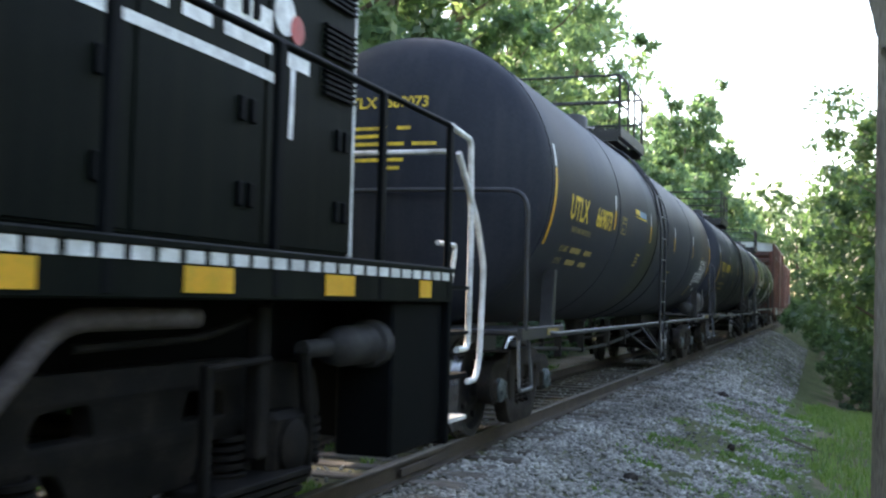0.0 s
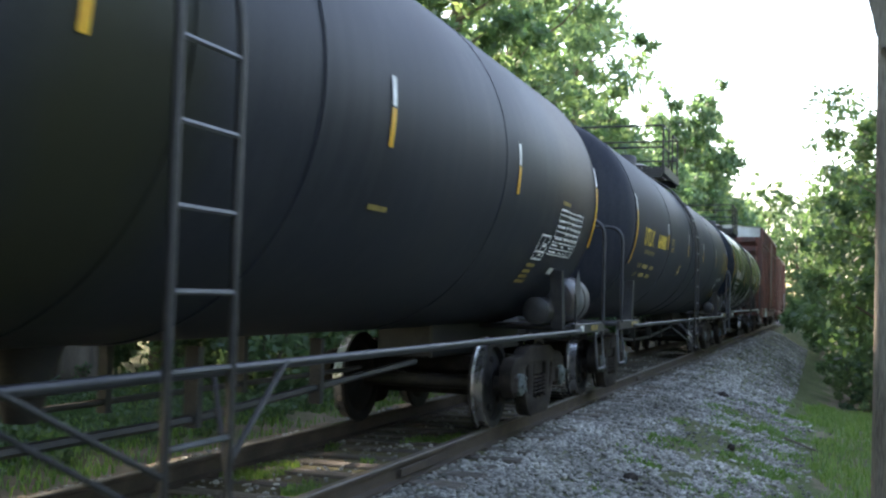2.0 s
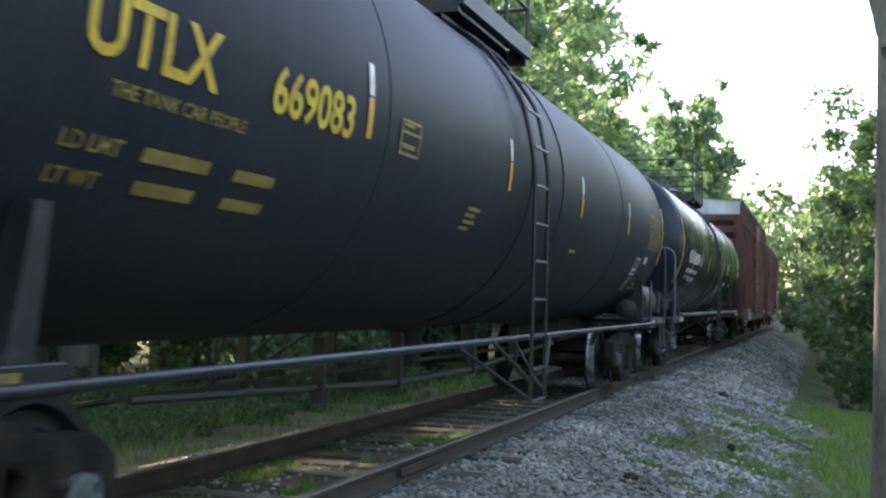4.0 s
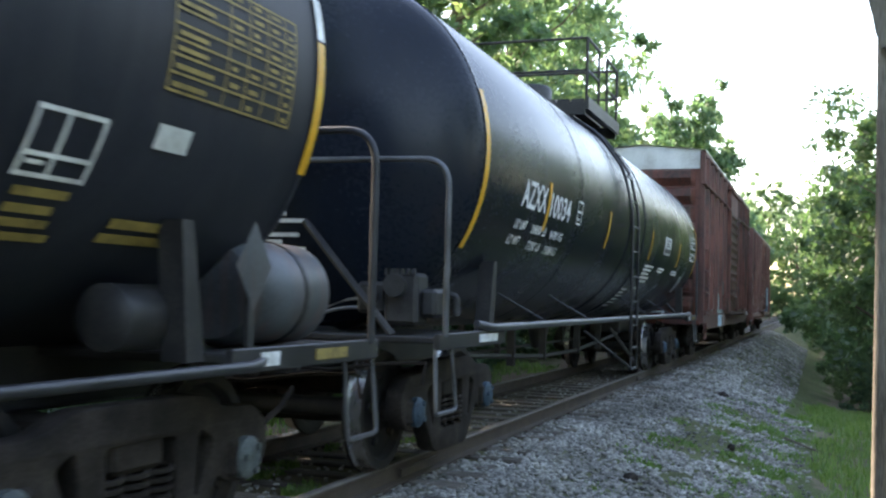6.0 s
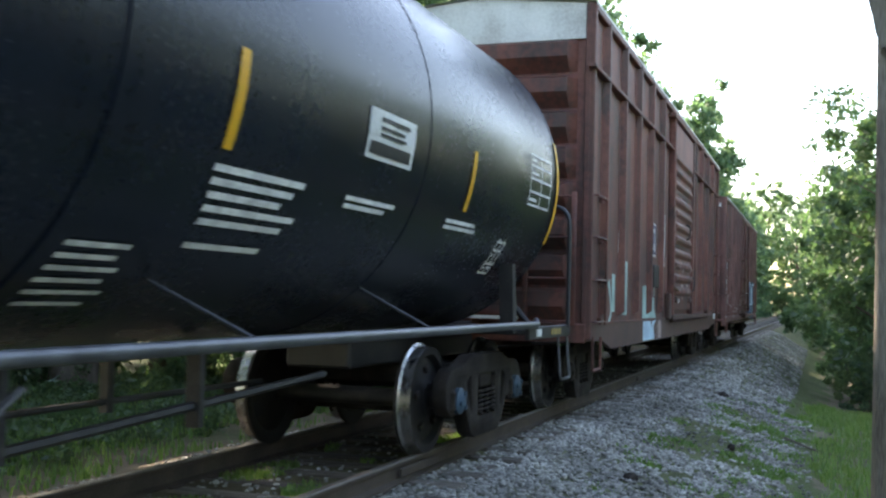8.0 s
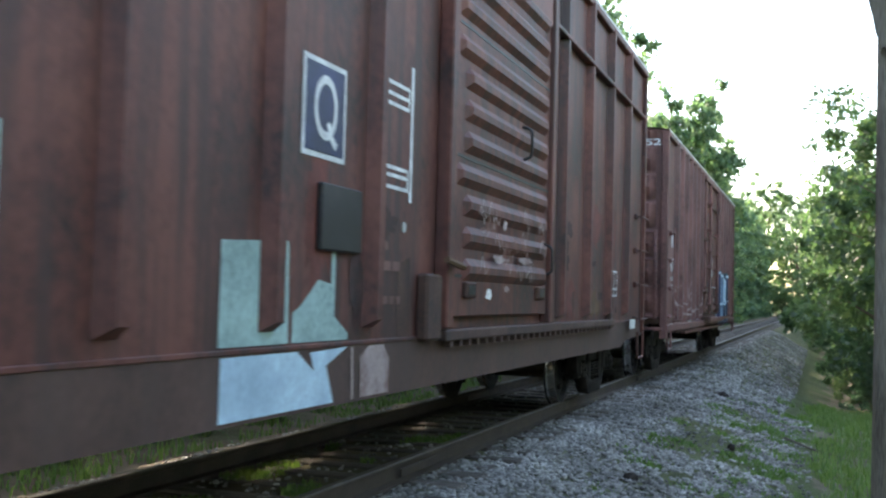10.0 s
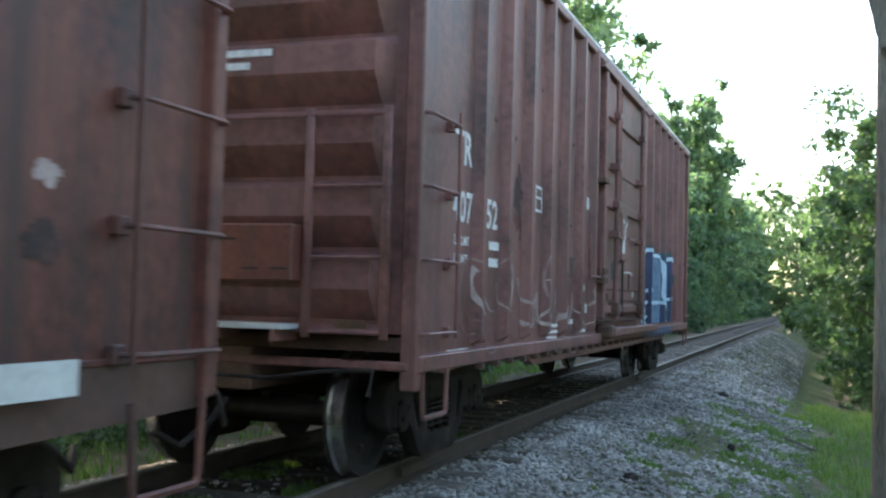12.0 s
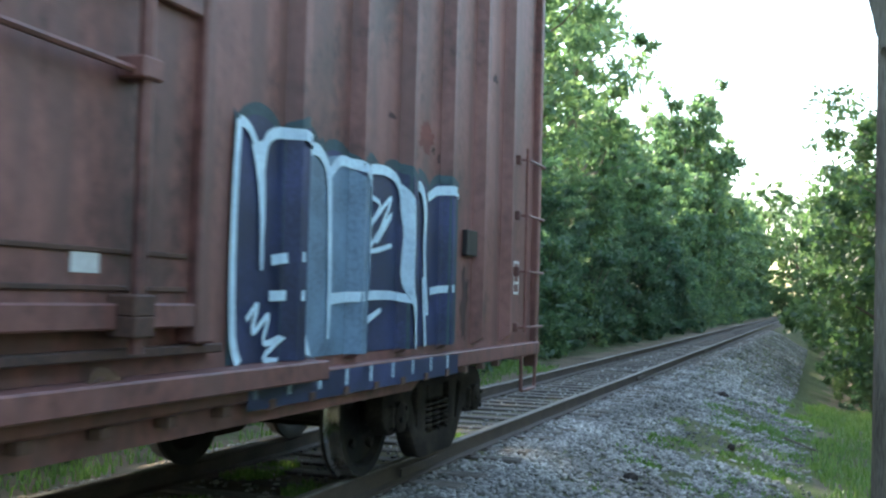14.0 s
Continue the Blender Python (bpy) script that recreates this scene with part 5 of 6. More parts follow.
            for z in (1.475, 1.335, 2.98):
                part("door_seam", at(d0 + 0.1, d1 - 0.1, z, z + 0.022, 0.05, 0.073, 0.004), M_RUST, door_ob)
            for y in (-0.80, 1.15):
                part("locking_bar", tube(B(), [(s * (X + 0.14), y, 1.10), (s * (X + 0.14), y, eave - 0.25)], 0.030, 10), paint, door_ob, "", 50)
                for z in (1.16, 1.24, 2.14, 2.52, 3.0, 3.64):
                    part("bar_keeper", at(y - 0.075, y + 0.055, z, z + 0.085, 0.055, 0.185), M_RUST if z < 2 else paint, door_ob)
            for y0, y1, z in ((-0.80, -0.26, 2.17), (0.14, 1.15, 2.19)):
                part("locking_arm", tube(B(), [(s * (X + 0.13), y0, z), (s * (X + 0.13), y1, z - 0.02)], 0.016, 7), paint, door_ob)
            part("gear_cover", at(-0.26, 0.13, 1.87, 2.50, 0.055, 0.115, 0.012), paint, door_ob, "raised cover plate over the door gear")
            part("gear_rod", tube(B(), [(s * (X + 0.10), -0.09, 1.14), (s * (X + 0.10), -0.09, 1.9)], 0.014, 7), M_BLACK, door_ob)
            part("gear_rod", tube(B(), [(s * (X + 0.09), -0.35, 1.85), (s * (X + 0.09), -0.35, eave - 0.3)], 0.024, 7), paint, door_ob)
            part("door_handle", tube(B(), rounded([(s * (X + 0.08), 0.05, 1.72), (s * (X + 0.17), 0.05, 1.72), (s * (X + 0.17), 0.24, 1.70)], 0.04), 0.013, 7), M_GALV, door_ob, "bare pale door handle")
            part("drop_lever", tube(B(), [(s * (X + 0.12), 0.26, 1.72), (s * (X + 0.12), 0.26, 1.5)], 0.012, 6), M_BLACK, door_ob)
            for y in (-1.12, -0.58):
                part("door_lug", at(y, y + 0.12, 1.36, 1.44, 0.055, 0.09), M_RUST, door_ob)
            for z in (1.55, 1.66, 2.75):
                part("hinge_block", at(d0 - 0.28, d0 - 0.05, z, z + 0.07, 0.04, 0.16), M_RUST, door_ob)
        for y in (d0, d1):
            part("door_post", box(B(), (min(s * X, s * (X + 0.11)), y - 0.07, 1.12), (max(s * X, s * (X + 0.11)), y + 0.07, eave - 0.1), 0.012), paint, car)
        if corrugated:
            bm = box(B(), (min(s * X, s * (X + 0.10)), d0 - 0.05, 1.03), (max(s * X, s * (X + 0.10)), 5.38, 1.11), 0.01)
            box(bm, (min(s * X, s * (X + 0.08)), 5.23, 1.0), (max(s * X, s * (X + 0.08)), 5.48, 1.2), 0.02)
        else:
            bm = box(B(), (min(s * X, s * (X + 0.075)), d0 - 0.2, 1.075), (max(s * X, s * (X + 0.075)), d1 + 0.2, 1.115), 0.006)
            part("roller_rail", box(B(), (min(s * X, s * (X + 0.17)), d0 + 0.12, 0.90), (max(s * X, s * (X + 0.17)), d1 + 1.1, 1.0), 0.008), paint, car, "roller rail below the door")
            part("rail_bracket", box(B(), (min(s * X, s * (X + 0.20)), d0 + 0.05, 0.88), (max(s * X, s * (X + 0.20)), d0 + 0.32, 1.05), 0.03), M_RUST, car)
        part("door_track", bm, M_RUST, car)
        part("door_track", box(B(), (min(s * X, s * (X + 0.13)), d0 - 0.3, eave - 0.22), (max(s * X, s * (X + 0.13)), d1 + 0.25, eave - 0.15), 0.008), paint, car)
    # corrugated ends
    for e in (-1, 1):
        bm = B()
        top_z = eave - (0.42 if white_top == 1 else 0.02)
        zs, ys = [], []
        step = (top_z - floor_z) / ribs
        drop = 0.0 if corrugated else 0.24
        for i in range(ribs + (drop > 0)):
            z = floor_z - drop + i * step
            for k, dep in ((0.0, 0.0), (0.06, 0.0), (0.40, 0.13), (0.48, 0.15), (0.88, 0.14), (0.95, 0.08)):
                if floor_z <= z + k * step < top_z:
                    zs.append(z + k * step)
                    ys.append(dep)
        zs.append(top_z)
        ys.append(0.0)
        cols = [-X, -X + 0.16, -X + 0.26, X - 0.26, X - 0.16, X]
        kk = [0, 0, 1, 1, 0, 0]
        g = [[bm.verts.new((x, e * (half - 0.06 + d * k), z)) for x, k in zip(cols, kk)] for z, d in zip(zs, ys)]
        for a, b in zip(g, g[1:]):
            for i in range(5):
                bm.faces.new((a[i], a[i + 1], b[i + 1], b[i]))
        part("end_wall", bm, paint, car, "ribbed steel end wall", 25)
        peak = [(-X - 0.04, eave), (0, eave + 0.14), (X + 0.04, eave)]
        bm = B()
        ring = [(-X, top_z)] + peak + [(X, top_z)]
        a = [bm.verts.new((x, e * (half - 0.09), z)) for x, z in ring]
        b = [bm.verts.new((x, e * (half - 0.03), z)) for x, z in ring]
        bm.faces.new(a)
        bm.faces.new(b)
        for i in range(5):
            bm.faces.new((a[i], a[(i + 1) % 5], b[(i + 1) % 5], b[i]))
        part("end_gable", bm, M_GALV if white_top == 1 else paint, car, "white end gable" if white_top == 1 else "")
        # end ladder, grab bar, crossover step
        ye = e * (half + 0.13)
        bm = B()
        for x in (0.72, 1.29):
            box(bm, (x - 0.03, ye - 0.012, 1.05), (x + 0.03, ye + 0.012, 2.6), 0.004)
        lad = part("end_ladder", bm, paint, car, "", 60)
        for z in (1.09, 1.59, 2.07, 2.55):
            part("rung", tube(B(), [(0.70, ye, z), (1.31, ye, z)], 0.014, 6), paint, lad)
        part("grab_bar", tube(B(), rounded([(-0.37, e * (half + 0.02), 2.53), (-0.37, ye, 2.55), (0.70, ye, 2.55)], 0.04), 0.014, 6), paint, car)
        part("crossover_step", box(B(), (-1.0, e * (half + 0.16) - 0.13, 1.10), (0.62, e * (half + 0.16) + 0.13, 1.135)), M_GALV, car, "pale grating crossover step")
        for x in (-0.4, 0.1, 0.55):
            part("step_bracket", box(B(), (x - 0.02, min(e * (half - 0.05), e * (half + 0.28)), 1.02), (x + 0.02, max(e * (half - 0.05), e * (half + 0.28)), 1.1)), paint, car)
        part("end_sill", box(B(), (-X, e * (half - 0.04) - 0.05, 0.84), (X, e * (half - 0.04) + 0.05, floor_z + 0.01), 0.012), paint, car)
        if e < 0 and not corrugated:
            hb = part("brake_housing", box(B(), (-0.06, -half - 0.24, 1.42), (0.66, -half - 0.05, 1.81), 0.012), M_FRESH_RED, car, "brighter red hand brake cover")
            for x, z in ((0.1, 1.70), (0.28, 1.5), (0.5, 1.5)):
                part("cover_scratch", box(B(), (x, -half - 0.243, z), (x + 0.13, -half - 0.24, z + 0.012)), M_BLACK, hb)
            for k, (x, z, w) in enumerate(((-0.34, 2.99, 0.72), (-0.34, 2.90, 0.55), (-0.5, 2.02, 0.42), (-0.5, 1.93, 0.38), (-0.5, 1.66, 0.3), (-0.5, 1.57, 0.36))):
                part("stencil_bar", box(B(), (x, -half - 0.094, z), (x + w, -half - 0.092, z + 0.05)), M_WHITE_INK, car, "illegible line of stencilled print")
            part("bare_patch", box(B(), (0.9, -half - 0.03, 1.11), (1.12, -half - 0.02, 1.17)), M_OCHRE, car, "ochre bare metal patch")
        coupler(car, e * (half + 0.25), e)
        truck_parts(car, e * (half - 1.64), M_CAST)
    # roof, floor, centre sill
    bm = B()
    n = 18
    for s in (-1, 1):
        g = [[bm.verts.new((s * x, -half - 0.02 + (2 * half + 0.04) * i / n, z)) for x, z in ((X + 0.07, eave - 0.02), (X + 0.07, eave + 0.012), (0, eave + 0.16), (0, eave + 0.1))] for i in range(n + 1)]
        for a, b in zip(g, g[1:]):
            for j in range(3):
                bm.faces.new((a[j], a[j + 1], b[j + 1], b[j]))
    for i in range(1, n):
        y = -half + 2 * half * i / n
        for s in (-1, 1):
            tube(bm, [(s * (X + 0.05), y, eave + 0.02), (0, y, eave + 0.17)], 0.022, 5)
    part("roof", bm, M_GALV if white_top else paint, car, "ribbed sheet roof")
    part("floor", box(B(), (-X + 0.04, -half + 0.08, 0.96), (X - 0.04, half - 0.08, 1.06)), M_RUST, car)
    part("centre_sill", box(B(), (-0.25, -half, 0.66), (0.25, half, 0.97), 0.01), M_RUST, car)
    bm = B()
    for y in (-3.2, -1.2, 1.0, 3.0):
        box(bm, (-X + 0.05, y - 0.05, 0.78), (X - 0.05, y + 0.05, 0.97))
    tube(bm, [(0.5, -half + 2.6, 0.62), (0.5, half - 2.6, 0.62)], 0.02, 6)
    lathe(bm, [(-0.2, 0.15), (-0.18, 0.19), (0.7, 0.19), (0.72, 0.15)], 14, (0.75, 0.5, 0.78), "y")
    part("under_gear", bm, M_RUST, car, "", 40)
    CARS.append((car, yc))

    # print and paint on the near side
    def on(y0, z0, out=0.004):
        return lambda a, u: Vector((X + out, y0 + a, z0 + u))
    for text, y, z, size, width in marks["text"]:
        part("lettering", lettering(text, size, on(y, z), width), M_WHITE_INK, car, "stencilled lettering")
    for text, x, z, size, width in marks["end_text"]:
        part("lettering", lettering(text, size, lambda a, u, x=x, z=z: Vector((x + a, -half - 0.096, z + u)), width), M_WHITE_INK, car, "stencilled lettering")
    for y, z, w, h, mat in marks["bars"]:
        part("stencil_bar", patch(B(), on(y, z), 0, w, 0, h, 1, 1), mat, car)
    for y, z, w, h, cols, rows in marks["tables"]:
        part("data_panel", frame_lines(B(), on(y, z), 0, w, 0, h, 0.025, [w * c for c in cols], [h * r for r in rows]), M_WHITE_INK, car, "stencilled white data box")
    return car, on


M_FRESH_RED = material("brighter_red_cover_paint", (0.215, 0.066, 0.046), 0.55, scale=2, fine=30, bump=0.1, dark=(0.13, 0.044, 0.034), streak=(0.12, 0.06, 0.045), streak_amount=0.5)
M_SOOT = material("dark_grimy_smear", (0.062, 0.032, 0.028), 0.75, scale=7, fine=30, bump=0.1, dark=(0.03, 0.02, 0.019), light=(0.11, 0.05, 0.042))
M_SILL = material("brown_dusty_side_plate", (0.105, 0.055, 0.042), 0.7, dark=(0.05, 0.03, 0.024), light=(0.145, 0.08, 0.062), scale=1.4, fine=18, bump=0.25, streak=(0.09, 0.055, 0.045), streak_amount=0.6)
M_FADED_RED = material("faded_pinkish_oxide_paint", (0.21, 0.105, 0.09), 0.65, scale=1.5, fine=30, bump=0.08)


def stroke(bm, place, pts, w, end=None):
    """A painted stroke through (along, up) points, on a smooth line."""
    pts = [Vector((a, b, 0)) for a, b in pts]
    line = []
    for i in range(len(pts) - 1):
        p0, p1, p2, p3 = pts[max(i - 1, 0)], pts[i], pts[i + 1], pts[min(i + 2, len(pts) - 1)]
        for k in range(5):
            t = k / 5
            line.append(0.5 * ((2 * p1) + (p2 - p0) * t + (2 * p0 - 5 * p1 + 4 * p2 - p3) * t * t + (3 * p1 - p0 - 3 * p2 + p3) * t ** 3))
    line.append(pts[-1])
    cols = 5
    rows = []
    for i, p in enumerate(line):
        d = (line[min(i + 1, len(line) - 1)] - line[max(i - 1, 0)]).normalized()
        ww = w + ((end if end is not None else w) - w) * i / (len(line) - 1)
        rows.append([bm.verts.new(place(p.x - d.y * ww * k, p.y + d.x * ww * k)) for k in (j / cols - 0.5 for j in range(cols + 1))])
    for a, b_ in zip(rows, rows[1:]):
        for j in range(cols):
            bm.faces.new((a[j], b_[j], b_[j + 1], a[j + 1]))
    return bm


def blotch(y, z, ry, rz, seed, x=1.4225):
    """A ragged patch of worn paint about (y, z) on the side."""
    bm = B()
    ring = []
    for k in range(44):
        a = 2 * math.pi * k / 44
        r = 0.75 + 0.55 * noise.noise((1.3 * math.cos(a) + seed * 3.1, 1.3 * math.sin(a), seed)) + 0.35 * noise.noise((5 * math.cos(a), 5 * math.sin(a) + seed, 2.0))
        ring.append(bm.verts.new((x + seed % 5 * 0.0004, y + ry * r * math.cos(a), z + rz * r * math.sin(a))))
    mid = bm.verts.new((x + seed % 5 * 0.0004, y, z))
    for a, b in zip(ring, ring[1:] + ring[:1]):
        bm.faces.new((mid, a, b))
    return bm


def placed_boxcars():
    W = M_WHITE_INK
    rng = random.Random(3)
    # first boxcar: corrugated door, white gable
    yc, half = 72.14, 8.07
    car, on = boxcar("rust-red boxcar with a corrugated door and white gable", yc, half, 4.86, M_OXIDE, 8, (-1.02, 1.98, True), 1,
        dict(posts=((-7.22, -2.24, 5), (2.65, 6.53, 4)), ladder=2.65, text=[], end_text=[],
             bars=[(-1.62, 1.96, 0.05, 0.9, W), (-half + 0.9, 2.1, 0.16, 0.5, W), (-half + 1.6, 1.2, 0.22, 0.5, M_TEAL_PAINT), (-half + 2.4, 1.15, 0.35, 0.75, M_TEAL_PAINT), (-half + 2.0, 2.0, 0.1, 0.3, W)],
             tables=[(5.57, 1.40, 0.48, 0.34, (0.5,), (0.25,)), (-2.06, 2.02, 0.42, 0.15, (), (0.5,)), (-2.06, 2.55, 0.42, 0.16, (), (0.4,))]))
    fitted = set(car.children)
    for i in range(30):
        y, z = -0.3 + rng.random() * 2.0, 1.55 + rng.random() * 0.5
        part("sprayed_tag", stroke(B(), on(y, z, 0.125), [(0, 0), (0.04, 0.12 * rng.random()), (0.1, 0.02), (0.13, -0.1 * rng.random()), (0.2, 0.1 * rng.random())], 0.018, 0.008), M_PALE_DUST if i % 3 else M_FADED_RED, car, "faded sprayed scribble")
    part("notice_plate", box(B(), (1.497, 6.88, 0.96), (1.503, 7.32, 1.09)), M_GALV, car, "pale printed notice plate on the sill")
    part("belt_rail", box(B(), (1.42, -half + 0.1, 4.06), (1.515, -0.9, 4.11), 0.008), M_OXIDE, car)
    part("belt_rail", box(B(), (1.42, 2.3, 4.06), (1.515, half - 0.1, 4.11), 0.008), M_OXIDE, car)
    part("emblem_panel", box(B(), (1.421, -2.95, 2.08), (1.427, -2.42, 2.62)), M_WHITE_INK, car, "white-bordered dark blue emblem panel")
    part("emblem_panel", box(B(), (1.421, -2.92, 2.11), (1.430, -2.45, 2.59)), M_DARK_BLUE, car)
    ring = B()
    for k in range(24):
        a0, a1 = k * math.pi / 12, (k + 1) * math.pi / 12
        ring.faces.new([ring.verts.new((1.433, -2.685 + r * 0.8 * math.cos(a), 2.36 + r * math.sin(a))) for r, a in ((0.13, a0), (0.18, a0), (0.18, a1), (0.13, a1))])
    part("emblem_ring", ring, M_WHITE_INK, car, "white ring of the emblem")
    part("emblem_tail", stroke(B(), lambda a, u: Vector((1.4335, -2.685 + a, 2.36 + u)), [(0.03, -0.08), (0.08, -0.16), (0.14, -0.2)], 0.045), M_WHITE_INK, car)
    part("route_card_board", box(B(), (1.42, -2.75, 1.58), (1.46, -2.22, 1.95), 0.01), M_BLACK, car, "black route card board")
    for out, mat, what in (([(-3.7, 1.58), (-3.05, 1.61), (-3.03, 1.085), (-3.7, 1.085)], M_TEAL_PAINT, "pale teal block of sprayed paint"),
                           ([(-2.99, 1.085), (-2.99, 1.24), (-2.9, 1.28), (-2.7, 1.42), (-2.54, 1.40), (-2.54, 1.58), (-2.49, 1.58), (-2.49, 1.22), (-2.3, 1.12), (-2.3, 1.085)], M_TEAL_PAINT, "pale teal block of sprayed paint"),
                           ([(-3.7, 0.74), (-3.7, 1.04), (-2.95, 1.04), (-2.75, 0.93), (-2.8, 1.03), (-2.33, 1.045), (-2.6, 0.95), (-2.5, 0.74)], M_PALE_BLUE, "pale blue block of sprayed paint"),
                           ([(-2.26, 0.74), (-2.28, 1.04), (-2.25, 1.04), (-2.23, 0.74)], M_PALE_DUST, "grey line of old paint"),
                           ([(-2.13, 0.74), (-2.15, 0.98), (-2.02, 1.04), (-1.80, 1.04), (-1.70, 0.95), (-1.70, 0.74)], M_PALE_DUST, "worn grey patch of old paint"),
                           ([(-1.55, 1.55), (-1.35, 1.6), (-1.3, 0.8), (-1.1, 0.76), (-1.45, 0.75), (-1.56, 0.9)], M_RUST, "dark rust stain beside the door")):
        low = max(z for y, z in out) < 1.05
        bm = B()
        bm.faces.new([bm.verts.new((1.438 if low else 1.4245, y, z)) for y, z in out])
        part("sprayed_block", bm, mat, car, what)
    for y, z, ry, rz, mat, seed in ((4.72, 1.30, 0.33, 0.17, M_OCHRE, 1), (5.0, 1.24, 0.2, 0.10, M_OCHRE, 2), (3.45, 1.36, 0.34, 0.26, M_RED_DUST, 3), (3.6, 1.32, 0.1, 0.2, M_RUST, 4), (4.6, 1.78, 0.34, 0.05, M_SOOT, 5), (4.45, 1.86, 0.2, 0.04, M_SOOT, 6),
                                    (4.42, 1.52, 0.3, 0.06, M_SOOT, 7), (4.32, 1.36, 0.07, 0.25, M_SOOT, 8), (5.1, 1.4, 0.22, 0.06, M_SOOT, 9), (5.66, 1.38, 0.16, 0.06, M_PALE_DUST, 10), (5.68, 1.28, 0.1, 0.06, M_PALE_DUST, 11), (5.95, 1.3, 0.16, 0.12, M_RUST, 12),
                                    (3.3, 2.1, 0.4, 0.1, M_SOOT, 13), (3.2, 1.8, 0.25, 0.25, M_SOOT, 14), (6.2, 1.22, 0.12, 0.05, M_SOOT, 15), (4.8, 2.25, 0.4, 0.3, M_RED_DUST, 16), (5.9, 2.2, 0.3, 0.45, M_RED_DUST, 17), (7.2, 1.5, 0.12, 0.1, M_SOOT, 18), (7.2, 1.75, 0.1, 0.06, M_PALE_DUST, 19),
                                    (-2.7, 1.75, 0.2, 0.5, M_RED_DUST, 20), (-1.75, 1.8, 0.2, 0.1, M_SOOT, 21), (-2.2, 1.4, 0.12, 0.3, M_SOOT, 22)):
        part("weathered_patch", blotch(y, z, ry, rz, seed), mat, car, "worn ragged patch in the paint")
    for y, z, ry, rz, seed in ((0.25, 1.37, 0.11, 0.06, 31), (0.75, 1.42, 0.1, 0.03, 32), (0.55, 1.95, 0.07, 0.05, 33), (0.4, 1.66, 0.2, 0.04, 34), (1.2, 1.68, 0.25, 0.035, 35)):
        part("sprayed_dab", blotch(y, z, ry, rz, seed, 1.522 if z > 1.5 else 1.484), M_WHITE_INK if z < 1.4 else M_PALE_DUST, car, "pale dab of sprayed paint on the door")
    part("sprayed_tag", stroke(B(), lambda a, u: Vector((1.428, a, u)), [(-6.5, 1.6), (-6.3, 1.2), (-6.6, 1.0)], 0.12, 0.06), M_TEAL_PAINT, car, "worn patch of sprayed paint")
    for y, z, w, h in ((-1.8, 1.50, 0.12, 0.06), (-1.65, 1.50, 0.12, 0.06), (-1.8, 1.29, 0.08, 0.05), (-1.69, 1.29, 0.08, 0.05), (-1.58, 1.29, 0.07, 0.05), (-1.78, 1.63, 0.04, 0.05)):
        part("stencil_bar", patch(B(), lambda a, u, y=y, z=z: Vector((1.4255, y + a, z + u)), 0, w, 0, h, 1, 1), M_FADED_RED, car, "faded stencilled print")
    part("reflector", lathe(B(), [(1.42, 0.035), (1.426, 0.035)], 12, (0, -1.47, 1.79), "x"), M_GALV, car, "small white round reflector")
    # the marks are set out from the leading corner
    for ob in car.children:
        if ob not in fitted:
            ob.location.y -= 0.22
    # second boxcar: plug door, large blue sprayed letters
    yc, half = 90.21, 7.55
    bars = []
    for y, z, w, h in ((-5.5, 1.74, 0.3, 0.07), (-5.5, 1.6, 0.26, 0.07), (-6.5, 0.905, 0.5, 0.05), (-5.2, 0.80, 0.4, 0.04),
                       (-3.5, 1.12, 0.12, 0.035), (-3.5, 1.06, 0.48, 0.035), (-3.5, 1.0, 0.48, 0.03), (-3.5, 0.94, 0.45, 0.03), (-2.65, 1.08, 0.35, 0.05), (-1.95, 0.98, 0.3, 0.035), (-1.95, 0.91, 0.2, 0.035), (-2.7, 0.80, 0.5, 0.05), (-1.85, 1.45, 0.13, 0.07), (-1.7, 1.2, 0.12, 0.1), (-1.34, 2.36, 0.1, 0.16), (-7.15, 1.16, 0.14, 0.11)):
        bars.append((y - 0.3, z, w, h, W))
    car, on = boxcar("purplish-red boxcar with blue sprayed letters on its side", yc, half, 4.36, M_OXIDE2, 7, (-1.36, 1.68, False), 2,
        dict(posts=((-6.17, -1.78, 7), (2.6, 6.5, 6)), ladder=2.65, low=0.17, text=[("LD LMT", -6.68, 1.74, 0.07, 0.36), ("LT WT", -6.68, 1.6, 0.07, 0.32), ("TR", -6.70, 2.36, 0.25, 0.41), ("407", -6.73, 1.92, 0.23, 0.47), ("052", -6.05, 1.92, 0.23, 0.47)],
             end_text=[("407052", 0.5, 4.08, 0.11, 0.86)], bars=bars, tables=[(-4.33, 2.18, 0.24, 0.25, (), (0.5,)), (6.64, 1.38, 0.36, 0.30, (0.5,), (0.3,))]))
    for y, z, w, h in ((-0.24, 1.97, 0.18, 0.2), (0.25, 3.08, 0.5, 0.3), (-0.2, 2.36, 0.1, 0.06), (0.02, 2.33, 0.09, 0.07), (0.85, 1.40, 0.16, 0.08)):
        part("notice_sheet", patch(B(), on(y, z, 0.12 if y < 0.1 else 0.066), 0, w, 0, h, 1, 1), M_FADED_RED if z > 3 else M_GALV, car, "pale paper notice on the door")
    for y in (-2.26, -1.64):
        part("grab_bar", tube(B(), [(1.53, y, 1.62), (1.53, y, 2.1)], 0.018, 6), M_OXIDE2, car)
    part("grab_bar", tube(B(), [(1.53, -2.26, 1.62), (1.53, -1.64, 1.62)], 0.018, 6), M_OXIDE2, car)
    part("route_card_board", box(B(), (1.42, -3.02, 1.62), (1.45, -2.72, 1.8)), M_RUST, car)
    y0, zb, L = 2.05, 0.90, 3.17
    centres = [2.6 + (6.5 - 2.6) * i / 5 for i in range(6)]

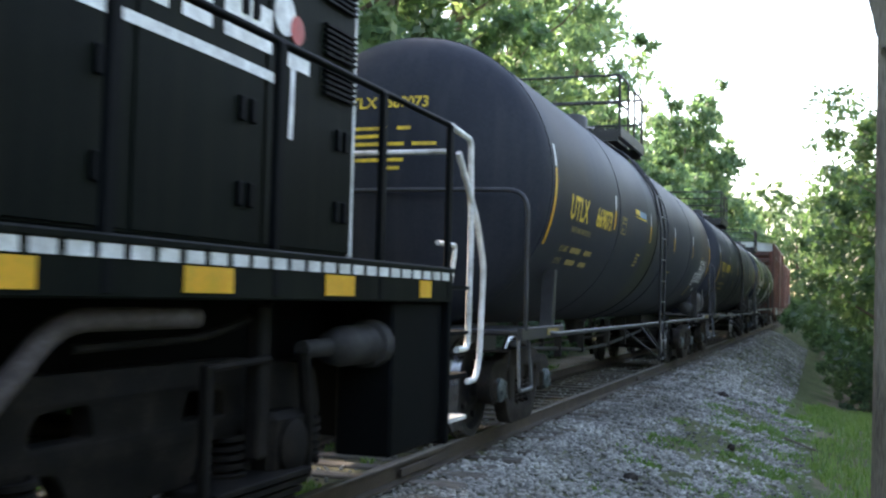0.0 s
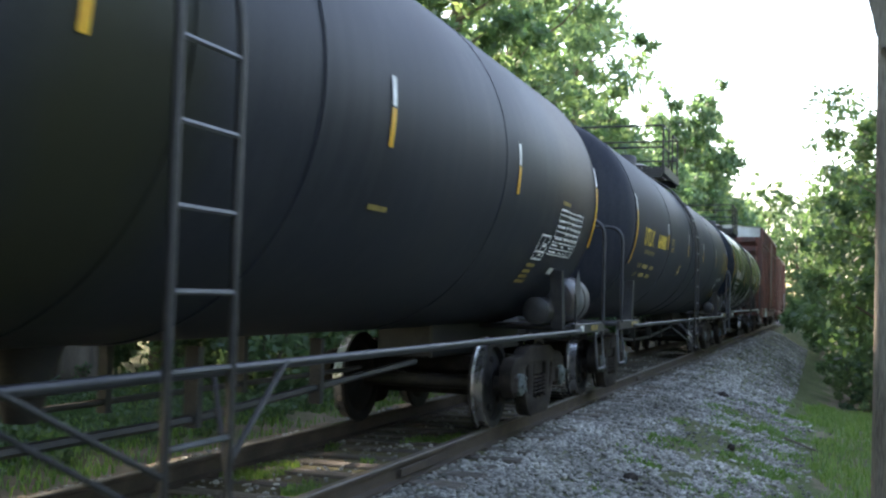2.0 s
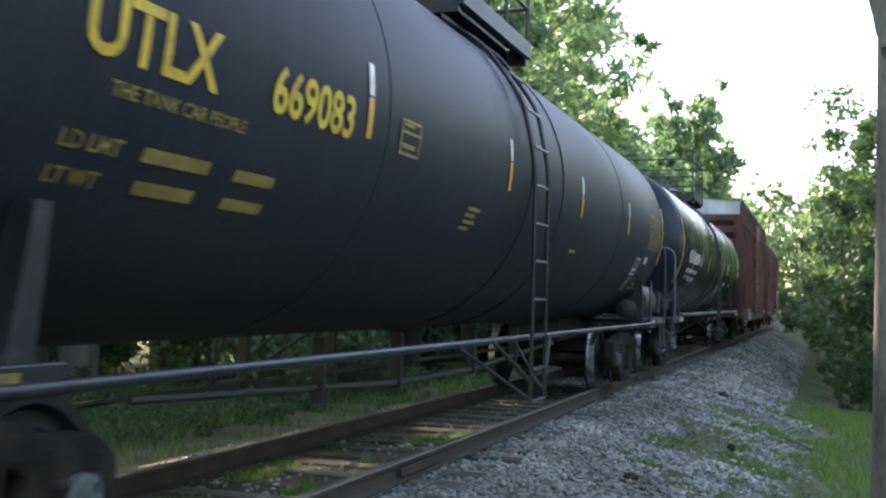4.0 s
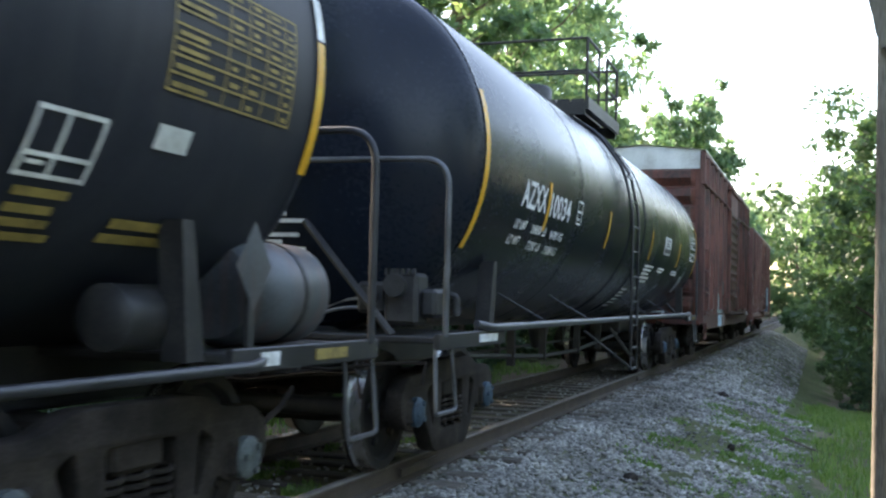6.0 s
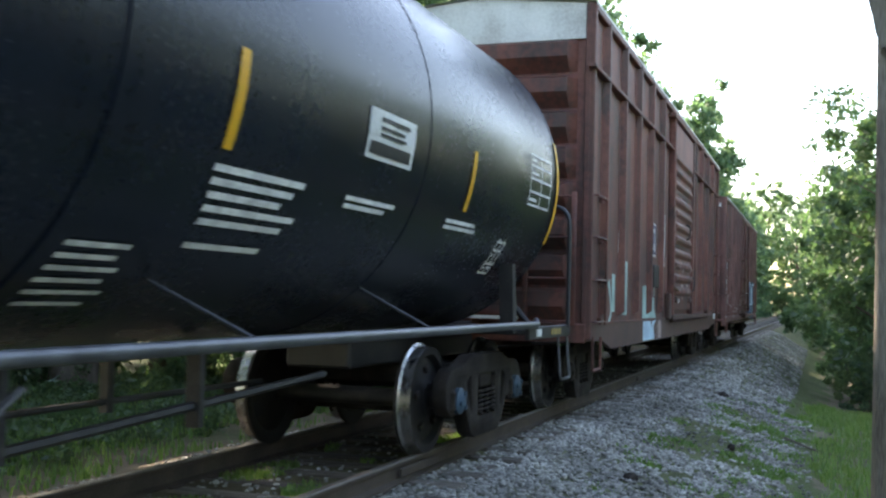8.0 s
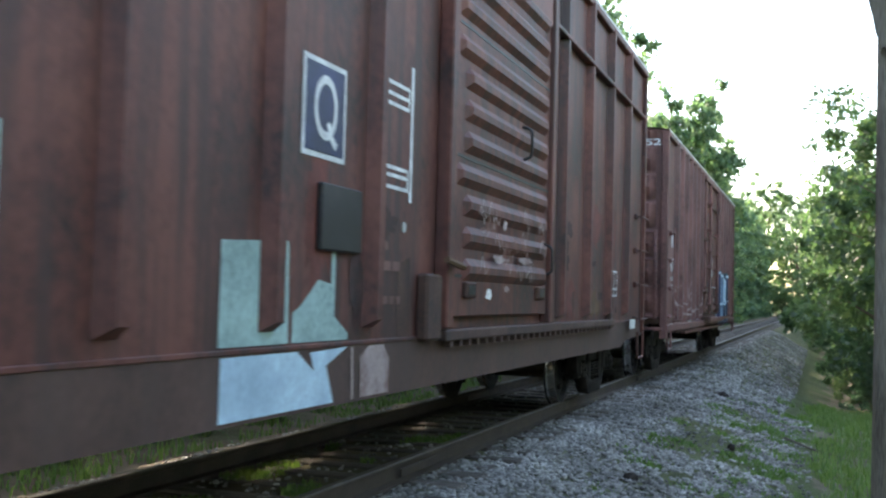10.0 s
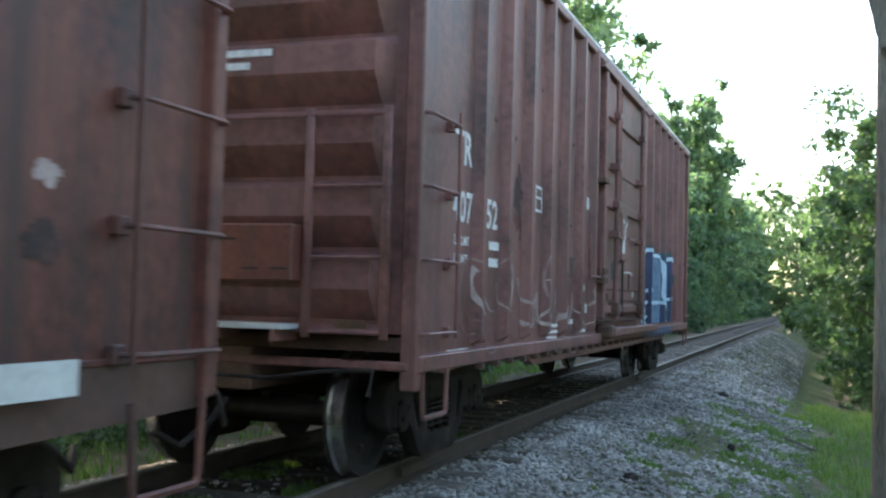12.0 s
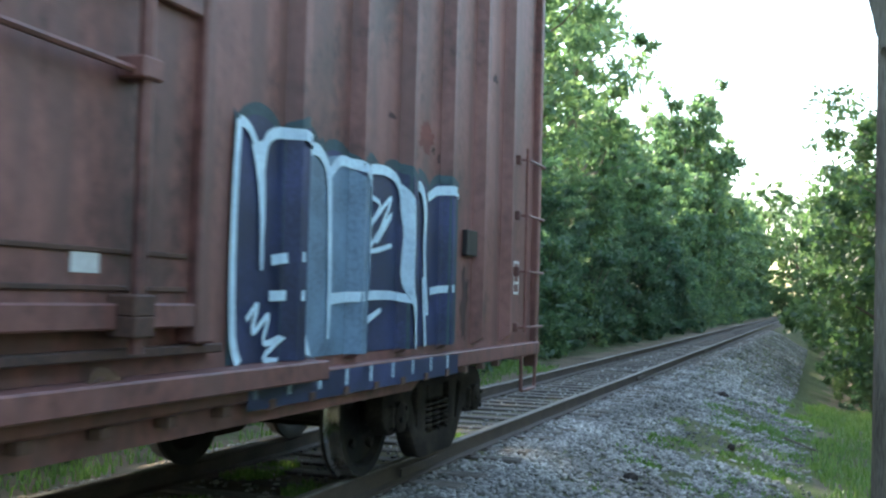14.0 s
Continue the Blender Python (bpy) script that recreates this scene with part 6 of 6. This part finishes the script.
    def over(out):
        """Paint lies on the sheet and climbs over each post."""
        def place(a, u):
            d = min(abs(y0 + a - c) for c in centres)
            x = 1.42 + 0.085 * max(0.0, min(1.0, (0.088 - d) / 0.045)) if zb + u > 0.99 else 1.42 + 0.08
            return Vector((x + out, y0 + a, zb + u * 1.04))
        return place
    pl = over(0.007)

    def crest(a):
        """The scalloped upper edge of the letters, lower towards the trailing end."""
        return 1.10 + 0.10 * abs(math.sin(a * 2 * math.pi / 0.86)) ** 0.6 + (0.05 if a < 0.9 else 0.0)

    def field(bm, place, a0, a1, lo, drop, na):
        g = [[bm.verts.new(place(a, lo + (crest(a) - drop - lo) * j / 12)) for j in range(13)] for a in (a0 + (a1 - a0) * i / na for i in range(na + 1))]
        for p, q in zip(g, g[1:]):
            for j in range(12):
                bm.faces.new((p[j], q[j], q[j + 1], p[j + 1]))
        return bm
    part("sprayed_halo", field(B(), over(0.005), -0.03, L + 0.04, 0.1, -0.06, 150), M_HALO, car, "dark teal overspray round the letters")
    bm = field(B(), pl, 0, L, 0.1, 0.0, 150)
    patch(bm, lambda a, u: Vector((1.501, y0 + a, u)), 0.05, L - 0.1, 0.79, 0.93, 30, 2)
    part("sprayed_letters", bm, M_DARK_BLUE, car, "dark blue sprayed letter field")
    bm = B()
    pl2 = over(0.012)
    field(bm, pl2, 0.68, 1.40, 0.1, 0.03, 40)
    part("sprayed_fill", bm, M_STEEL_BLUE, car, "steel blue sprayed fill")
    bm = B()
    pl3 = over(0.02)
    for w0, w1, pts in ((0.05, 0.06, [(0.0, 1.2), (-0.02, 0.89), (-0.02, 0.52), (0.0, 0.22), (0.06, 0.1)]), (0.05, 0.03, [(0.0, 1.2), (0.11, 1.16), (0.22, 1.0), (0.24, 0.74), (0.25, 0.53)]), (0.12, 0.03, [(0.17, 1.12), (0.22, 0.95), (0.25, 0.7)]),
                        (0.06, 0.05, [(0.22, 1.0), (0.27, 1.15), (0.44, 1.2), (0.61, 1.17), (0.67, 1.0), (0.67, 0.77), (0.67, 0.57)]), (0.07, 0.04, [(0.66, 1.14), (0.82, 1.17), (0.96, 1.06), (0.99, 0.79), (1.01, 0.43), (1.0, 0.19)]),
                        (0.06, 0.05, [(0.97, 1.06), (1.11, 1.15), (1.3, 1.13), (1.39, 1.0), (1.38, 0.65), (1.42, 0.31), (1.41, 0.1)]), (0.06, 0.06, [(1.42, 1.14), (1.77, 1.17), (2.0, 1.1), (2.06, 0.86), (2.06, 0.51), (2.14, 0.3), (2.16, 0.1)]),
                        (0.08, 0.04, [(2.18, 1.05), (2.36, 1.14), (2.48, 1.0), (2.48, 0.7), (2.56, 0.3)]), (0.06, 0.08, [(2.52, 1.08), (2.75, 1.15), (2.97, 1.12), (3.03, 0.85), (3.06, 0.4), (3.03, 0.1)]),
                        (0.05, 0.05, [(0.33, 0.41), (0.68, 0.42)]), (0.06, 0.05, [(1.02, 0.4), (1.4, 0.42), (2.01, 0.42), (2.22, 0.32)]), (0.05, 0.03, [(1.49, 0.27), (1.74, 0.34)]), (0.05, 0.05, [(2.6, 0.46), (3.05, 0.5)]), (0.05, 0.05, [(0.34, 0.58), (0.67, 0.62)]),
                        (0.04, 0.05, [(0.66, 0.3), (0.78, 0.1)]), (0.04, 0.04, [(2.46, 0.55), (2.54, 0.1)]), (0.03, 0.03, [(1.48, 1.0), (1.69, 0.96), (1.53, 0.82), (1.87, 1.02), (1.63, 0.73), (1.88, 0.92), (1.54, 0.69), (1.89, 0.73)]),
                        (0.03, 0.03, [(0.12, 0.3), (0.22, 0.37), (0.18, 0.24), (0.33, 0.32), (0.29, 0.19), (0.46, 0.21), (0.29, 0.12), (0.44, 0.1)])):
        stroke(bm, pl3, pts, w0, w1)
    part("sprayed_outline", bm, M_PALE_BLUE, car, "pale blue sprayed letter outlines")
    part("route_card_board", box(B(), (1.42, 5.38, 1.66), (1.47, 5.62, 1.86), 0.008), M_BLACK, car, "small black route card board")
    part("weathered_patch", blotch(5.45, 1.3, 0.11, 0.34, 41), M_SOOT, car, "dark smear below the card board")
    part("weathered_patch", blotch(4.55, 2.42, 0.16, 0.14, 42), M_RED_DUST, car, "orange-red worn patch")
    part("weathered_patch", blotch(-4.95, 2.3, 0.16, 0.3, 43), M_SOOT, car, "dark worn patch")
    part("weathered_patch", blotch(-4.95, 2.02, 0.15, 0.09, 44), M_RED_DUST, car, "orange-red worn patch")
    for k in range(34):
        y, z = (-6.2 + 4.3 * rng.random()) if k % 2 else (2.0 + 4.6 * rng.random()), 1.5 + 2.4 * rng.random()
        if k % 2 or z > 2.3:
            part("paint_scuff", blotch(y, z, 0.03 + 0.06 * rng.random(), 0.02 + 0.03 * rng.random(), 50 + k), M_SOOT if k % 3 else M_RUST, car, "small dark scuff in the paint")
    for k in range(9):
        part("paint_tick", patch(B(), lambda a, u: Vector((1.5005 + 0.0005, 2.1 + a, u)), 0.05 + 0.34 * k, 0.09 + 0.34 * k, 0.84, 0.93, 1, 1), M_PALE_BLUE, car)
    part("sprayed_tag", stroke(B(), lambda a, u: Vector((1.512, a, u)), [(0.9, 0.9), (1.0, 1.04), (1.16, 0.96), (0.92, 0.94), (1.08, 1.01), (1.0, 0.9)], 0.035), M_OCHRE, car, "ochre sprayed scribble")
    ring = [(0.055 * math.cos(k * math.pi / 6), 0.075 * math.sin(k * math.pi / 6)) for k in range(13)]
    part("emblem_ring", stroke(B(), on(-0.04, 2.25, 0.12), ring, 0.025), M_WHITE_INK, car, "small white ring mark")
    part("sprayed_tag", stroke(B(), on(-0.7, 1.62, 0.066), [(0, 0.05), (0.05, 0.2), (0.16, 0.16), (0.13, 0.02), (0.02, 0.04), (0.1, 0.12)], 0.07), M_HALO, car, "dark teal sprayed blot")
    for y, z, w in ((-1.85, 1.40, 0.28), (-1.86, 1.18, 0.24)):
        part("notice_plate", patch(B(), on(y, z, 0.006), 0, w * 0.6, 0, 0.16, 1, 1), M_FADED_YELLOW, car, "small faded yellow notice")
    part("notice_plate", patch(B(), on(-2.0, 2.40, 0.006), 0, 0.2, 0, 0.14, 1, 1), M_WHITE_INK, car)
    # wide, pale, half-washed loops of spray along the lower side, running over the posts
    posts = [-6.17 + (6.17 - 1.78) * i / 6 for i in range(7)]

    def washed(a, u):
        d = min(abs(a - c) for c in posts)
        return Vector((1.427 + (0.085 * max(0.0, min(1.0, (0.088 - d) / 0.045)) if u > 0.99 else 0.075 if u < 0.95 else 0.0), a, u))
    for i in range(28):
        y, z, r = -6.45 + 4.5 * i / 27 + 0.1 * rng.random(), 1.22 + 0.22 * rng.random(), 0.09 + 0.15 * rng.random()
        a0, turn = rng.random() * 6.3, 1.5 + 3.0 * rng.random()
        pts = [(y + r * 0.75 * math.cos(a0 + turn * k / 7) + 0.03 * k, z + r * 1.25 * math.sin(a0 + turn * k / 7)) for k in range(8)]
        part("sprayed_tag", stroke(B(), washed, pts, 0.022 + 0.05 * rng.random(), 0.012), M_PALE_DUST if i % 4 else M_FADED_RED, car, "faded sprayed scribble")
    for y, z, ry, rz, a0, a1 in ((-3.75, 1.55, 0.3, 0.45, 2.6, 5.6), (-3.3, 1.6, 0.32, 0.4, 3.4, 6.2), (-2.6, 1.45, 0.25, 0.45, 1.8, 5.2), (-3.55, 1.0, 0.28, 0.2, 3.3, 6.1), (-2.9, 1.0, 0.24, 0.22, 3.2, 6.2), (-2.2, 1.1, 0.2, 0.4, 2.0, 5.0), (-5.3, 1.4, 0.3, 0.35, 0.3, 3.0), (-6.3, 1.35, 0.22, 0.3, 1.0, 5.0), (-5.9, 1.2, 0.3, 0.3, 3.0, 6.0)):
        part("sprayed_tag", stroke(B(), washed, [(y + ry * math.cos(a0 + (a1 - a0) * k / 9), z + rz * math.sin(a0 + (a1 - a0) * k / 9)) for k in range(10)], 0.02, 0.010), M_WASHED, car, "thin pale loop of washed-out spray")
    for dy, dz in ((0, 0), (0.12, 0.03), (0.22, -0.02), (0.32, 0.04)):
        part("sprayed_tag", stroke(B(), washed, [(-4.62 + dy, 1.02 + dz), (-4.66 + dy, 1.2 + dz), (-4.55 + dy, 1.36 + dz), (-4.5 + dy, 1.15 + dz)], 0.03), M_PALE_DUST, car, "faded sprayed scribble")
    for y, z, w in ((-3.9, 1.95, 0.16), (-4.95, 2.55, 0.2), (-4.9, 2.2, 0.12)):
        part("sprayed_tag", stroke(B(), washed, [(y, z), (y + 0.02, z - 0.12), (y + 0.05, z - 0.2), (y + 0.03, z - 0.34)], 0.07, 0.03), M_RUST, car, "dark rust patch")


# ---- locomotive ----
def locomotive():
    lo = root("locomotive", "dark green diesel locomotive with white-edged handrails", "locomotive")
    r0 = 7.34
    part("hood", box(B(), (-0.92, r0 - 13.2, 1.55), (0.92, r0 - 0.66, 4.35), 0.06), M_LOCO, lo, "dirty dark green engine hood", 30)
    part("cab", box(B(), (-1.5, r0 - 16.0, 1.55), (1.5, r0 - 13.2, 4.6), 0.08), M_LOCO_BLUE, lo)
    part("walkway", box(B(), (-1.47, r0 - 16.8, 1.515), (1.47, r0, 1.555), 0.01), M_LOCO, lo)
    for s in (-1, 1):
        part("frame_sill", box(B(), (min(s * 1.40, s * 1.455), r0 - 16.8, 1.305), (max(s * 1.40, s * 1.455), r0, 1.515), 0.01), M_LOCO, lo, "dark walkway edge sill")
        if s > 0:
            k = 0
            y = r0 - 0.08
            while y > r0 - 8:
                part("white_edge_block", box(B(), (1.456, y - 0.17, 1.46), (1.461, y - 0.03, 1.545)), M_WHITE, lo)
                y -= 0.19
            for y in (r0 - 0.58, r0 - 1.86, r0 - 2.02, r0 - 3.2, r0 - 3.38, r0 - 4.5):
                part("yellow_marker", box(B(), (1.456, y - 0.11, 1.335), (1.461, y + 0.11, 1.45)), M_YELLOW, lo)
        # handrail with stanchions
        bm = B()
        tube(bm, rounded([(s * 1.43, r0 - 12, 2.6), (s * 1.43, r0 - 1.3, 2.6), (s * 1.43, r0 - 0.1, 2.6), (s * 1.43, r0 + 0.3, 2.57)], 0.1), 0.022, 7)
        part("handrail", bm, M_LOCO_BLUE, lo, "", 60)
        for y in (r0 - 0.1, r0 - 1.35, r0 - 2.68, r0 - 4.0, r0 - 5.3, r0 - 6.6):
            part("stanchion", box(B(), (s * 1.44 - 0.02, y - 0.035, 1.32), (s * 1.44 + 0.02, y + 0.035, 2.6), 0.008), M_LOCO_BLUE, lo)
        bm = tube(B(), rounded([(s * 1.43, r0 - 0.1, 2.6), (s * 1.43, r0 + 0.42, 2.56), (s * 1.44, r0 + 0.44, 1.8), (s * 1.44, r0 + 0.42, 0.95), (s * 1.44, r0 + 0.15, 0.95)], 0.08), 0.024, 8)
        part("white_handrail", bm, M_WHITE, lo, "white painted corner handrail", 60)
        bm = tube(B(), rounded([(s * 1.44, r0 + 0.1, 2.42), (s * 1.45, r0 + 0.55, 1.95), (s * 1.45, r0 + 0.75, 1.6), (s * 1.45, r0 + 0.70, 0.9), (s * 1.45, r0 + 0.62, 0.70), (s * 1.45, r0 + 0.40, 0.70)], 0.1), 0.024, 8)
        part("white_handrail", bm, M_WHITE, lo, "white painted corner handrail", 60)
        for z in (0.3, 0.62, 0.94, 1.28):
            part("step", box(B(), (min(s * 1.05, s * 1.5), r0 - 0.02, z + 0.12), (max(s * 1.05, s * 1.45), r0 + 0.40, z + 0.15)), M_WHITE if z < 0.4 else M_LOCO_BLUE, lo, "" if z > 0.4 else "white-edged bottom step")
    part("white_handrail", tube(B(), rounded([(1.2, r0 + 0.35, 1.76), (1.2, r0 + 0.78, 1.76), (1.2, r0 + 0.62, 1.3), (1.2, r0 + 0.57, 0.85)], 0.06), 0.02, 8), M_WHITE, lo, "white painted step handrail", 60)
    # end plate, steps well, end rails
    part("pilot_plate", box(B(), (-1.45, r0 - 0.06, 0.28), (1.45, r0, 1.52), 0.01), M_LOCO_BLUE, lo)
    part("step_well", box(B(), (1.0, r0 - 1.0, 0.3), (1.40, r0 - 0.06, 1.31), 0.02), M_LOCO_BLUE, lo)
    part("end_rail", tube(B(), [(-1.4, r0 + 0.02, 2.42), (1.4, r0 + 0.02, 2.42)], 0.02, 7), M_WHITE, lo)
    for x in (-0.5, 0.55):
        part("end_post", tube(B(), [(x, r0 + 0.02, 1.5), (x, r0 + 0.02, 2.42)], 0.03, 7), M_RUST, lo)
    part("hood_corner_trim", tube(B(), [(0.915, r0 - 0.66, 1.6), (0.915, r0 - 0.66, 4.3)], 0.018, 6), M_WHITE, lo)
    # hood doors, latches, louvres
    for i in range(9):
        y1 = r0 - 0.70 - i * 1.25
        part("hood_door", box(B(), (0.915, y1 - 1.2, 1.62), (0.932, y1, 3.7), 0.006), M_LOCO, lo)
        bm = B()
        for z in (1.82, 2.3, 2.9):
            for d in (0.12, 0.24):
                box(bm, (0.93, y1 - d - 0.03, z), (0.955, y1 - d + 0.03, z + 0.14), 0.006)
        part("door_latch", bm, M_LOCO_BLUE, lo)
    for z0 in (2.64, 2.9, 3.25):
        for j in range(6):
            part("louvre", box(B(), (0.93, r0 - 1.19, z0 + 0.038 * j), (0.965, r0 - 0.73, z0 + 0.038 * j + 0.018)), M_LOCO_BLUE, lo)
    # painted band and lettering in plain shapes
    X = 0.936
    pl = lambda a, u: Vector((X, r0 - 6.0 + a, 2.0 + u))
    bm = B()
    stroke(bm, pl, [(0.8, 0.62), (3.3, 0.62), (4.2, 0.61)], 0.06)
    stroke(bm, pl, [(4.40, 0.78), (4.40, 0.5), (4.39, 0.28)], 0.06)
    stroke(bm, pl, [(4.33, 0.76), (4.62, 0.76)], 0.09)
    part("painted_band", bm, M_WHITE_INK, lo, "white painted band")
    for a in (2.0, 2.4, 2.8, 3.2, 3.6, 3.85):
        bm = B()
        patch(bm, pl, a, a + 0.28, 0.74, 1.0, 1, 1)
        part("letter_block", bm, M_WHITE_INK, lo, "white block of painted lettering")
    part("emblem", lathe(B(), [(0.93, 0.13), (0.938, 0.13), (0.939, 0.02)], 20, (0, r0 - 1.72, 3.02), "x"), M_WHITE_INK, lo, "round painted emblem")
    part("emblem", lathe(B(), [(0.93, 0.09), (0.941, 0.09), (0.942, 0.02)], 20, (0, r0 - 1.56, 2.96), "x"), M_RED, lo, "round painted emblem")
    # running gear
    for yc in (r0 - 3.3, r0 - 12.8):
        for s in (-1, 1):
            def outer(y0, y1, z0, z1, x0, x1, bev=0.02):
                return box(B(), (min(s * x0, s * x1), yc + y0, z0), (max(s * x0, s * x1), yc + y1, z1), bev)
            fr = part("truck_frame", cast_plate([[(-1.8, 0.62), (-1.72, 0.9), (-0.9, 0.98), (0.9, 0.98), (1.72, 0.9), (1.8, 0.62), (1.5, 0.58), (1.45, 0.34), (0.95, 0.34), (0.9, 0.6), (0.55, 0.62), (0.4, 0.42), (-0.4, 0.42), (-0.55, 0.62), (-0.9, 0.6), (-0.95, 0.34), (-1.45, 0.34), (-1.5, 0.58)],
                                                [(-0.75, 0.7), (-0.7, 0.86), (-0.35, 0.88), (-0.3, 0.7)], [(0.75, 0.7), (0.7, 0.86), (0.35, 0.88), (0.3, 0.7)]], s * 1.08, yc, 0.06), M_OILY, lo, "grimy locomotive truck frame", 35)
            for y in (-1.2, 1.2):
                part("journal_box", outer(y - 0.2, y + 0.2, 0.34, 0.7, 1.1, 1.26, 0.04), M_OILY, fr)
                part("axle_cap", lathe(B(), [(s * 1.25, 0.15), (s * 1.29, 0.15), (s * 1.31, 0.11), (s * 1.315, 0.03)], 18, (0, yc + y, 0.508), "x"), M_OILY, fr, "", 40)
                sp = B()
                for dy in (-0.42, 0.42):
                    tube(sp, [(s * 1.12 + 0.085 * math.cos(a), yc + y + dy + 0.085 * math.sin(a), 0.36 + 0.26 * a / 34.5) for a in (0.5 * i for i in range(70))], 0.02, 5)
                part("spring", sp, M_OILY, fr, "", 60)
                part("brake_shoe", slab(B(), [(yc + y + 0.56, 0.25), (yc + y + 0.66, 0.25), (yc + y + 0.60, 0.75), (yc + y + 0.50, 0.75)], s * 0.74, s * 0.86), M_OILY, fr)
            part("brake_hanger", outer(0.23, 0.29, 0.36, 1.0, 1.28, 1.33, 0.008), M_OILY, fr)
            part("brake_hanger", outer(0.78, 0.9, 0.48, 1.28, 1.2, 1.29, 0.015), M_OILY, fr)
            part("brake_lever", tube(B(), [(s * 1.3, yc + 0.28, 0.98), (s * 1.3, yc + 0.85, 1.0)], 0.022, 7), M_OILY, fr)
            part("brake_lever", tube(B(), [(s * 1.27, yc + 1.3, 1.02), (s * 1.25, yc + 1.42, 0.62), (s * 1.2, yc + 1.5, 0.3)], 0.04, 7), M_OILY, fr)
            for k in range(5):
                z = 0.58 - 0.05 * k
                part("spring_leaf", outer(0.30 + 0.02 * k, 1.28 - 0.02 * k, z - 0.22, z - 0.185, 1.06, 1.36 - 0.02 * k, 0.006), M_OILY, fr)
            part("air_pipe", tube(B(), rounded([(s * 1.3, yc - 1.6, 0.55), (s * 1.3, yc - 1.05, 0.98), (s * 1.3, yc - 0.78, 1.22), (s * 1.3, yc + 0.15, 1.22)], 0.16), 0.05, 9), M_RUST_PIPE, lo, "rusty bent air pipe", 60)
            part("air_pipe", tube(B(), rounded([(s * 1.22, yc - 0.6, 1.1), (s * 1.22, yc + 0.3, 1.12), (s * 1.22, yc + 0.7, 1.18), (s * 1.22, yc + 1.0, 1.3)], 0.1), 0.022, 7), M_OILY, lo, "", 60)
            part("brake_cylinder", lathe(B(), [(yc + 1.3, 0.05), (yc + 1.62, 0.055), (yc + 1.66, 0.1), (yc + 1.8, 0.125), (yc + 2.16, 0.125), (yc + 2.18, 0.155), (yc + 2.30, 0.155), (yc + 2.34, 0.12), (yc + 2.35, 0.04)], 20, (s * 1.26, 0, 1.03), "y"), M_OILY_PALE, lo, "dusty dark brake cylinder", 40)
        for y in (-1.2, 1.2):
            wheelset(lo, yc + y, 0.508)
    part("fuel_tank", box(B(), (-1.35, r0 - 10.4, 0.3), (1.35, r0 - 5.6, 1.16), 0.12), M_LOCO_BLUE, lo)
    part("underframe", box(B(), (-0.9, r0 - 16.5, 0.92), (0.9, r0 - 0.1, 1.5), 0.02), M_LOCO_BLUE, lo)
    coupler(lo, r0 + 0.1, 1)
    CARS.append((lo, 0.0))


M_HALO = material("dark_teal_overspray", (0.03, 0.07, 0.085), 0.6, scale=6, fine=50, bump=0.02)
M_RED_DUST = material("faded_red_spray_paint", (0.165, 0.048, 0.036), 0.7, scale=5, fine=40, bump=0.03)
M_OCHRE = material("ochre_rust_patch", (0.14, 0.078, 0.042), 0.8, scale=5, fine=40, bump=0.1)
M_PALE_DUST = material("rubbed_pale_spray_paint", (0.38, 0.29, 0.27), 0.7, scale=6, fine=30, bump=0.02, dark=(0.22, 0.12, 0.11))
M_WASHED = material("washed_out_spray_paint", (0.28, 0.18, 0.165), 0.7, scale=9, fine=30, bump=0.02, dark=(0.2, 0.09, 0.08))
M_RED = material("faded_red_paint", (0.40, 0.045, 0.04), 0.5, scale=5, fine=40, bump=0.04)


TRAVEL = (0.00, 3.46, 6.90, 10.26, 13.46, 16.62, 19.86, 23.14, 26.41, 29.66, 32.89, 36.09, 39.26, 42.44, 45.67, 48.83, 51.88, 54.91, 57.96, 61.00, 64.03, 67.03, 70.00, 73.02, 76.10, 79.11, 82.07, 85.05, 87.97)


def run(t):
    """How far the train has come at t seconds: a smooth line through its place at every half second."""
    k = min(27, int(t * 2))
    u = t * 2 - k
    b, c = TRAVEL[k], TRAVEL[k + 1]
    a = TRAVEL[k - 1] if k else 2 * b - c
    d = TRAVEL[k + 2] if k < 27 else 2 * c - b
    return b + 0.5 * u * (c - a + u * (2 * a - 5 * b + 4 * c - d + u * (3 * (b - c) + d - a)))


def motions():
    """The whole train rolls towards the lens; each wheelset turns with it."""
    for car, yc in CARS:
        walk(car, [(0.5 * i, pose(0, yc - run(0.5 * i), 0)) for i in range(29)])
    for ob, y, r in WHEELS:
        walk(ob, [(0.1 * i, pose(0, y, r, math.degrees(run(0.1 * i) / r))) for i in range(141)])


build_ground()
build_track()
build_stones()
build_plants()
build_grass()
build_verge()
locomotive()
placed_tanks()
placed_boxcars()
motions()
